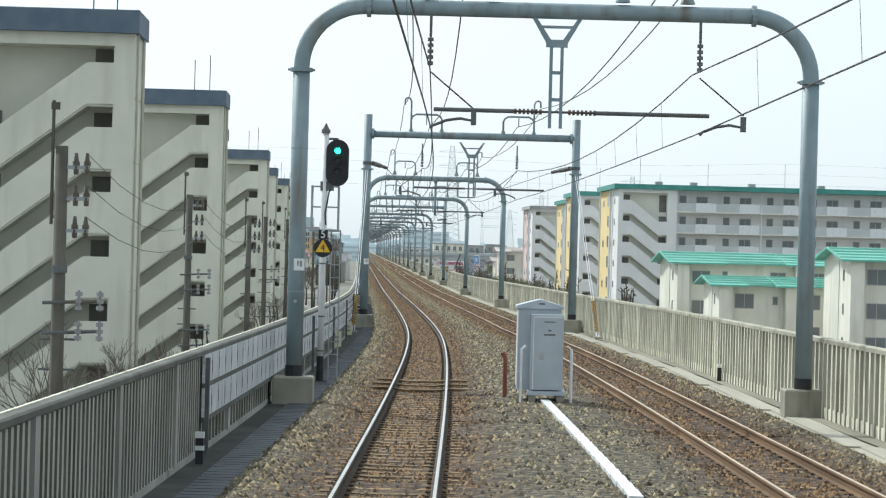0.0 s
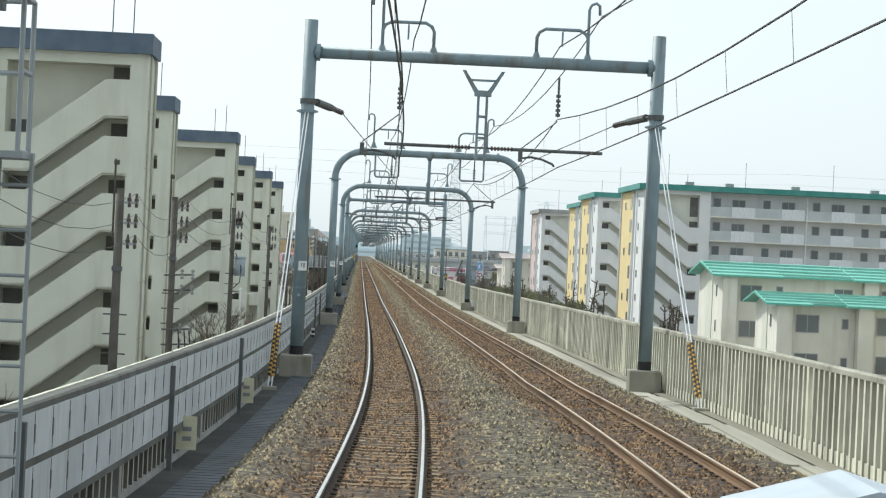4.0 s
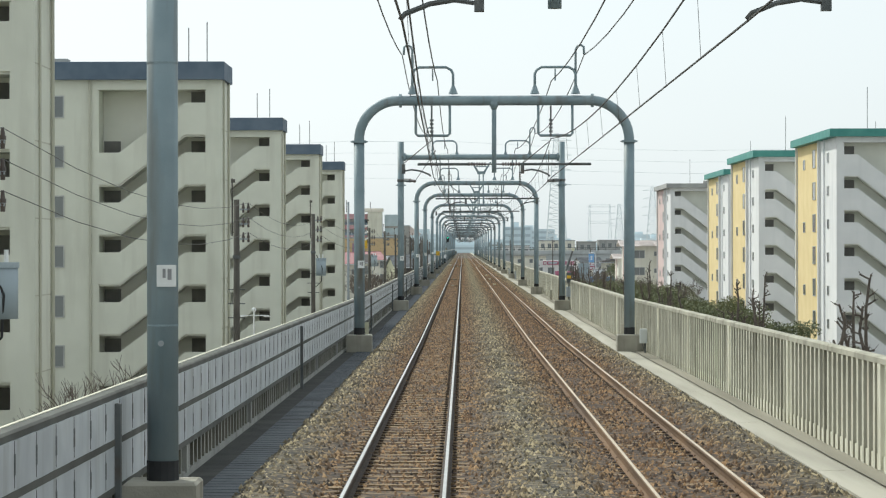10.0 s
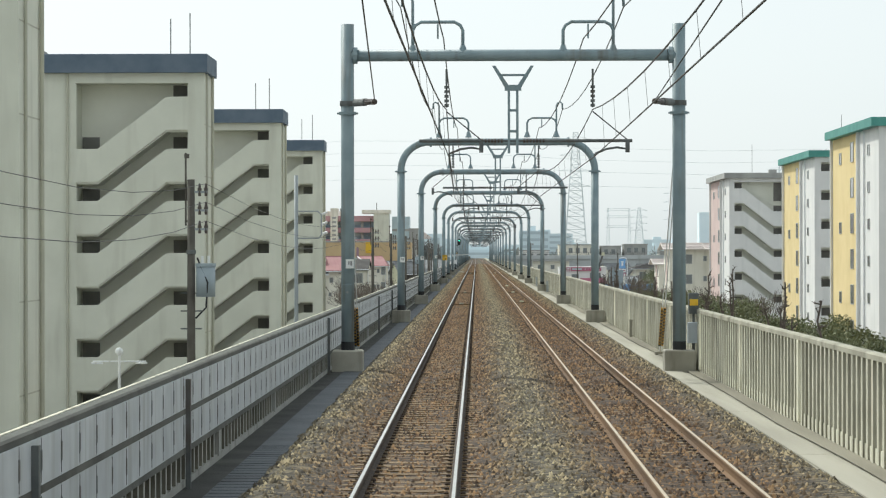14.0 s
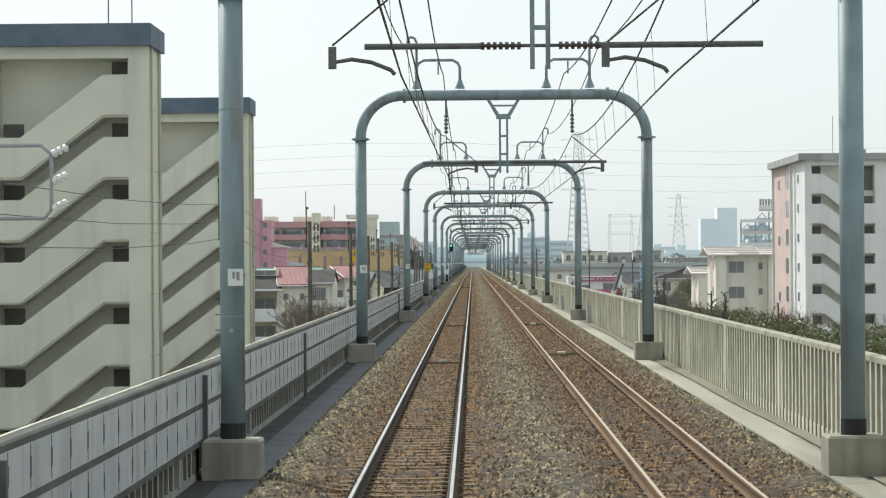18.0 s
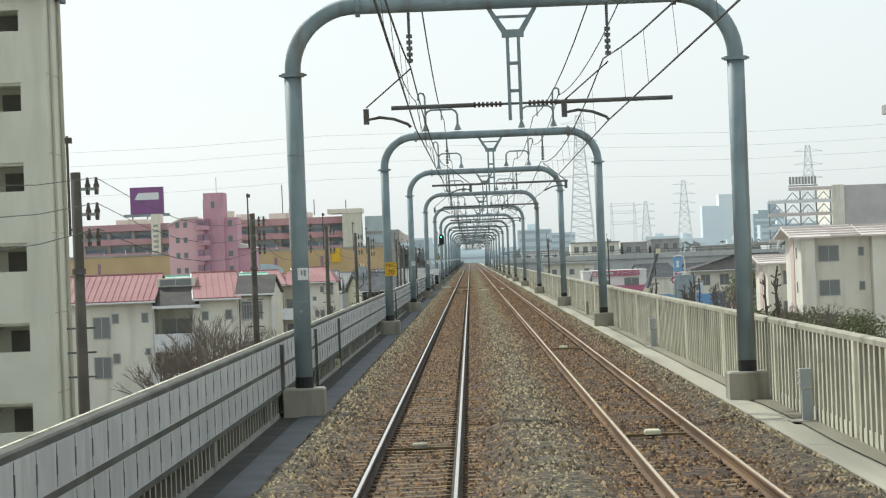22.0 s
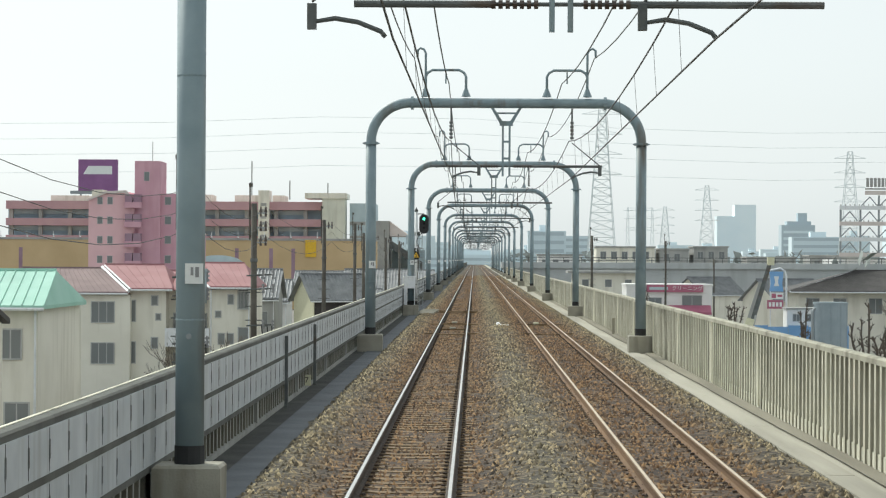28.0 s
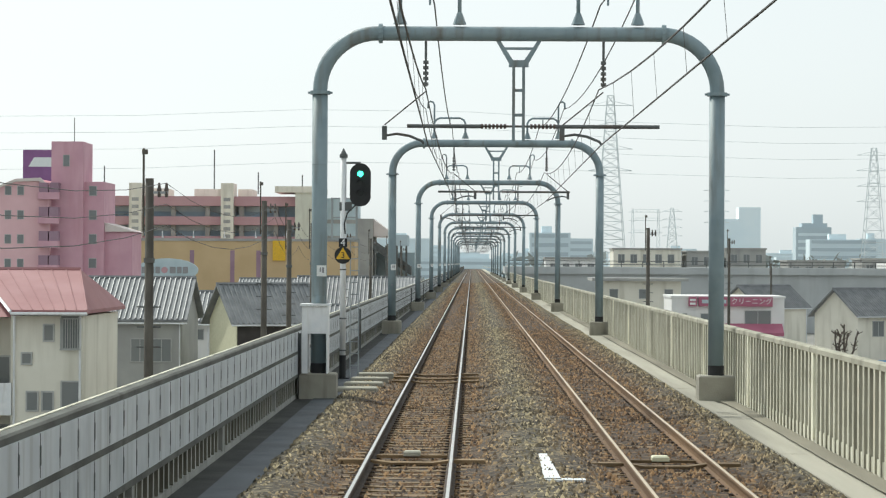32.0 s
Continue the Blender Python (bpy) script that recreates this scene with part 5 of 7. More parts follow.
def shed_roof(g, x0, x1, y0, y1, z0, z1, mt, cut=0.0, hip=0.0, label=""):
    """One roof plane rising from z0 at y0 to z1 at y1; cut and hip slant its left and right edges in at the top. A second plane falls away behind."""
    t_ = 0.14
    back = y1 + (y1 - y0)
    a, b = (x0 - cut, y1, z1), (x1 - hip, y1, z1)
    top = [(x0, y0, z0), (x1, y0, z0), b, a, (x1, back, z0), (x0, back, z0)]
    vs = [(x, y, z + t_) for x, y, z in top] + top
    roof = part("roof", Shape().add(vs, [(0, 1, 2, 3), (3, 2, 4, 5), (1, 4, 2), (0, 3, 5), (9, 8, 7, 6), (11, 10, 8, 9), (8, 10, 7), (11, 9, 6), (6, 7, 1, 0), (7, 10, 4, 1), (10, 11, 5, 4), (11, 6, 0, 5)]), mt, g, label)
    seams = Shape()
    n = int((x1 - x0) / 0.42)
    for i in range(n + 1):
        u = i / n
        seams.tube([(x0 + (x1 - x0) * u, y0, z0 + t_ + 0.02), (a[0] + (b[0] - a[0]) * u, y1, z1 + t_ + 0.02)], 0.025, 4)
    tagged(part("roof_seam", seams, mt, roof), kind="stuff")
    part("ridge", Shape().tube([(a[0], y1, z1 + t_), (b[0], y1, z1 + t_)], 0.1, 6), mt, roof)
    part("verge_board", Shape().tube([(x0, y0, z0 + 0.06), (a[0], y1, z1 + 0.08)], 0.09, 4), WHITE_PAINT, roof, "white verge board")
    part("gutter", Shape().tube([(x0, y0 - 0.06, z0), (x1, y0 - 0.06, z0)], 0.07, 6), WHITE_PAINT, roof, "white gutter")
    return roof


def balcony_bay(g, x0, x1, y, ztop, floors):
    """A recessed bay: a back wall with wide windows, a plain white balcony front at each floor."""
    part("bay_wall", Shape().box(x0, x1, y + 1.8, y + 2.0, ZG, ztop), CREAM_WALL, g, "shaded bay wall")
    for z in floors:
        part("balcony_floor", Shape().box(x0, x1, y + 0.003, y + 1.8, z - 0.15, z), CREAM_WALL, g)
        part("balcony_front", Shape().box(x0 - 0.05, x1 + 0.05, y - 0.12, y, z - 0.2, z + 1.05), WHITE_PAINT, g, "plain white balcony front")
        pane_window(g, x0 + 0.3, z + 0.1, x1 - x0 - 0.6, 1.95, y + 1.8)


def grille(g, x, z, w, h, y):
    for i in range(9):
        part("grille_bar", Shape().box(x + w * i / 8 - 0.015, x + w * i / 8 + 0.015, y - 0.16, y - 0.13, z, z + h), FRAME_ALU, g)
    for zz in (z, z + h):
        part("grille_rail", Shape().box(x - 0.03, x + w + 0.03, y - 0.165, y - 0.125, zz - 0.02, zz + 0.02), FRAME_ALU, g)


g = thing("red_roofed_house", pose(0, 0, 0), "cream flats with faded red roofs and recessed balconies", "house", "houses beside the viaduct")
part("wall", Shape().box(-36, -20.7, 521, 531, ZG, 0.5), CREAM_WALL, g)
part("wall", Shape().box(-18.1, -14.95, 521, 531, ZG, 0.5), CREAM_WALL, g)
part("rear_wall", Shape().box(-20.7, -18.1, 523, 531, ZG, 2.05), CREAM_WALL, g)
shed_roof(g, -36.2, -20.55, 520.4, 526, 0.5, 2.25, ROOF_RED, label="long faded red sheet roof")
shed_roof(g, -17.95, -14.7, 520.4, 526, 0.5, 2.2, ROOF_RED, cut=0.65, hip=0.8, label="faded red sheet roof")
part("canopy", Shape().side([(520.3, 0.15), (523.0, 1.35), (523.0, 1.45), (520.3, 0.25)], -20.7, -17.6), ROOF_BLACK, g, "dark sloping canopy over the bay")
part("canopy_edge", Shape().box(-20.75, -17.5, 520.2, 520.29, 0.02, 0.22), WHITE_PAINT, g, "white canopy edge")
pane_window(g, -20.5, 1.5, 2.2, 0.5, 523)
balcony_bay(g, -20.7, -18.1, 521, 0.4, (-2.75, -5.45))
for x, z, w, h in ((-24.9, -1.9, 1.2, 1.5), (-23.6, -0.9, 0.5, 0.7), (-21.6, -0.9, 0.5, 0.7), (-17.5, -0.9, 0.5, 0.65), (-15.9, -0.9, 0.5, 0.7), (-24.9, -4.6, 1.2, 1.5), (-23.6, -3.6, 0.5, 0.7), (-21.4, -3.1, 0.4, 0.5), (-17.6, -2.6, 0.4, 0.5), (-15.9, -3.6, 0.5, 0.7), (-29.5, -1.9, 1.5, 1.5)):
    pane_window(g, x, z, w, h, 521, bars=0 if w < 1 else 1)
for x in (-20.85, -18.0, -15.1):
    part("downpipe", Shape().tube([(x, 520.92, ZG), (x, 520.92, 0.45)], 0.05, 6), WHITE_PAINT, g)
g = thing("black_roofed_annex", pose(0, 0, 0), "cream house annex with a black lean-to roof and barred window", "house", "houses beside the viaduct")
part("wall", Shape().box(-14.9, -12.7, 521.2, 530, ZG, 0.7), CREAM_WALL, g)
part("gable_wall", Shape().side([(521.2, 0.7), (524, 1.8), (530, 0.7)], -14.9, -12.7), CREAM_WALL, g)
part("roof", Shape().side([(520.8, 0.62), (524, 1.9), (530.4, 0.7), (530.4, 0.85), (524, 2.05), (520.8, 0.77)], -15.2, -12.55), ROOF_BLACK, g, "black sheet roof")
part("gutter", Shape().tube([(-15.2, 520.74, 0.72), (-12.4, 520.74, 0.72)], 0.07, 6), WHITE_PAINT, g, "white gutter")
part("downpipe", Shape().tube([(-12.7, 521.12, ZG), (-12.7, 521.12, 0.7)], 0.05, 6), WHITE_PAINT, g)
for z in (-0.95, -3.65):
    pane_window(g, -14.8, z, 1.45, 1.25, 521.2)
    grille(g, -14.8, z, 1.45, 1.05, 521.2)
g = thing("green_roofed_house", pose(0, 0, 0), "cream house with a mint green sheet roof", "house", "houses beside the viaduct")
part("wall", Shape().box(-24, -15.8, 555, 566, ZG, 0.7), CREAM_WALL, g)
shed_roof(g, -24.4, -15.5, 554.5, 560, 0.65, 1.95, ROOF_MINT, hip=0.4, label="mint green sheet roof")
for x, z, w, h in ((-17.3, -1.3, 0.9, 1.2), (-19.9, -1.2, 1.2, 1.2), (-17.1, -4.4, 1.0, 1.5)):
    pane_window(g, x, z, w, h, 555)
part("downpipe", Shape().tube([(-15.9, 554.92, ZG), (-15.9, 554.92, 0.6)], 0.05, 6), WHITE_PAINT, g)
for x1, y in ((-13.4, 632.0),):
    g = thing("red_roofed_house", pose(x1 + 13.4, y - 632, 0), "cream flats with two red hipped roofs and white balconies", "house", "houses beside the viaduct")
    part("wall", Shape().box(-30, -19.9, 632, 642, ZG, 0.5), CREAM_WALL, g)
    part("wall", Shape().box(-17.0, -14.2, 632, 642, ZG, 0.5), CREAM_WALL, g)
    part("rear_wall", Shape().box(-19.9, -17.0, 634, 642, ZG, 0.55), CREAM_WALL, g)
    shed_roof(g, -22.2, -19.4, 631.4, 637, 0.45, 2.0, ROOF_RED, cut=2.5, hip=1.2, label="faded red sheet roof")
    shed_roof(g, -30.4, -22.3, 630.7, 636.6, 0.2, 1.75, ROOF_BROWN, hip=2.6, label="dull brown sheet roof")
    shed_roof(g, -16.9, -13.95, 631.4, 637, 0.6, 2.15, ROOF_RED, cut=2.3, hip=1.1, label="faded red hipped roof")
    part("wing", Shape().box(-27.2, -22.2, 631.0, 631.99, ZG, 0.1), CREAM_WALL, g, "projecting gabled wing")
    part("barge_board", Shape().tube([(-22.25, 630.75, 0.36), (-24.85, 636.6, 1.98)], 0.11, 4), WHITE_PAINT, g, "white barge board")
    pane_window(g, -24.8, -1.75, 1.6, 1.45, 631.0, bars=2)
    pane_window(g, -24.8, -4.5, 1.6, 1.45, 631.0, bars=2)
    part("bay_roof", Shape().side([(632.2, 0.45), (637, 1.9), (641, 0.45)], -19.6, -16.6), ROOF_RED, g)
    balcony_bay(g, -19.9, -17.0, 632, 0.4, (-3.15, -5.85))
    for x, z, w, h in ((-20.9, -0.6, 0.5, 0.7), (-20.6, -1.6, 0.4, 0.5), (-20.9, -3.5, 0.5, 0.8), (-15.75, -0.5, 0.45, 0.7), (-16.6, -1.4, 0.45, 0.5), (-15.05, -0.8, 0.75, 1.6), (-16.4, -3.2, 0.5, 0.8), (-15.8, -3.2, 0.5, 0.8), (-15.05, -3.6, 0.75, 1.6), (-23.6, -1.7, 1.7, 1.5), (-23.6, -4.5, 1.7, 1.5)):
        pane_window(g, x, z, w, h, 632, bars=0)
    grille(g, -15.05, -0.8, 0.75, 1.2, 632)
    part("downpipe", Shape().tube([(-14.3, 631.92, ZG), (-14.3, 631.92, 0.5)], 0.05, 6), WHITE_PAINT, g)
    part("downpipe", Shape().tube([(-16.85, 631.92, ZG), (-16.85, 631.92, 0.5)], 0.05, 6), WHITE_PAINT, g)
house(-23.6, -17.4, 696, 706, -0.95, 1.45, GREY_WALL, ROOF_TILE, "grey house with a glazed grey tile roof", tiles=True, wins=((-20.6, -3.7, 1.2, 1.5), (-19.3, -3.7, 1.3, 1.5)), over=0.4)
house(-20.4, -18.0, 720, 728, -1.6, 0.3, WHITE_WALL, ROOF_TILE, "small white house with a grey tile roof", tiles=True, wins=((-19.6, -3.0, 1.2, 0.8),), over=0.4)
yellow_house = house(0, 5.2, -2.6, 2.6, -0.95, 1.1, CREAM_PLATE, ROOF_TILE, "pale yellow gabled house with a grey tile roof", tiles=True, over=0.45, m=pose(-14.6, 694, 0, 0, 0, 24))
# black panel over the cream wall paints the shadow below the eaves
part("boarding", Shape().box(0.05, 5.15, -2.66, -2.605, ZG, -1.0), ROOF_BLACK, yellow_house, "black panel painted as the wall's shadow side")
house(-13.2, -6.0, 745, 755, -0.9, 1.3, GREY_WALL, ROOF_TILE, "dark house with a wide grey tile roof", tiles=True, wins=((-11.0, -3.0, 1.6, 1.2),), over=0.5)
house(-12.4, -8.6, 712, 720, -2.2, -0.5, GREY_WALL, ROOF_TILE, "low dark shed with a grey tile roof", tiles=True, over=0.4)
house(-28.0, -21.0, 668, 680, 0.0, 1.4, CREAM_WALL, ROOF_RED, "cream house with a faded red roof")
house(-9.5, -5.0, 800, 812, -0.6, 1.0, WHITE_WALL, ROOF_TILE, "white house with a grey tile roof", tiles=True)
house(-21, -15, 780, 790, -1.0, 0.9, GREY_WALL, ROOF_TILE, "grey house with a tile roof", tiles=True)

# rose-coloured flats with a stair tower
g = thing("rose_flats", pose(-58.0, 846, ZG), "rose-pink flats with a taller stair tower and mint roof", "apartment block")
part("wall", Shape().box(1.6, 8.3, 0, 12, 0, 18.2), ROSE_LIGHT, g, "light rose front")
part("gable_top", Shape().slab([(1.6, 18.2), (8.3, 18.2), (7.2, 19.4), (4.2, 19.3)], 0, 12), ROSE_LIGHT, g)
part("roof", Shape().slab([(1.4, 18.25), (4.2, 19.45), (7.2, 19.6), (8.29, 18.5), (8.29, 18.1), (7.0, 19.2), (4.2, 19.1), (1.4, 18.0)], -0.4, -0.01), ROOF_PALE, g)
part("tower", Shape().box(8.3, 12.1, 1, 9, 0, 24.0), ROSE_WALL, g, "plain rose stair tower")
part("wing", Shape().box(12.1, 14.5, 2, 12, 0, 19.2), ROSE_WALL, g, "rose side wing")
part("low_wing", Shape().box(14.5, 17.8, 3, 12, 0, 13.2), ROSE_WALL, g)
part("low_roof", Shape().slab([(14.52, 13.21), (18.2, 13.21), (14.52, 14.3)], 2.6, 12), ROOF_PALE, g)
for k in range(6):
    z = 3.0 + 2.9 * k
    for x in (2.9, 4.4):
        pane_window(g, x, z, 0.8, 1.1, 0.0, bars=0)
    bal = part("balcony", Shape().box(7.0, 9.5, -0.9, -0.002, z - 0.5, z + 0.35), ROSE_WALL, g, "rose corner balcony")
    # solid boxes: the shade inside the balcony openings is in their plum colour
    part("opening", Shape().box(7.1, 8.2, -0.75, -0.002, z + 0.35, z + 1.5).box(8.35, 9.4, -0.75, 0.99, z + 0.35, z + 1.5), PLUM, bal, "solid plum box coloured as a shaded balcony opening")
    pane_window(g, 12.7, z, 0.95, 1.2, 2.0, bars=0)
pane_window(g, 9.7, 21.0, 0.8, 1.4, 1.0, bars=0)
part("antenna", Shape().tube([(10.6, 4, 24), (10.6, 4, 27)], 0.05, 5), DARK_STEEL, g)

# shopping centre with parking decks, orange hall and purple roof sign
g = thing("shopping_centre", pose(-96, 1000, ZG), "long shopping centre with red-banded open parking decks", "building")
part("rear_wall", Shape().box(0, 65.4, 3, 40, 0, 20.4), DECK_GLASS, g, "blue-grey glazed deck wall")
for z0, z1, mt in ((19.6, 21.3, RED_BAND), (16.2, 17.7, RED_BAND), (12.4, 14.2, RED_BAND), (8.0, 10.5, GREY_WALL)):
    part("deck_band", Shape().box(0, 65.4, 0, 40, z0, z1), mt, g, "red parapet band" if mt is RED_BAND else "grey parapet band")
for x in np.arange(0.5, 62, 6.1):
    part("column", Shape().box(x, x + 0.8, 1, 2, 0, 20), GREY_WALL, g)
for z0, z1 in ((18.6, 19.55), (15.2, 16.15), (11.4, 12.35)):
    part("glass_band", Shape().box(0.2, 61.8, 2.4, 2.99, z0, z1), PALE_BLUE, g, "pale glazed strip")
for x in (18.0, 36.0, 52.3, 65.5):
    w = 2.2 if x < 60 else 4.7
    tw = part("stair_tower", Shape().box(x, x + w, -1.5, 6, 0, 23.6 if x < 60 else 22.0), CREAM_WALL if x < 60 else BEIGE, g, "beige stair tower")
    slots = Shape()
    for k in range(9):
        slots.box(x + 0.5, x + w - 0.5, -1.56, -1.5, 10 + 1.3 * k, 10.6 + 1.3 * k)
    if x < 60:
        tagged(part("slot", slots, GREY_WALL, tw), kind="stuff")
for x0, x1, y0, y1, z0, z1 in ((46.6, 52.2, 8, 20, 20.4, 22.8), (54.5, 57, 8, 20, 20.4, 22.8), (61.9, 70.5, -1.8, 12, 22.0, 23.1), (38.3, 41.6, 8, 20, 20.4, 22.9), (8, 16, 8, 20, 20.4, 22.6)):
    part("roof_house", Shape().box(x0, x1, y0, y1, z0, z1), CREAM_WALL, g, "pale rooftop housing")
part("blue_annex", Shape().box(71.0, 76.2, 2, 20, 0, 21.1), PALE_BLUE, g, "blue-grey annex")
part("annex_band", Shape().box(71.02, 76.18, 1.9, 1.99, 16.6, 17.3).box(71.02, 76.18, 1.9, 1.99, 13.9, 14.4), GREY_WALL, g, "grey facade band")
part("low_annex", Shape().box(76.25, 79.2, 2, 20, 0, 17.5), GREY_WALL, g, "lower grey annex")
part("lobby_roof", Shape().slab([(79.25, 17.4), (83.0, 14.7), (83.0, 14.3), (79.25, 14.3)], 2.5, 20), ROOF_PALE, g, "pale sloping roof")
part("canopy", Shape().box(82.7, 85.4, 1.5, 14, 12.7, 14.6), HAZE_SLATE, g, "dark flat canopy")
for x in (79.5, 81.4, 83.3, 84.1, 85.0):
    part("column", Shape().box(x, x + 0.35, 1.6, 2.0, 0, 12.7), DARK_STEEL, g, "dark canopy column")
part("ramp", Shape().slab([(78.9, 13.9), (86.0, 9.0), (86.0, 7.4), (78.9, 12.3)], 2.1, 8), DARK_STEEL, g, "dark sloping ramp side")
part("rear_wall", Shape().box(79.25, 86.5, 9, 14, 0, 11.5), PALE_BLUE, g, "pale rear wall")
for x, h in ((50, 8), (30, 5), (66, 3.5), (58, 4)):
    part("mast", Shape().tube([(x, 10, 22), (x, 10, 22 + h)], 0.12, 5), DARK_STEEL, g)
g = thing("orange_hall", pose(-92, 955, ZG), "long ochre-orange retail hall with purple stripes", "building")
part("wall", Shape().box(0, 74, 0, 14, 0, 13.0), ORANGE_WALL, g)
part("coping", Shape().box(-0.1, 74.1, -0.15, 14, 13.0, 13.4), GREY_WALL, g)
for x in (6.5, 47.5, 54.0, 58.2):
    part("stripe", Shape().box(x, x + 0.7, -0.04, 0.0, 2.0, 11.5), PLUM, g)
part("yellow_plate", Shape().box(60.85, 62.9, -0.3, -0.05, 9.9, 13.1), YELLOW, g, "yellow square shop plate")
for x in np.arange(3, 72, 5.0):
    part("lamp", Shape().box(x, x + 0.25, -0.6, 0.0, 13.5, 13.7).tube([(x + 0.1, -0.5, 13.6), (x + 0.1, -0.5, 14.6)], 0.06, 5), WHITE_PAINT, g)
g = thing("oval_sign", pose(-45.8, 935, 1.35), "pale blue oval shop sign with dark bars", "sign")
part("board", Shape().slab([(4.75 * math.cos(a), 1.8 * math.sin(a)) for a in np.linspace(0, 2 * math.pi, 29)[:-1]], -0.3, 0.3), PALE_BLUE, g)
bars = Shape()
for x0, x1 in ((-3.9, -2.9), (-2.7, -2.0), (-1.8, -1.1), (0.4, 1.3), (1.5, 2.2), (2.4, 3.2)):
    bars.box(x0, x1, -0.36, -0.3, -0.5, 0.5)
part("bar", bars, surf_grey, g)
part("dot", Shape().slab([(-0.4 + 0.5 * math.cos(a), 0.5 * math.sin(a)) for a in np.linspace(0, 2 * math.pi, 13)[:-1]], -0.36, -0.3), RED_BAND, g)
g = thing("roof_sign", pose(-95.3, 1095, 18.4), "square purple sign on a steel frame over the roofs", "sign")
part("board", Shape().box(0, 9.4, 0, 2.2, 0.4, 8.0), PURPLE, g)
part("emblem", Shape().slab([(1.2, 4.4), (8.2, 4.4), (8.2, 6.4), (2.4, 6.4)], -0.06, 0), PLATE, g, "plain white emblem")
fr = Shape()
for x in (0.5, 4.7, 8.9):
    fr.box(x - 0.2, x + 0.2, 0.5, 1.0, -25.4, 0.4)
fr.box(-2.0, 11.0, 0.2, 1.6, -0.4, 0.4)
part("frame", fr, LATTICE, g, "grey steel supports")

# ---- poles and street wires on the west side ----


def utility_pole(x, y, top, kit):
    g = thing("utility_pole", pose(x, y, 0), "weathered brown-grey concrete utility pole with crossarms", "utility pole", "utility poles beside the viaduct")
    part("shaft", Shape().tube([(0, 0, ZG), (0, 0, top)], 0.14, 10, 0.105), POLE_GREY, g, smooth=True)
    for z in (top - 0.35, top - 0.87, top - 1.4)[:1 if y > 590 and kit == 0 else 3]:
        arm = part("crossarm", Shape().box(-0.08, 0.46, -0.04, 0.04, z - 0.03, z + 0.03), LATTICE, g, "steel crossarm")
        for x in (0.24, 0.42):
            part("insulator", Shape().tube([(x, 0, z - 0.12), (x, 0, z + 0.02)], 0.04, 8, 0.05).tube([(x, 0, z + 0.03), (x, 0, z + 0.1)], 0.06, 8).tube([(x, 0, z + 0.1), (x, 0, z + 0.24)], 0.045, 8, 0.025), INSULATOR, arm)
    for dz in (3.2, 3.7, 4.2):
        part("step_bolt", Shape().tube([(-0.3, 0, top - dz), (0.3, 0, top - dz)], 0.02, 5), DARK_STEEL, g)
    part("mast", Shape().tube([(-0.15, 0, top - 1.3), (-0.15, 0, top + 0.75)], 0.03, 6).box(-0.19, -0.05, -0.04, 0.04, top + 0.6, top + 0.72).box(-0.17, -0.05, -0.03, 0.03, top - 1.2, top - 1.15), POLE_GREY, g, "thin mast clamped beside the pole top")
    if kit in (1, 3):
        tr = part("transformer", Shape().tube([(0.42, -0.1, top - 3.3), (0.42, -0.1, top - 2.45)], 0.27, 14), TANK, g, "grey-blue drum transformer", smooth=True)
        part("lid", Shape().tube([(0.42, -0.1, top - 2.45), (0.42, -0.1, top - 2.36)], 0.29, 14), TANK, tr)
        for x in (0.34, 0.52):
            part("bushing", Shape().tube([(x, -0.25, top - 2.36), (x, -0.25, top - 2.15)], 0.04, 6), PLATE, tr)
        part("cable_loop", Shape().tube([(0.2, -0.3, top - 2.2), (0.5, -0.36, top - 2.9), (0.45, -0.3, top - 3.6), (0.15, -0.2, top - 3.9)], 0.025, 6), BLACK_BAND, g)
    if kit in (2, 3):
        for z in (top - 2.6, top - 3.1, top - 4.4, top - 4.9):
            br = part("side_bracket", Shape().tube([(-0.25, -0.1, z), (0.75, -0.1, z + 0.05)], 0.03, 5), DARK_STEEL, g, "dark steel side bracket")
            for x in (0.35, 0.7):
                part("insulator", insulator(Shape(), (x, -0.1, z - 0.12), (x, -0.1, z + 0.22), 0.06, 3), surf_grey, br)
        for x in (0.3, 0.5, 0.66):
            part("cable_loop", Shape().tube([(x, -0.15, top - 4.4), (x + 0.06, -0.25, top - 4.9), (x, -0.2, top - 5.6), (0.1, -0.18, top - 5.9)], 0.022, 5), BLACK_BAND, g)
    part("clamp", Shape().tube([(0, 0, top - 2.1), (0, 0, top - 1.98)], 0.14, 10), DARK_STEEL, g)
    return g


POLES = [(-7.65, 41, 5.0, 2), (-8.2, 83, 5.0, 2), (-7.2, 106, 4.6, 0), (-7.25, 126.5, 4.8, 2), (-7.3, 168, 5.1, 1), (-7.25, 218, 4.7, 0), (-7.2, 265.5, 4.8, 1), (-7.2, 351, 4.7, 1), (-7.2, 396, 4.7, 0),
         (-7.2, 440, 4.6, 0), (-7.1, 467, 4.7, 0), (-7.1, 488.5, 4.7, 0), (-7.1, 525.9, 4.7, 3), (-7.1, 549.3, 4.6, 2), (-7.2, 595.5, 4.7, 0), (-7.2, 632, 5.0, 0), (-7.2, 646, 4.5, 0), (-7.2, 663, 4.6, 0), (-7.4, 700, 4.6, 0), (-7.4, 745, 4.6, 0), (-7.4, 790, 4.5, 0), (-7.4, 840, 4.5, 0)]
for p in POLES:
    utility_pole(*p)
for p in ((22.1, 748.7, 4.8, 0), (10.9, 681, 4.7, 0), (35.1, 833, 2.8, 0)):
    utility_pole(*p)
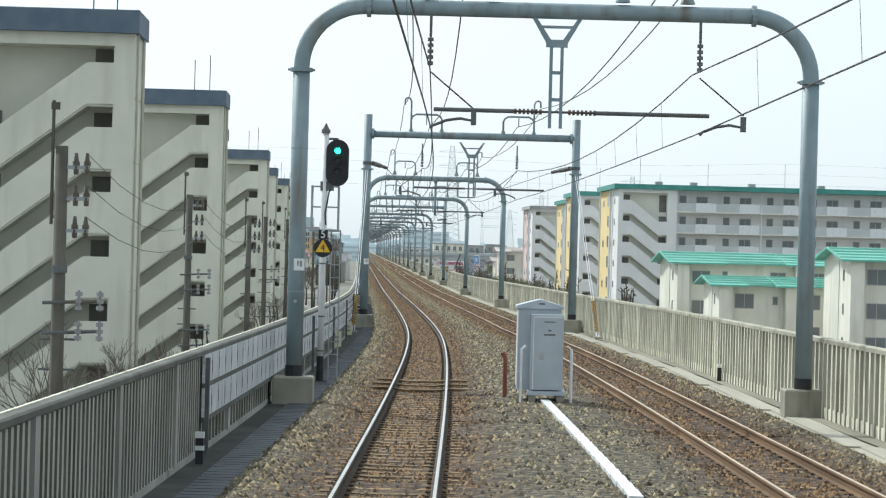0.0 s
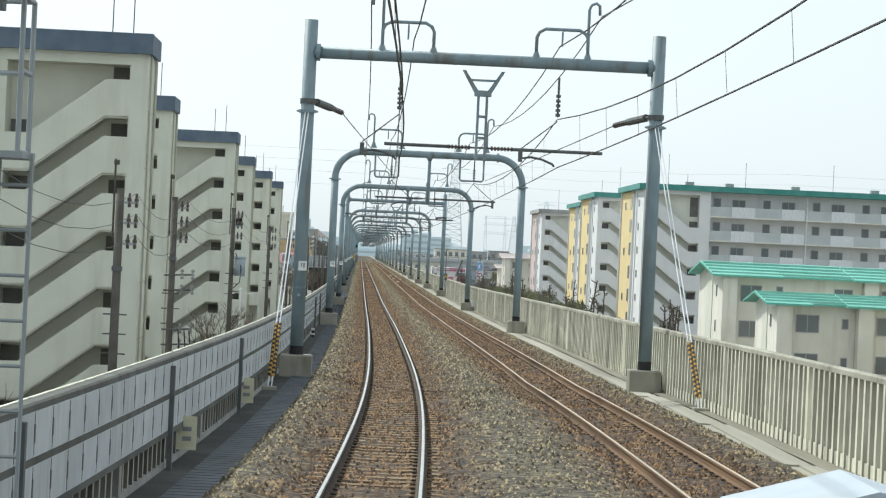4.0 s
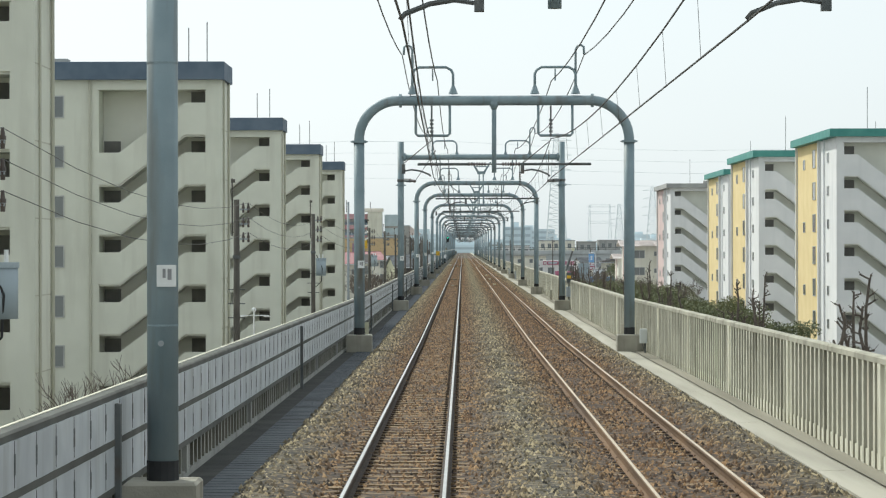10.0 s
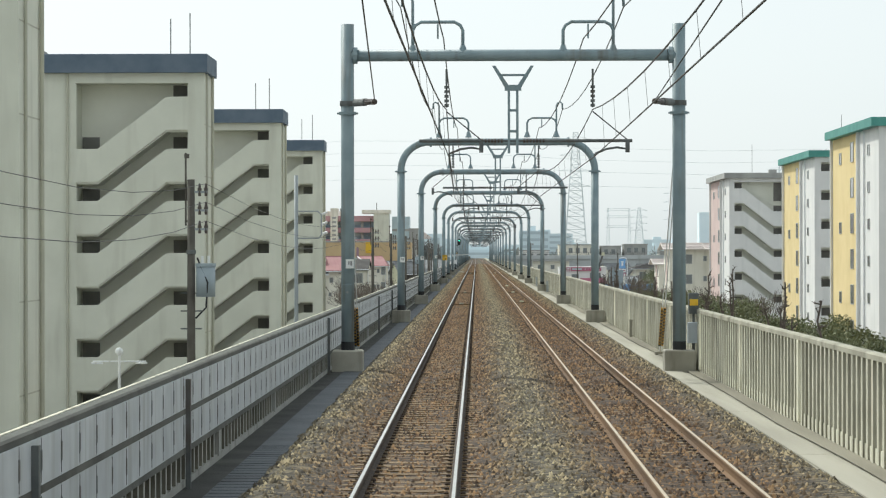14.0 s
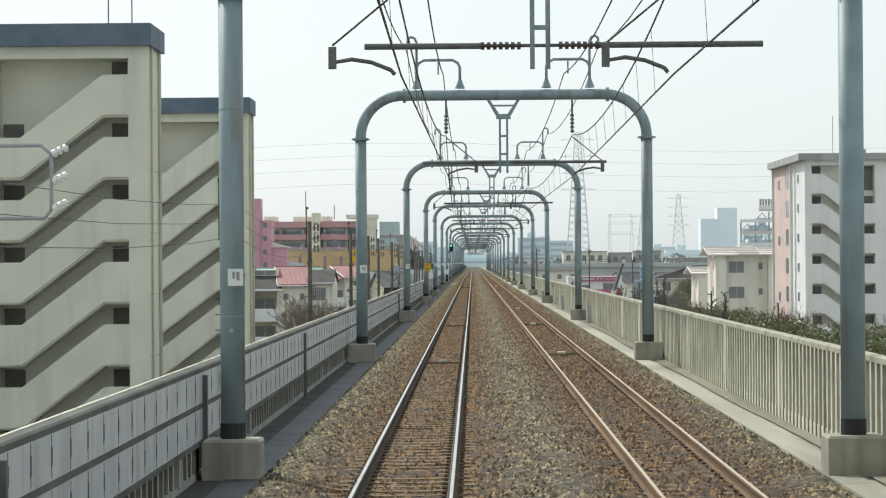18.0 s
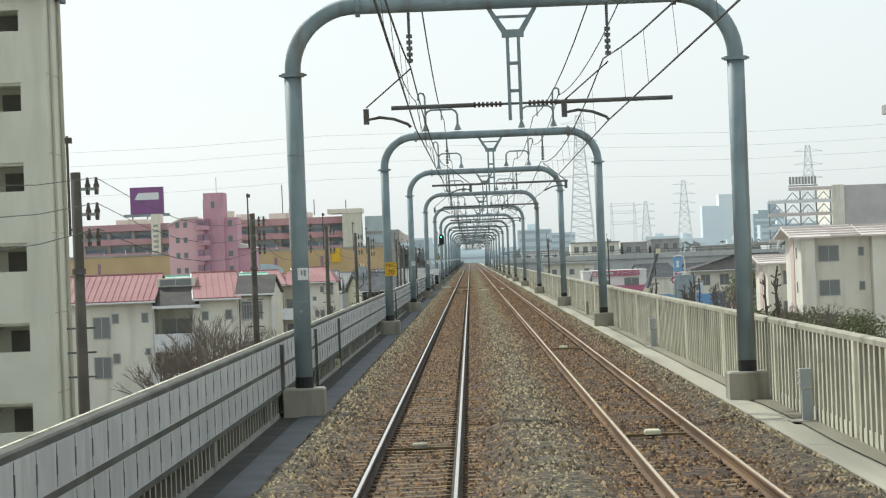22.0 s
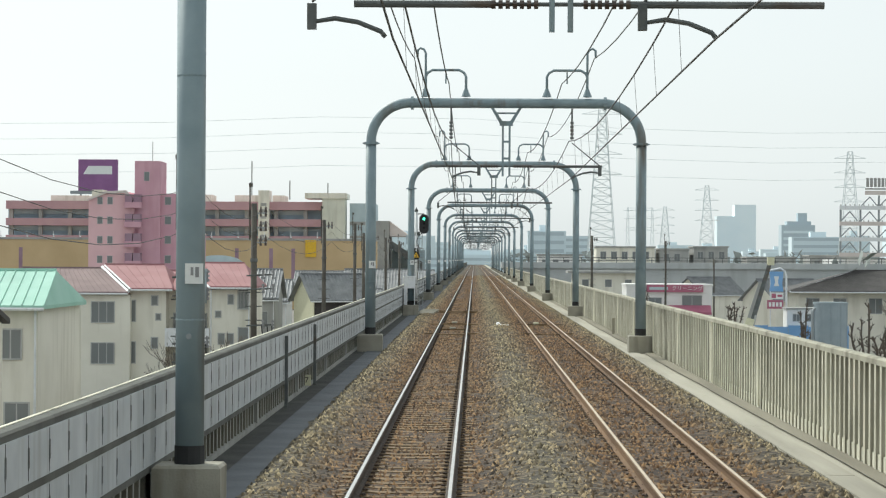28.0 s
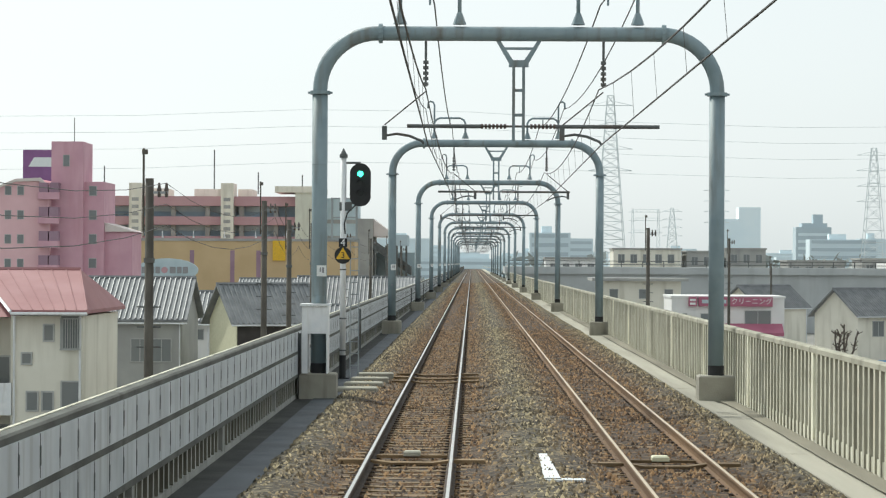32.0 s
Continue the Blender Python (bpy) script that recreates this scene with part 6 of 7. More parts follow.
for dz, dx, r in ((-0.12, 0.42, 0.008), (-0.64, 0.42, 0.008), (-1.17, 0.42, 0.009)):
    pts = []
    for (xa, ya, za, _), (xb, yb, zb, _) in zip(POLES[:-1], POLES[1:]):
        for k in range(6):
            u = k / 6
            pts.append((xa + (xb - xa) * u + dx, ya + (yb - ya) * u, za + (zb - za) * u + dz - 2.6 * u * (1 - u)))
    tagged(part("street_wire", Shape().tube(pts, r, 4, caps=False), WIRE), "thin dark street wire strung between utility poles", "wire", "street wires")
g = thing("wire_pole", pose(-7.2, 309, 0), "slim grey steel pole with a square side bracket", "pole")
part("shaft", Shape().tube([(0, 0, ZG), (0, 0, 6.2)], 0.09, 10), LATTICE, g, smooth=True)
part("bracket", Shape().tube([(0, 0, 4.6), (0.95, 0, 4.6), (1.12, 0, 4.45), (1.12, 0, 3.55), (1.0, 0, 3.4), (0, 0, 3.4)], 0.035, 6), LATTICE, g)
for z in (3.55, 4.0, 4.45):
    part("insulator", insulator(Shape(), (1.14, 0, z), (1.4, 0, z + 0.12), 0.07, 3), PLATE, g, "pale ribbed insulator")
part("clamp", Shape().tube([(0, 0, -0.6), (0, 0, -0.45)], 0.12, 10), LATTICE, g)

g = thing("street_lamp", pose(-12.0, 286, ZG), "white street lamp with two level arms and a ball", "street lamp")
part("post", Shape().tube([(0, 0, 0), (0, 0, 6.1)], 0.05, 8), WHITE_PAINT, g)
part("arm", Shape().tube([(-0.95, 0, 5.85), (0.95, 0, 5.85)], 0.035, 6), WHITE_PAINT, g)
part("ball", Shape().ball((0, 0, 6.2), 0.15, 0.15, 0.15), WHITE_PAINT, g)
for x in (-0.8, 0.8):
    part("lamp_head", Shape().box(x - 0.2, x + 0.2, -0.09, 0.09, 5.76, 5.82), WHITE_PAINT, g)

# ---- east side: shops, sheds, signs ----
g = thing("cleaning_shop", pose(19.0, 770, ZG), "white cleaning shop with a magenta name board", "shop")
part("wall", Shape().box(0, 10.2, 0, 10, 0, 6.6), WHITE_WALL, g)
part("parapet", Shape().box(-0.1, 10.3, -0.1, 10, 6.6, 6.8), WHITE_WALL, g)
board = part("name_board", Shape().box(2.4, 9.1, -0.35, -0.003, 5.85, 6.7), MAGENTA, g, "magenta name board")
part("side_board", Shape().box(1.5, 2.25, -0.35, -0.003, 5.85, 6.7), MAGENTA, g)
for z in (5.98, 6.32):
    part("side_bar", Shape().box(1.62, 2.13, -0.38, -0.355, z, z + 0.2), PLATE, g)
words("\u30af\u30ea\u30fc\u30cb\u30f3\u30b0", 0.62, PLATE, board, pose(7.2, -0.36, 6.28))
part("pale_bar", Shape().box(2.7, 4.9, -0.37, -0.355, 6.12, 6.45), PALE_BLUE, board)
pane_window(g, 6.6, 3.6, 2.4, 1.9, 0.0)
pane_window(g, 0.5, 4.3, 0.9, 0.9, 0.0)
pane_window(g, 2.6, 2.6, 1.6, 2.6, 0.0)
part("pink_awning", Shape().side([(-1.5, 3.2), (-0.01, 3.9), (-0.01, 4.3), (-1.5, 3.5)], 4.4, 10.0), MAGENTA, g, "faded magenta awning")
g = thing("long_shed", pose(6.0, 905, ZG), "long low grey shed with a flat dull roof", "building")
part("wall", Shape().box(0, 90, 0, 20, 0, 8.2), SHED, g)
part("roof_edge", Shape().box(-0.5, 90.5, -0.5, 20, 8.2, 9.2), SHED, g)
part("rail", Shape().box(0, 90, 0.2, 0.3, 9.5, 9.6).box(0, 90, 0.2, 0.3, 10.0, 10.1), DARK_STEEL, g)
for x in np.arange(1, 90, 3.0):
    part("rail_post", Shape().box(x, x + 0.12, 0.2, 0.3, 9.2, 10.1), DARK_STEEL, g)
g = thing("flat_shed", pose(13.9, 800, ZG), "cream flat-roofed shed with small windows", "building")
part("wall", Shape().box(0, 8.3, 0, 10, 0, 7.9), CREAM_WALL, g)
part("roof_edge", Shape().box(-0.8, 9.0, -0.8, 10, 7.9, 8.2), GREY_WALL, g)
for x in (1.0, 4.0, 6.6):
    pane_window(g, x, 6.1, 0.9, 1.0, 0.0, bars=0)
for x, w, h, mt in ((26, 12, 12.2, CREAM_WALL), (39, 6, 11.8, GREY_WALL), (46, 7, 12.3, GREY_WALL), (57, 10, 10.2, GREY_WALL), (70, 12, 10.6, GREY_WALL), (14, 9, 10.5, WHITE_WALL)):
    g = thing("flat_building", pose(x, 1000, ZG), "low flat-roofed block behind the shed", "building", "flat-roofed blocks")
    part("wall", Shape().box(0, w, 0, 12, 0, h), mt, g)
    part("roof_edge", Shape().box(-0.2, w + 0.2, -0.2, 12, h, h + 0.3), GREY_WALL, g)
    for xx in np.arange(0.8, w - 1.2, 2.2):
        pane_window(g, xx, h - 2.4, 1.2, 1.6, 0.0)
house(0, 8, -3.0, 3.0, -2.1, 0.1, CREAM_WALL, ROOF_TILE, "cream gabled house with a grey tile roof", tiles=True, m=pose(31.6, 834, 0, 0, 0, 40), over=0.4)
house(0, 9, -3.2, 3.2, -2.3, 0.1, CREAM_WALL, ROOF_TILE, "cream gabled house with a grey tile roof", tiles=True, m=pose(38.0, 800, 0, 0, 0, 35), over=0.5, wins=((2.0, -4.6, 1.6, 1.6), (5.0, -4.6, 1.4, 1.6)))
g = thing("hipped_house", pose(0, 0, 0), "cream house with a wide brown hipped roof", "house", "houses beside the viaduct")
part("wall", Shape().box(31.9, 50, 708, 718, ZG, -0.2), CREAM_WALL, g)
shed_roof(g, 30.9, 51, 706.8, 713, -0.35, 1.6, ROOF_BLACK, cut=-7.0, hip=7.0, label="brown-black hipped roof")
for x in (32.6, 35.2, 38.6, 42.0):
    pane_window(g, x, -2.4, 1.3, 1.5, 708)
house(55.0, 66.0, 800, 812, -1.0, 0.9, GREY_WALL, ROOF_TILE, "grey house with a tiled roof", tiles=True)
g = thing("water_tank", pose(23.8, 625, ZG), "pale blue-grey cylindrical steel tank with ribs", "tank")
part("drum", Shape().tube([(0, 0, 0), (0, 0, 6.85)], 1.08, 40), TANK, g)
part("rim", Shape().tube([(0, 0, 6.85), (0, 0, 7.0)], 1.12, 40), TANK, g)
for k in range(10):
    a = 2 * math.pi * k / 10 + 0.2
    part("rib", Shape().tube([(1.09 * math.cos(a), 1.09 * math.sin(a), 0), (1.09 * math.cos(a), 1.09 * math.sin(a), 6.85)], 0.035, 6), TANK, g)
part("pipe", Shape().tube([(-1.22, -0.4, 0), (-1.22, -0.4, 6.4), (-1.05, -0.3, 6.6)], 0.09, 8), LATTICE, g)
g = thing("shop_pylon", pose(28.2, 700, ZG), "shop sign on a white curved post with blue and red plates", "sign")
part("post", Shape().tube([(0.12, 0.15, 0), (0.12, 0.15, 8.7)], 0.06, 8).tube([(0.1, 0.15, 8.75), (1.0, 0.15, 8.95), (1.45, 0.15, 8.7), (1.6, 0.15, 8.2), (1.6, 0.15, 0)], 0.09, 8), WHITE_PAINT, g, "white bent pipe post")
part("blue_panel", Shape().slab([(0.0, 6.8), (1.3, 6.8), (1.18, 7.5), (1.3, 8.65), (0.0, 8.65), (0.12, 7.5)], -0.1, 0.08), SKY_BLUE, g, "waisted blue panel")
part("emblem", Shape().slab([(0.42, 7.3), (0.88, 7.3), (0.78, 7.7), (0.88, 8.2), (0.42, 8.2), (0.52, 7.7)], -0.13, -0.103), PLATE, g, "pale upright emblem")
part("white_plate", Shape().box(0.05, 1.3, -0.1, 0.08, 6.1, 6.7), PLATE, g)
part("plate_bar", Shape().box(0.2, 0.6, -0.13, -0.103, 6.2, 6.6).box(0.75, 1.2, -0.13, -0.103, 6.3, 6.5), MAGENTA, g)
part("red_plate", Shape().box(-0.2, 1.3, -0.1, 0.08, 5.2, 6.0), MAGENTA, g)
for k in range(4):
    part("plate_bar", Shape().box(-0.05 + 0.33 * k, 0.17 + 0.33 * k, -0.13, -0.103, 5.4, 5.8), PLATE, g)
g = thing("crane_truck", pose(21.6, 650, ZG), "parked crane with a raised dark boom and yellow foot", "crane")
part("boom", Shape().tube([(-0.55, -0.6, 4.2), (1.15, 0.6, 9.5)], 0.24, 4, 0.2), DARK_STEEL, g, "raised dark telescopic boom")
part("boom_section", Shape().tube([(-0.5, -0.2, 5.0), (0.55, 0.7, 8.0)], 0.32, 4), GREY_WALL, g, "outer boom section")
part("boom_head", Shape().box(0.95, 1.45, 0.4, 0.9, 9.3, 9.9), CREAM_PLATE, g)
part("boom_foot", Shape().tube([(-1.5, -1.2, 2.2), (-0.35, -0.4, 5.3)], 0.42, 4), CREAM_PLATE, g, "pale yellow boom foot")
part("ram", Shape().tube([(-0.9, -1.3, 2.4), (0.0, -0.4, 5.6)], 0.1, 8), FRAME_ALU, g, "hydraulic ram")
part("chassis", Shape().box(-2.6, 1.2, -4, 2, 0.6, 1.8), CREAM_PLATE, g)
for y in (-3, 0.5):
    part("wheel", Shape().tube([(-2.7, y, 0.5), (1.3, y, 0.5)], 0.5, 12), BLACK_BAND, g)
g = thing("blue_sheet", pose(25.2, 690, ZG), "blue tarpaulin fence around a yard", "fence")
for k in range(5):
    part("sheet", Shape().box(1.8 * k, 1.8 * k + 1.76, 0, 0.06, 0.1, 3.9 - 0.12 * (k % 2)), SKY_BLUE, g)
    part("post", Shape().tube([(1.8 * k - 0.02, 0.1, 0), (1.8 * k - 0.02, 0.1, 3.95)], 0.03, 6), LATTICE, g)
g = thing("site_cabin", pose(28.9, 692, ZG), "white flat-roofed site cabin behind a blue yard fence", "cabin")
part("wall", Shape().box(0, 2.6, 0, 3, 0, 5.3, 0.03), WHITE_WALL, g)
part("roof", Shape().box(-0.1, 2.7, -0.1, 3.1, 5.3, 5.45), GREY_WALL, g)
pane_window(g, 0.5, 4.2, 0.7, 0.7, 0.0)
pane_window(g, 1.6, 4.2, 0.6, 0.7, 0.0)
g = thing("framed_sign_building", pose(72.4, 974, ZG), "white steel sign frame standing on a grey-pink store", "building")
for z, mt in ((10.55, ROOF_PALE), (13.55, WHITE_PAINT), (16.65, ROOF_PALE), (19.75, WHITE_PAINT)):
    part("band", Shape().box(0, 15.2, 0, 0.5, z, z + 0.78), mt, g, "pale horizontal sign band")
    for x in np.arange(0.2, 15.2, 0.9):
        part("band_stud", Shape().box(x, x + 0.15, 0.1, 0.3, z + 0.78, z + 1.1), GREY_WALL, g)
part("top_band", Shape().box(5.0, 15.2, 0, 0.5, 22.7, 23.5), ROOF_PALE, g)
for x in (0.1, 4.0, 7.6, 11.4, 14.8):
    part("mast", Shape().box(x, x + 0.35, 0.5, 0.9, 8, 22.6 if x > 4 else 20.4), LATTICE, g)
for x in (0.4, 4.3, 7.9, 11.7):
    for z in (11.6, 14.5, 17.6, 20.5):
        if z < 20 or x > 4:
            part("brace", Shape().tube([(x, 0.7, z), (x + 1.7, 0.7, z + 1.8)], 0.12, 5).tube([(x + 3.2, 0.7, z), (x + 1.7, 0.7, z + 1.8)], 0.12, 5), LATTICE, g)
for i in range(9):
    part("sign_bar", Shape().box(5.2 + 0.74 * i, 5.75 + 0.74 * i, -0.1, 0.1, 24.2, 26.0), GREY_WALL, g)
part("sign_rail", Shape().box(5.0, 12, 0, 0.3, 23.7, 24.0), GREY_WALL, g)
part("store", Shape().box(18.4, 50, 1, 30, 0, 23.6), STORE, g, "pale grey-pink store block")
part("store_pier", Shape().box(15.3, 18.3, 0.5, 30, 0, 23.8), CREAM_WALL, g, "cream end pier")
part("lower_store", Shape().box(0, 15.3, 2, 30, 0, 10), WHITE_WALL, g)
# ---- trees ----


def branches(sh, p, d, length, r, depth, rng, spread, keep):
    q = p + d * length
    mid = p + d * length * 0.5 + Vector((rng.uniform(-1, 1), rng.uniform(-1, 1), rng.uniform(-0.5, 0.5))) * length * 0.06
    sh.tube([p, mid, q], r, 5 if depth > 1 else 4, r * 0.62, caps=depth == 0)
    if depth == 0:
        return
    for _ in range(keep):
        nd = (d + Vector((rng.uniform(-1, 1), rng.uniform(-1, 1), rng.uniform(-0.25, 0.9))) * spread).normalized()
        branches(sh, q, nd, length * rng.uniform(0.6, 0.85), r * 0.62, depth - 1, rng, spread, keep)


def bare_tree(x, y, z, h, seed, twiggy):
    """A leafless tree: pruned to stubby limbs, or fine-twigged."""
    rng = random.Random(seed)
    g = thing("bare_tree", pose(x, y, z), "leafless twiggy tree with a brown haze of branches" if twiggy else "pruned leafless street tree with stubby limbs", "tree", "bare trees")
    trunk = Shape().tube([(0, 0, 0), (0.08, 0.05, h * 0.25), (0, 0, h * 0.5)], 0.17, 8, 0.12)
    part("trunk", trunk, BARK, g, smooth=True)
    if twiggy:
        sh = Shape()
        for k in range(6):
            a = 6.28 * k / 6 + rng.uniform(-0.4, 0.4)
            d = Vector((math.cos(a) * 0.7, math.sin(a) * 0.7, 0.9)).normalized()
            branches(sh, Vector((0, 0, h * rng.uniform(0.36, 0.5))), d, h * 0.2, 0.06, 4, rng, 0.65, 3)
        part("limb", sh, TWIG, g)
        return g
    stubs = Shape()
    for k in range(rng.choice((3, 4, 4, 5))):
        a = 6.28 * k / 4 + rng.uniform(-0.6, 0.6)
        lean = rng.uniform(0.1, 0.5) if k else 0.05
        top = h * (rng.uniform(0.72, 0.95) if k else 1.0)
        p = Vector((0, 0, h * rng.uniform(0.36, 0.49)))
        pts, n = [p], 5
        for j in range(1, n + 1):
            f = j / n
            out = lean * 2.2 * math.sqrt(f)
            pts.append(Vector((math.cos(a) * out + rng.uniform(-0.12, 0.12), math.sin(a) * out + rng.uniform(-0.12, 0.12), p.z + (top - p.z) * f)))
        part("limb", Shape().tube(pts, 0.095, 6, 0.045), BARK, g)
        for j in range(1, n):
            for m_ in range(4):
                q = pts[j].lerp(pts[j + 1], rng.random())
                e = Vector((rng.uniform(-1, 1), rng.uniform(-1, 1), rng.uniform(0.1, 1.0))).normalized()
                w = q + e * rng.uniform(0.12, 0.42)
                stubs.tube([q, w], 0.038, 5, 0.03)
                stubs.ball(w, 0.05, 0.05, 0.045, 5, 4)
                for _ in range(2):
                    t_ = Vector((rng.uniform(-1, 1), rng.uniform(-1, 1), rng.uniform(0.2, 1.2))).normalized()
                    stubs.tube([w, w + t_ * rng.uniform(0.1, 0.3)], 0.012, 4, 0.006)
    tagged(part("pruning_stub", stubs, BARK, g), kind="stuff")
    return g


def evergreen(x, y, z, w, h, seed, count=5200):
    rng = np.random.default_rng(seed)
    g = thing("evergreen_shrub", pose(x, y, z), "dark green leafy evergreen shrub with an uneven crown", "shrub", "evergreen shrubs")
    part("trunk", Shape().tube([(0, 0, 0), (0, 0, h * 0.6)], 0.12, 6, 0.05), BARK, g)
    lumps = rng.uniform(-1, 1, (14, 3)) * (w * 0.42, w * 0.42, h * 0.24) + (0, 0, h * 0.66)
    c = lumps[rng.integers(0, 14, count)]
    d = rng.normal(size=(count, 3))
    d /= np.linalg.norm(d, axis=1)[:, None]
    p = c + d * rng.uniform(0.15, 1.0, (count, 1)) ** 0.6 * (w * 0.24, w * 0.24, h * 0.17)
    u, v = rng.normal(size=(count, 3)), rng.normal(size=(count, 3))
    u = u / np.linalg.norm(u, axis=1)[:, None] * 0.13
    v = v / np.linalg.norm(v, axis=1)[:, None] * 0.07
    vs = np.stack([p - u, p + v, p + u, p - v], 1).reshape(-1, 3)
    sh = Shape()
    sh.v, sh.f = [tuple(q) for q in vs], [(4 * i, 4 * i + 1, 4 * i + 2, 4 * i + 3) for i in range(count)]
    part("crown", sh, LEAF, g)
    return g


tree_rng = random.Random(11)
for k, (x, y) in enumerate(((15.5, 178), (17.5, 196), (14.8, 216), (17.2, 236), (15.0, 262), (18.5, 281), (15.6, 306), (16.8, 330), (14.5, 349), (18.2, 372), (16.0, 398), (15.0, 424), (18.0, 447), (15.5, 470), (17.0, 497), (19.0, 523), (18.5, 548), (22.5, 600), (20.5, 580), (24, 640), (26, 615), (25.4, 705), (17.5, 711))):
    bare_tree(x, y, ZG, tree_rng.uniform(7.9, 9.6) - (2.2 if y > 480 else 0.6), 40 + k, False)
for k, (x, y, w, h) in enumerate(((19.5, 352, 5, 6.6), (22, 372, 6, 7.0), (18.5, 388, 5, 6.4), (21, 410, 6, 7.4), (19, 432, 5, 6.6), (22, 455, 6, 7.2), (24.0, 478, 5, 6.6), (20.5, 492, 6, 6.8), (22.5, 535, 6, 6.3), (21.5, 556, 5, 6.2), (23.2, 545, 5, 6.2), (24.5, 322, 5, 5.6), (22, 338, 6, 6.8), (25, 356, 6, 6.6), (25.7, 391, 6, 6.4), (23, 470, 6, 6.0), (30.4, 616, 7, 9.5), (25.0, 440, 6, 6.9), (26.5, 452, 6, 6.7), (24.2, 512, 6, 6.5), (26, 530, 6, 6.6), (47, 560, 6, 9), (43, 690, 6, 9))):
    evergreen(x, y, ZG, w, h * 0.775, 70 + k)
for k, (x, y, h) in enumerate(((-12.2, 470, 7.0), (-10.8, 480, 6.6), (-13.8, 490, 7.0), (-11.5, 460, 6.2), (-9.5, 92, 6.9), (-11, 76, 7.3), (-10.5, 100, 6.4), (-10.2, 560, 6.4), (-9.6, 200, 6.6), (-9.8, 440, 6.8), (25.5, 420, 6.6), (24.5, 462, 6.4), (21.5, 508, 6.2), (24.7, 586, 6.2), (23.4, 571, 5.9), (34, 655, 7.6), (38, 672, 7.8))):
    bare_tree(x, y, ZG, h, 90 + k, True)

# ---- pylons and the far town ----


def pylon(x, y, top, w, n=12, label="grey lattice power pylon with level crossarms"):
    g = thing("power_pylon", pose(x, y, ZG), label, "pylon", "power pylons")
    H = top - ZG
    sh = Shape()
    half = lambda z: w * (1 - 0.82 * z / H)
    for sx in (-1, 1):
        for sy in (-1, 1):
            sh.tube([(sx * half(0), sy * half(0), 0), (sx * half(H), sy * half(H), H)], 0.14, 4)
    for i in range(n):
        z0, z1 = H * i / n, H * (i + 1) / n
        a, b = half(z0), half(z1)
        for sy in (-1, 1):
            sh.tube([(-a, sy * a, z0), (b, sy * b, z1)], 0.08, 4)
            sh.tube([(a, sy * a, z0), (-b, sy * b, z1)], 0.08, 4)
            sh.tube([(-b, sy * b, z1), (b, sy * b, z1)], 0.08, 4)
    part("lattice", sh, HAZE_STEEL, g)
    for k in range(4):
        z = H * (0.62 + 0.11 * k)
        part("crossarm", Shape().tube([(-w * 1.25, 0, z), (w * 1.25, 0, z)], 0.12, 4).tube([(-w * 1.25, 0, z), (0, 0, z + 1.6)], 0.08, 4).tube([(w * 1.25, 0, z), (0, 0, z + 1.6)], 0.08, 4), HAZE_STEEL, g)
    return g


pylon(46.2, 1400, 58, 5.8, 22)
pylon(163, 1600, 50, 5.5)
pylon(132, 1950, 45, 5.5)
pylon(112, 2000, 34, 4.5)
g = thing("twin_pylon", pose(102, 2073, ZG), "pale grey lattice portal of two masts and crossbeams", "pylon", "power pylons")
for x in (-7.5, 7.5):
    mast = Shape()
    for k in range(12):
        z0, z1 = 42 * k / 12, 42 * (k + 1) / 12
        for s in (-1, 1):
            mast.tube([(x + s * (1.6 - 0.1 * k), 0, z0), (x + s * (1.5 - 0.1 * k), 0, z1)], 0.13, 4).tube([(x + s * (1.6 - 0.1 * k), 0, z0), (x - s * (1.5 - 0.1 * k), 0, z1)], 0.08, 4)
    part("mast", mast, HAZE_STEEL, g)
for z in (28, 35, 40):
    beam = Shape().tube([(-10, 0, z), (10, 0, z)], 0.14, 4).tube([(-7.5, 0, z + 1.6), (7.5, 0, z + 1.6)], 0.1, 4)
    for k in range(6):
        beam.tube([(-7.5 + 2.5 * k, 0, z), (-6.25 + 2.5 * k, 0, z + 1.6), (-5 + 2.5 * k, 0, z)], 0.07, 4)
    part("crossbeam", beam, HAZE_STEEL, g)
for z in (40, 46, 52, 33):
    pts = [(-600 + 60 * i, 1400 + 10 * i, z - 6 * math.sin(math.pi * ((i * 60 + 30) % 300) / 300) + 8) for i in range(26)]
    tagged(part("power_line", Shape().tube(pts, 0.09, 3, caps=False), HAZE_STEEL), "thin grey high-voltage line across the sky", "wire", "power lines")
far_rng = random.Random(3)
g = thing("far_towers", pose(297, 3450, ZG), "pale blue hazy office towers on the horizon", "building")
part("wide_tower", Shape().box(-22, -2, 0, 30, 0, 60), HAZE_BLUE, g)
part("tall_tower", Shape().box(-2, 22, 0, 30, 0, 73), HAZE_BLUE, g)
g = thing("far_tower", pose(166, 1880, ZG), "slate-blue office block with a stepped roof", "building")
part("wall", Shape().box(0, 18, 0, 14, 0, 29), HAZE_SLATE, g)
part("roof_step", Shape().box(3, 16, 1, 12, 29, 31), HAZE_SLATE, g)
part("roof_house", Shape().box(9, 14, 3, 9, 31, 35.5), HAZE_SLATE, g)
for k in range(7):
    part("window_band", Shape().box(1, 17, -0.1, 0.0, 3.5 + 3.5 * k, 4.9 + 3.5 * k), HAZE_GREY, g)
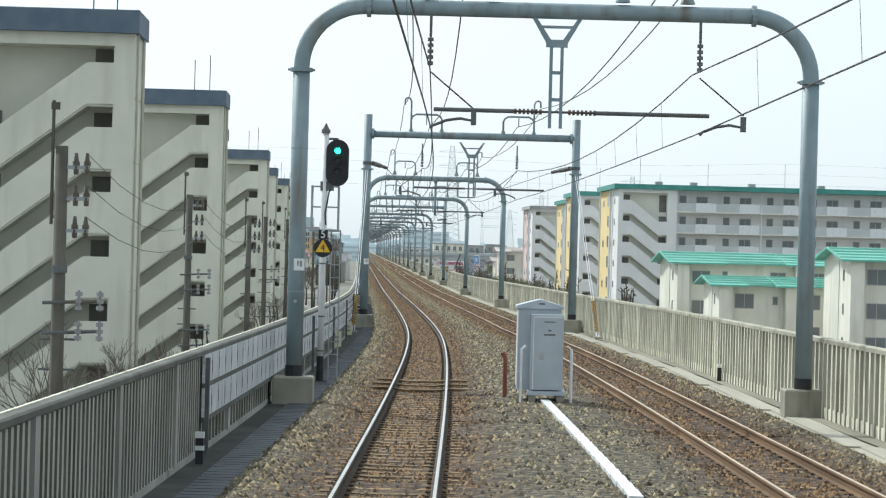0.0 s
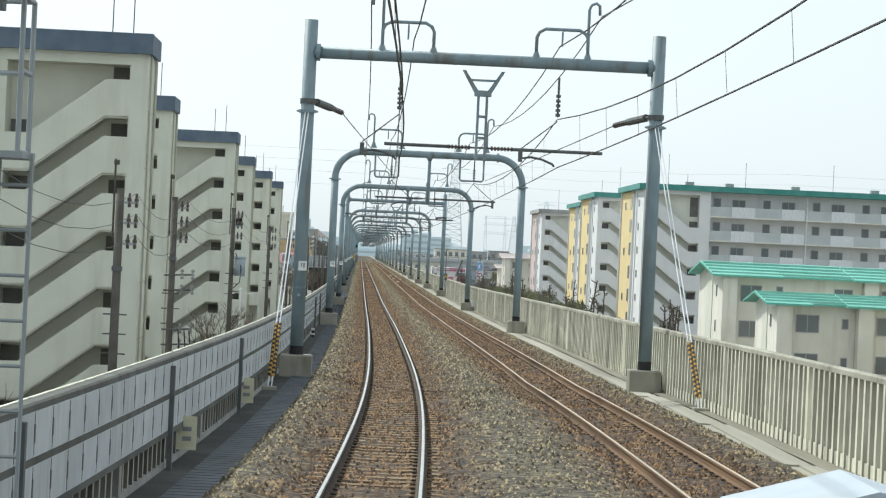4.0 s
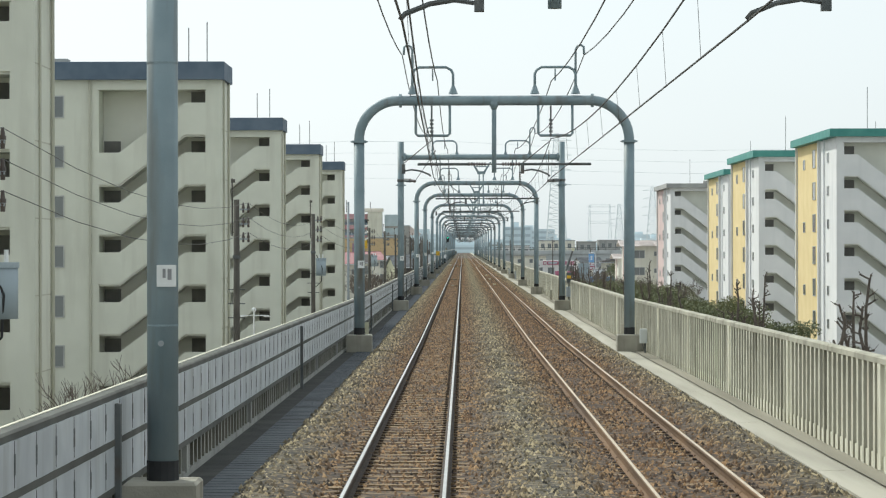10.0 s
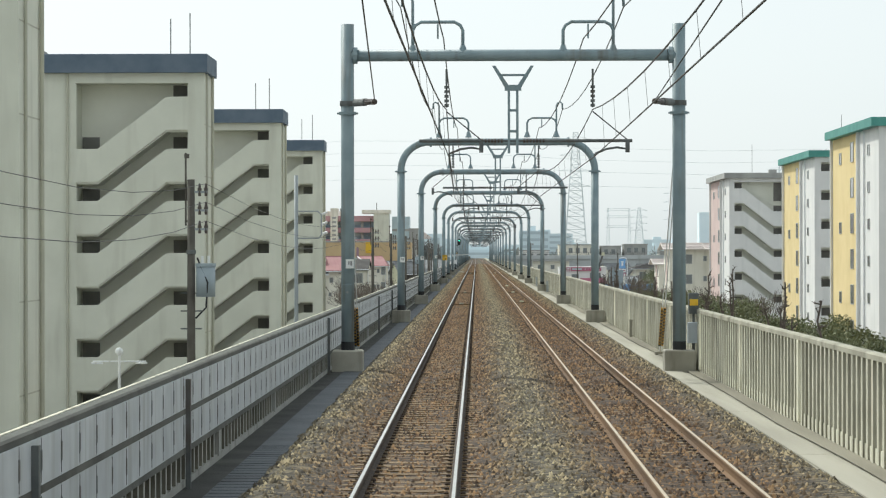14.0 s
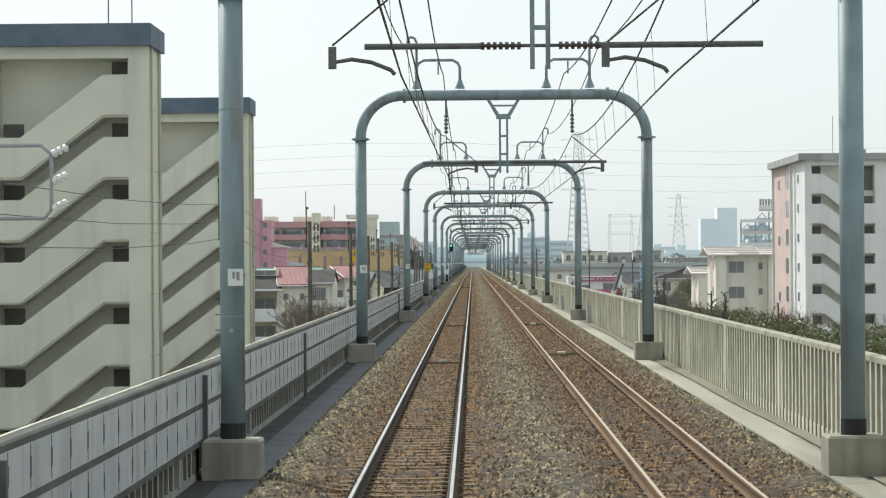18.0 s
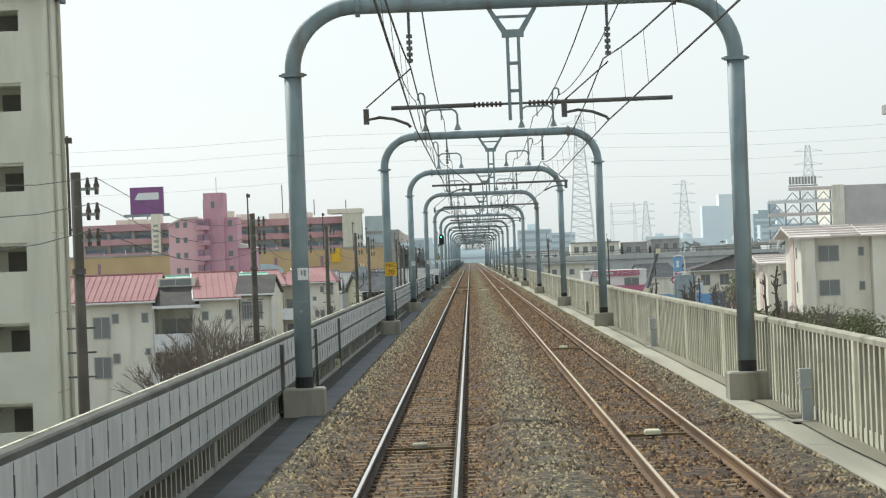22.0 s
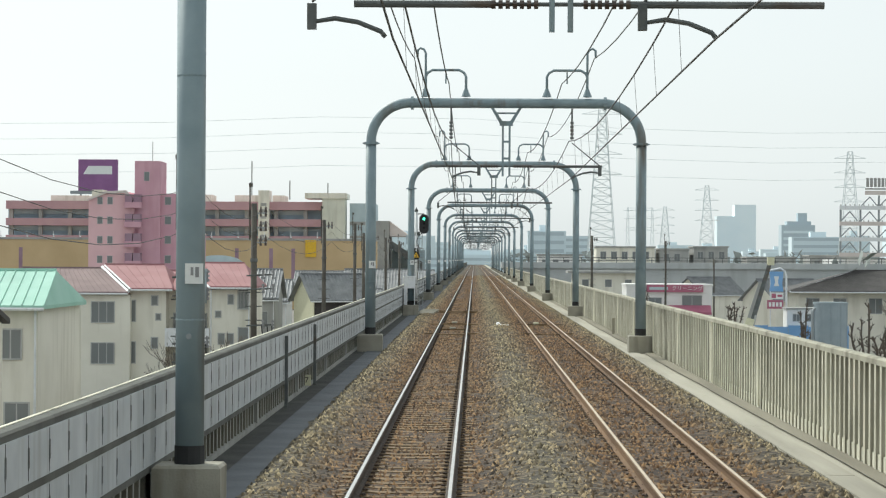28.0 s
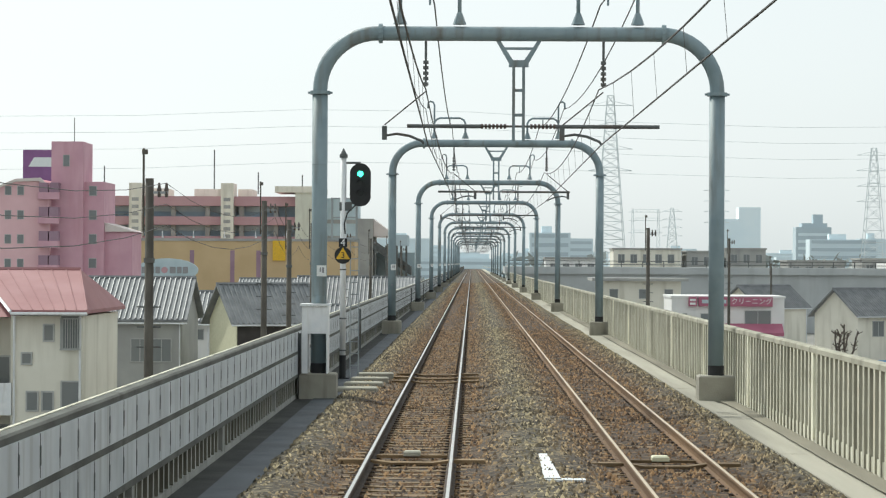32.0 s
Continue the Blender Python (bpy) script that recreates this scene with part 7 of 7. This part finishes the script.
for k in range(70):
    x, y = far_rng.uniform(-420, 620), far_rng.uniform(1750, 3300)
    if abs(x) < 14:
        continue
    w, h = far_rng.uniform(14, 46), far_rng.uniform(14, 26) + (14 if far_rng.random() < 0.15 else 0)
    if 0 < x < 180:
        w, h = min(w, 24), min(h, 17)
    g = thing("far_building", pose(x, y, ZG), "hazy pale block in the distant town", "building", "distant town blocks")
    part("wall", Shape().box(0, w, 0, 14, 0, h), HAZE_BLUE if far_rng.random() < 0.6 else HAZE_GREY, g)
    part("roof_box", Shape().box(w * 0.3, w * 0.55, 3, 9, h, h + 3), HAZE_GREY, g)
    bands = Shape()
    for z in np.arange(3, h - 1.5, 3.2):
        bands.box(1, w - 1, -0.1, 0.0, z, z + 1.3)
    tagged(part("window_band", bands, HAZE_GREY, g), kind="stuff")
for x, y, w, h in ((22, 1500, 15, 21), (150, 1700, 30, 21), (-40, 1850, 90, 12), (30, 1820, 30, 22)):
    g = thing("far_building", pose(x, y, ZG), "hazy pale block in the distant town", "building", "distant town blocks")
    part("wall", Shape().box(0, w, 0, 14, 0, h), HAZE_MID, g)
    part("roof_box", Shape().box(w * 0.3, w * 0.55, 3, 9, h, h + 2.4), HAZE_GREY, g)
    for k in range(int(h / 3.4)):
        part("window_band", Shape().box(0.8, w - 0.8, -0.1, 0.0, 2.2 + 3.4 * k, 3.6 + 3.4 * k), HAZE_SLATE, g)


def tree_belt(x0, x1, y, h, seed):
    rng = np.random.default_rng(seed)
    n = int((x1 - x0) * 5)
    p = np.stack([rng.uniform(x0, x1, n), rng.uniform(y, y + 12, n), rng.uniform(ZG + 2, ZG + h, n)], 1)
    p[:, 2] -= (np.sin(p[:, 0] * 0.35) * 0.5 + 0.5) * 2.5
    u, v = rng.normal(size=(n, 3)) * 0.9, rng.normal(size=(n, 3)) * 0.7
    vs = np.stack([p - u, p + v, p + u, p - v], 1).reshape(-1, 3)
    sh = Shape()
    sh.v, sh.f = [tuple(q) for q in vs], [(4 * i, 4 * i + 1, 4 * i + 2, 4 * i + 3) for i in range(n)]
    return tagged(part("far_trees", sh, HAZE_TREES), "dull grey-green belt of distant trees", "trees", kind="stuff")


tree_belt(10, 240, 1150, 12, 1)
tree_belt(-260, -12, 1200, 12, 2)
tree_belt(14, 420, 1600, 13, 3)
tree_belt(60, 130, 900, 10.5, 4)
# low roofs filling the town between
for k in range(90):
    side = 1 if k % 2 else -1
    y = far_rng.uniform(690, 1300)
    x = side * far_rng.uniform(26, 150) * (y / 900)
    if side < 0 and y > 830 and y < 1100:
        continue
    w, d = far_rng.uniform(7, 14), far_rng.uniform(7, 10)
    ze = far_rng.uniform(-2.6, -0.8)
    wl, rf = far_rng.choice((CREAM_WALL, WHITE_WALL, GREY_WALL)), far_rng.choice((ROOF_TILE, ROOF_TILE, ROOF_BLACK, ROOF_RED))
    if side > 0 and y < 860 and x < 62:
        continue
    g = thing("house", pose(0, 0, 0), "small distant house with a plain pitched roof", "house", "distant houses")
    part("wall", Shape().box(x, x + w, y, y + d, ZG, ze), wl, g)
    part("roof", Shape().side([(y - 0.5, ze - 0.15), (y + d / 2, ze + 1.6), (y + d + 0.5, ze - 0.15)], x - 0.5, x + w + 0.5), rf, g)
    pane_window(g, x + 1.2, ze - 2.2, 1.6, 1.2, y)

# ---- pieces: sleepers, parapet slats, boards and posts ----
SLEEP = Shape().slab([(-1.0, -0.26), (1.0, -0.26), (1.0, -0.15), (0.62, -0.145), (0.3, -0.17), (-0.3, -0.17), (-0.62, -0.145), (-1.0, -0.15)], -0.11, 0.11)
sleeper_mesh = SLEEP.mesh("sleeper", SLEEPER)
clip_shape = Shape()
for e in (-0.5665, 0.5665):
    for d in (-0.1, 0.1):
        clip_shape.box(e + d - 0.03, e + d + 0.03, -0.035, 0.035, -0.15, -0.125, 0.01)
for c, tr in ((0.0, tracks[0]), (3.5, tracks[1])):
    rest, clips = Shape(), Shape()
    for i in range(int((NEAR1 - S0) / 0.62)):
        s = S0 + 0.62 * i
        o = c + (wide(s) if c else 0)
        m = spot(s, o)
        if 20 < s < 206:
            part("sleeper", sleeper_mesh, SLEEPER, tr, m=m)
        else:
            rest.add([m @ Vector(v) for v in SLEEP.v], SLEEP.f)
        clips.add([m @ Vector(v) for v in clip_shape.v], clip_shape.f)
    tagged(part("sleeper_rest", rest, SLEEPER, tr), kind="stuff")
    tagged(part("rail_clips", clips, RAIL_SIDE, tr), kind="stuff")

SLAT_L = Shape().add([(x, y, z) for z in (-0.03, 1.21) for x, y in ((-0.05, -0.06), (0.07, -0.06), (0.07, 0.06), (-0.05, 0.06))], [(0, 1, 5, 4), (1, 2, 6, 5), (2, 3, 7, 6), (3, 0, 4, 7)])
SLAT_R = Shape().add([(x, y, z) for z in (-0.12, 1.275) for x, y in ((-0.08, -0.075), (0.07, -0.075), (0.07, 0.075), (-0.08, 0.075))], [(0, 1, 5, 4), (1, 2, 6, 5), (2, 3, 7, 6), (3, 0, 4, 7)])
POST_R = Shape().box(-0.09, 0.1, -0.12, 0.12, -0.05, 1.275)


def shade_faces(me, shade_mat):
    """Painted shade: a darker concrete on the slat faces that look towards -y."""
    me.materials.append(shade_mat)
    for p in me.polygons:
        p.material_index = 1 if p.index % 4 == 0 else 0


for wall, off, lo, hi, start, pitch, bay, SLAT, mt in ((wall_left, -2.78, 20, 140, -45.8, 0.5, 20, SLAT_L, GREY_SLAT), (wall_right, 6.18, 20, 155, -43.8, 0.48, 20, SLAT_R, PARAPET)):
    rest = Shape()
    slat_mesh, post_mesh = SLAT.mesh("slat", mt), POST_R.mesh("post", mt)
    shade_faces(slat_mesh, SLAT_SHADE if wall is wall_left else DULL_SHADE)
    marks = list(np.arange(-45.8, 33.0, 0.27)) + list(np.arange(33.2, 900, pitch)) if wall is wall_left else list(np.arange(start, 900, pitch))
    for i, s in enumerate(marks):
        m = spot(s, off + (wide(s) if off > 0 else 0))
        if i % bay == 0:
            part("post", post_mesh, mt, wall, m=m)
        elif lo < s < hi:
            part("slat", slat_mesh, mt, wall, m=m)
        else:
            rest.add([m @ Vector(v) for v in SLAT.v], SLAT.f)
    shade_faces(tagged(part("slat_rest", rest, mt, wall), kind="stuff").data, SLAT_SHADE if wall is wall_left else DULL_SHADE)


def board(z0, z1):
    """A white board with a notch in each side edge, in the plane of the line's side."""
    a, b, zm = 0.505, 0.49, (z0 + z1) / 2
    return Shape().side([(-a, z0), (a, z0), (a, zm - 0.1), (b, zm - 0.08), (b, zm + 0.08), (a, zm + 0.1), (a, z1), (-a, z1), (-a, zm + 0.1), (-b, zm + 0.08), (-b, zm - 0.08), (-a, zm - 0.1)], -0.02, 0.02)


for z0, z1 in ((0.85, 1.235), (0.385, 0.785)):
    sh = board(z0, z1)
    me, rest = sh.mesh("board", BOARD), Shape()
    for i in range(875):
        s = 33.52 + 1.03 * i
        m = spot(s, -2.678)
        if s < 185:
            part("board", me, BOARD, wall_left, m=m)
        else:
            rest.add([m @ Vector(v) for v in sh.v], sh.f)
    tagged(part("board_rest", rest, BOARD, wall_left), kind="stuff")
CLAMP = Shape().box(-0.02, 0.004, -0.026, 0.026, -0.08, 0.08).box(-0.02, 0.0008, -0.004, 0.004, -0.18, -0.08).box(-0.02, 0.0008, -0.004, 0.004, 0.08, 0.18)
clamp_mesh, rest = CLAMP.mesh("board_clamp", DARK_STEEL), Shape()
for i in range(875):
    s = 34.035 + 1.03 * i
    for z in (1.052, 0.585):
        m = spot(s, -2.655, z)
        if s < 185:
            part("board_clamp", clamp_mesh, DARK_STEEL, wall_left, m=m)
        else:
            rest.add([m @ Vector(v) for v in CLAMP.v], CLAMP.f)
tagged(part("clamp_rest", rest, DARK_STEEL, wall_left), kind="stuff")
post = Shape().box(-0.03, 0.03, -0.05, 0.05, -0.13, 1.2).mesh("steel_post", DARK_STEEL)
for s in (33.1, 60.0, 72.0, 84.5, 98.0, 118.0, 139.5, 150.1, 180.0, 211.8, 222.8, 253.0, 285.0, 299.7, 320.0, 349.0, 389.5, 400.0, 410.3, 451.2, 462.7, 503.0, 511.7, 545.0, 583.0, 612.0, 640.0, 682.0, 720.0):
    part("steel_post", post, DARK_STEEL, wall_left, "dark steel post", m=spot(s, -2.63))
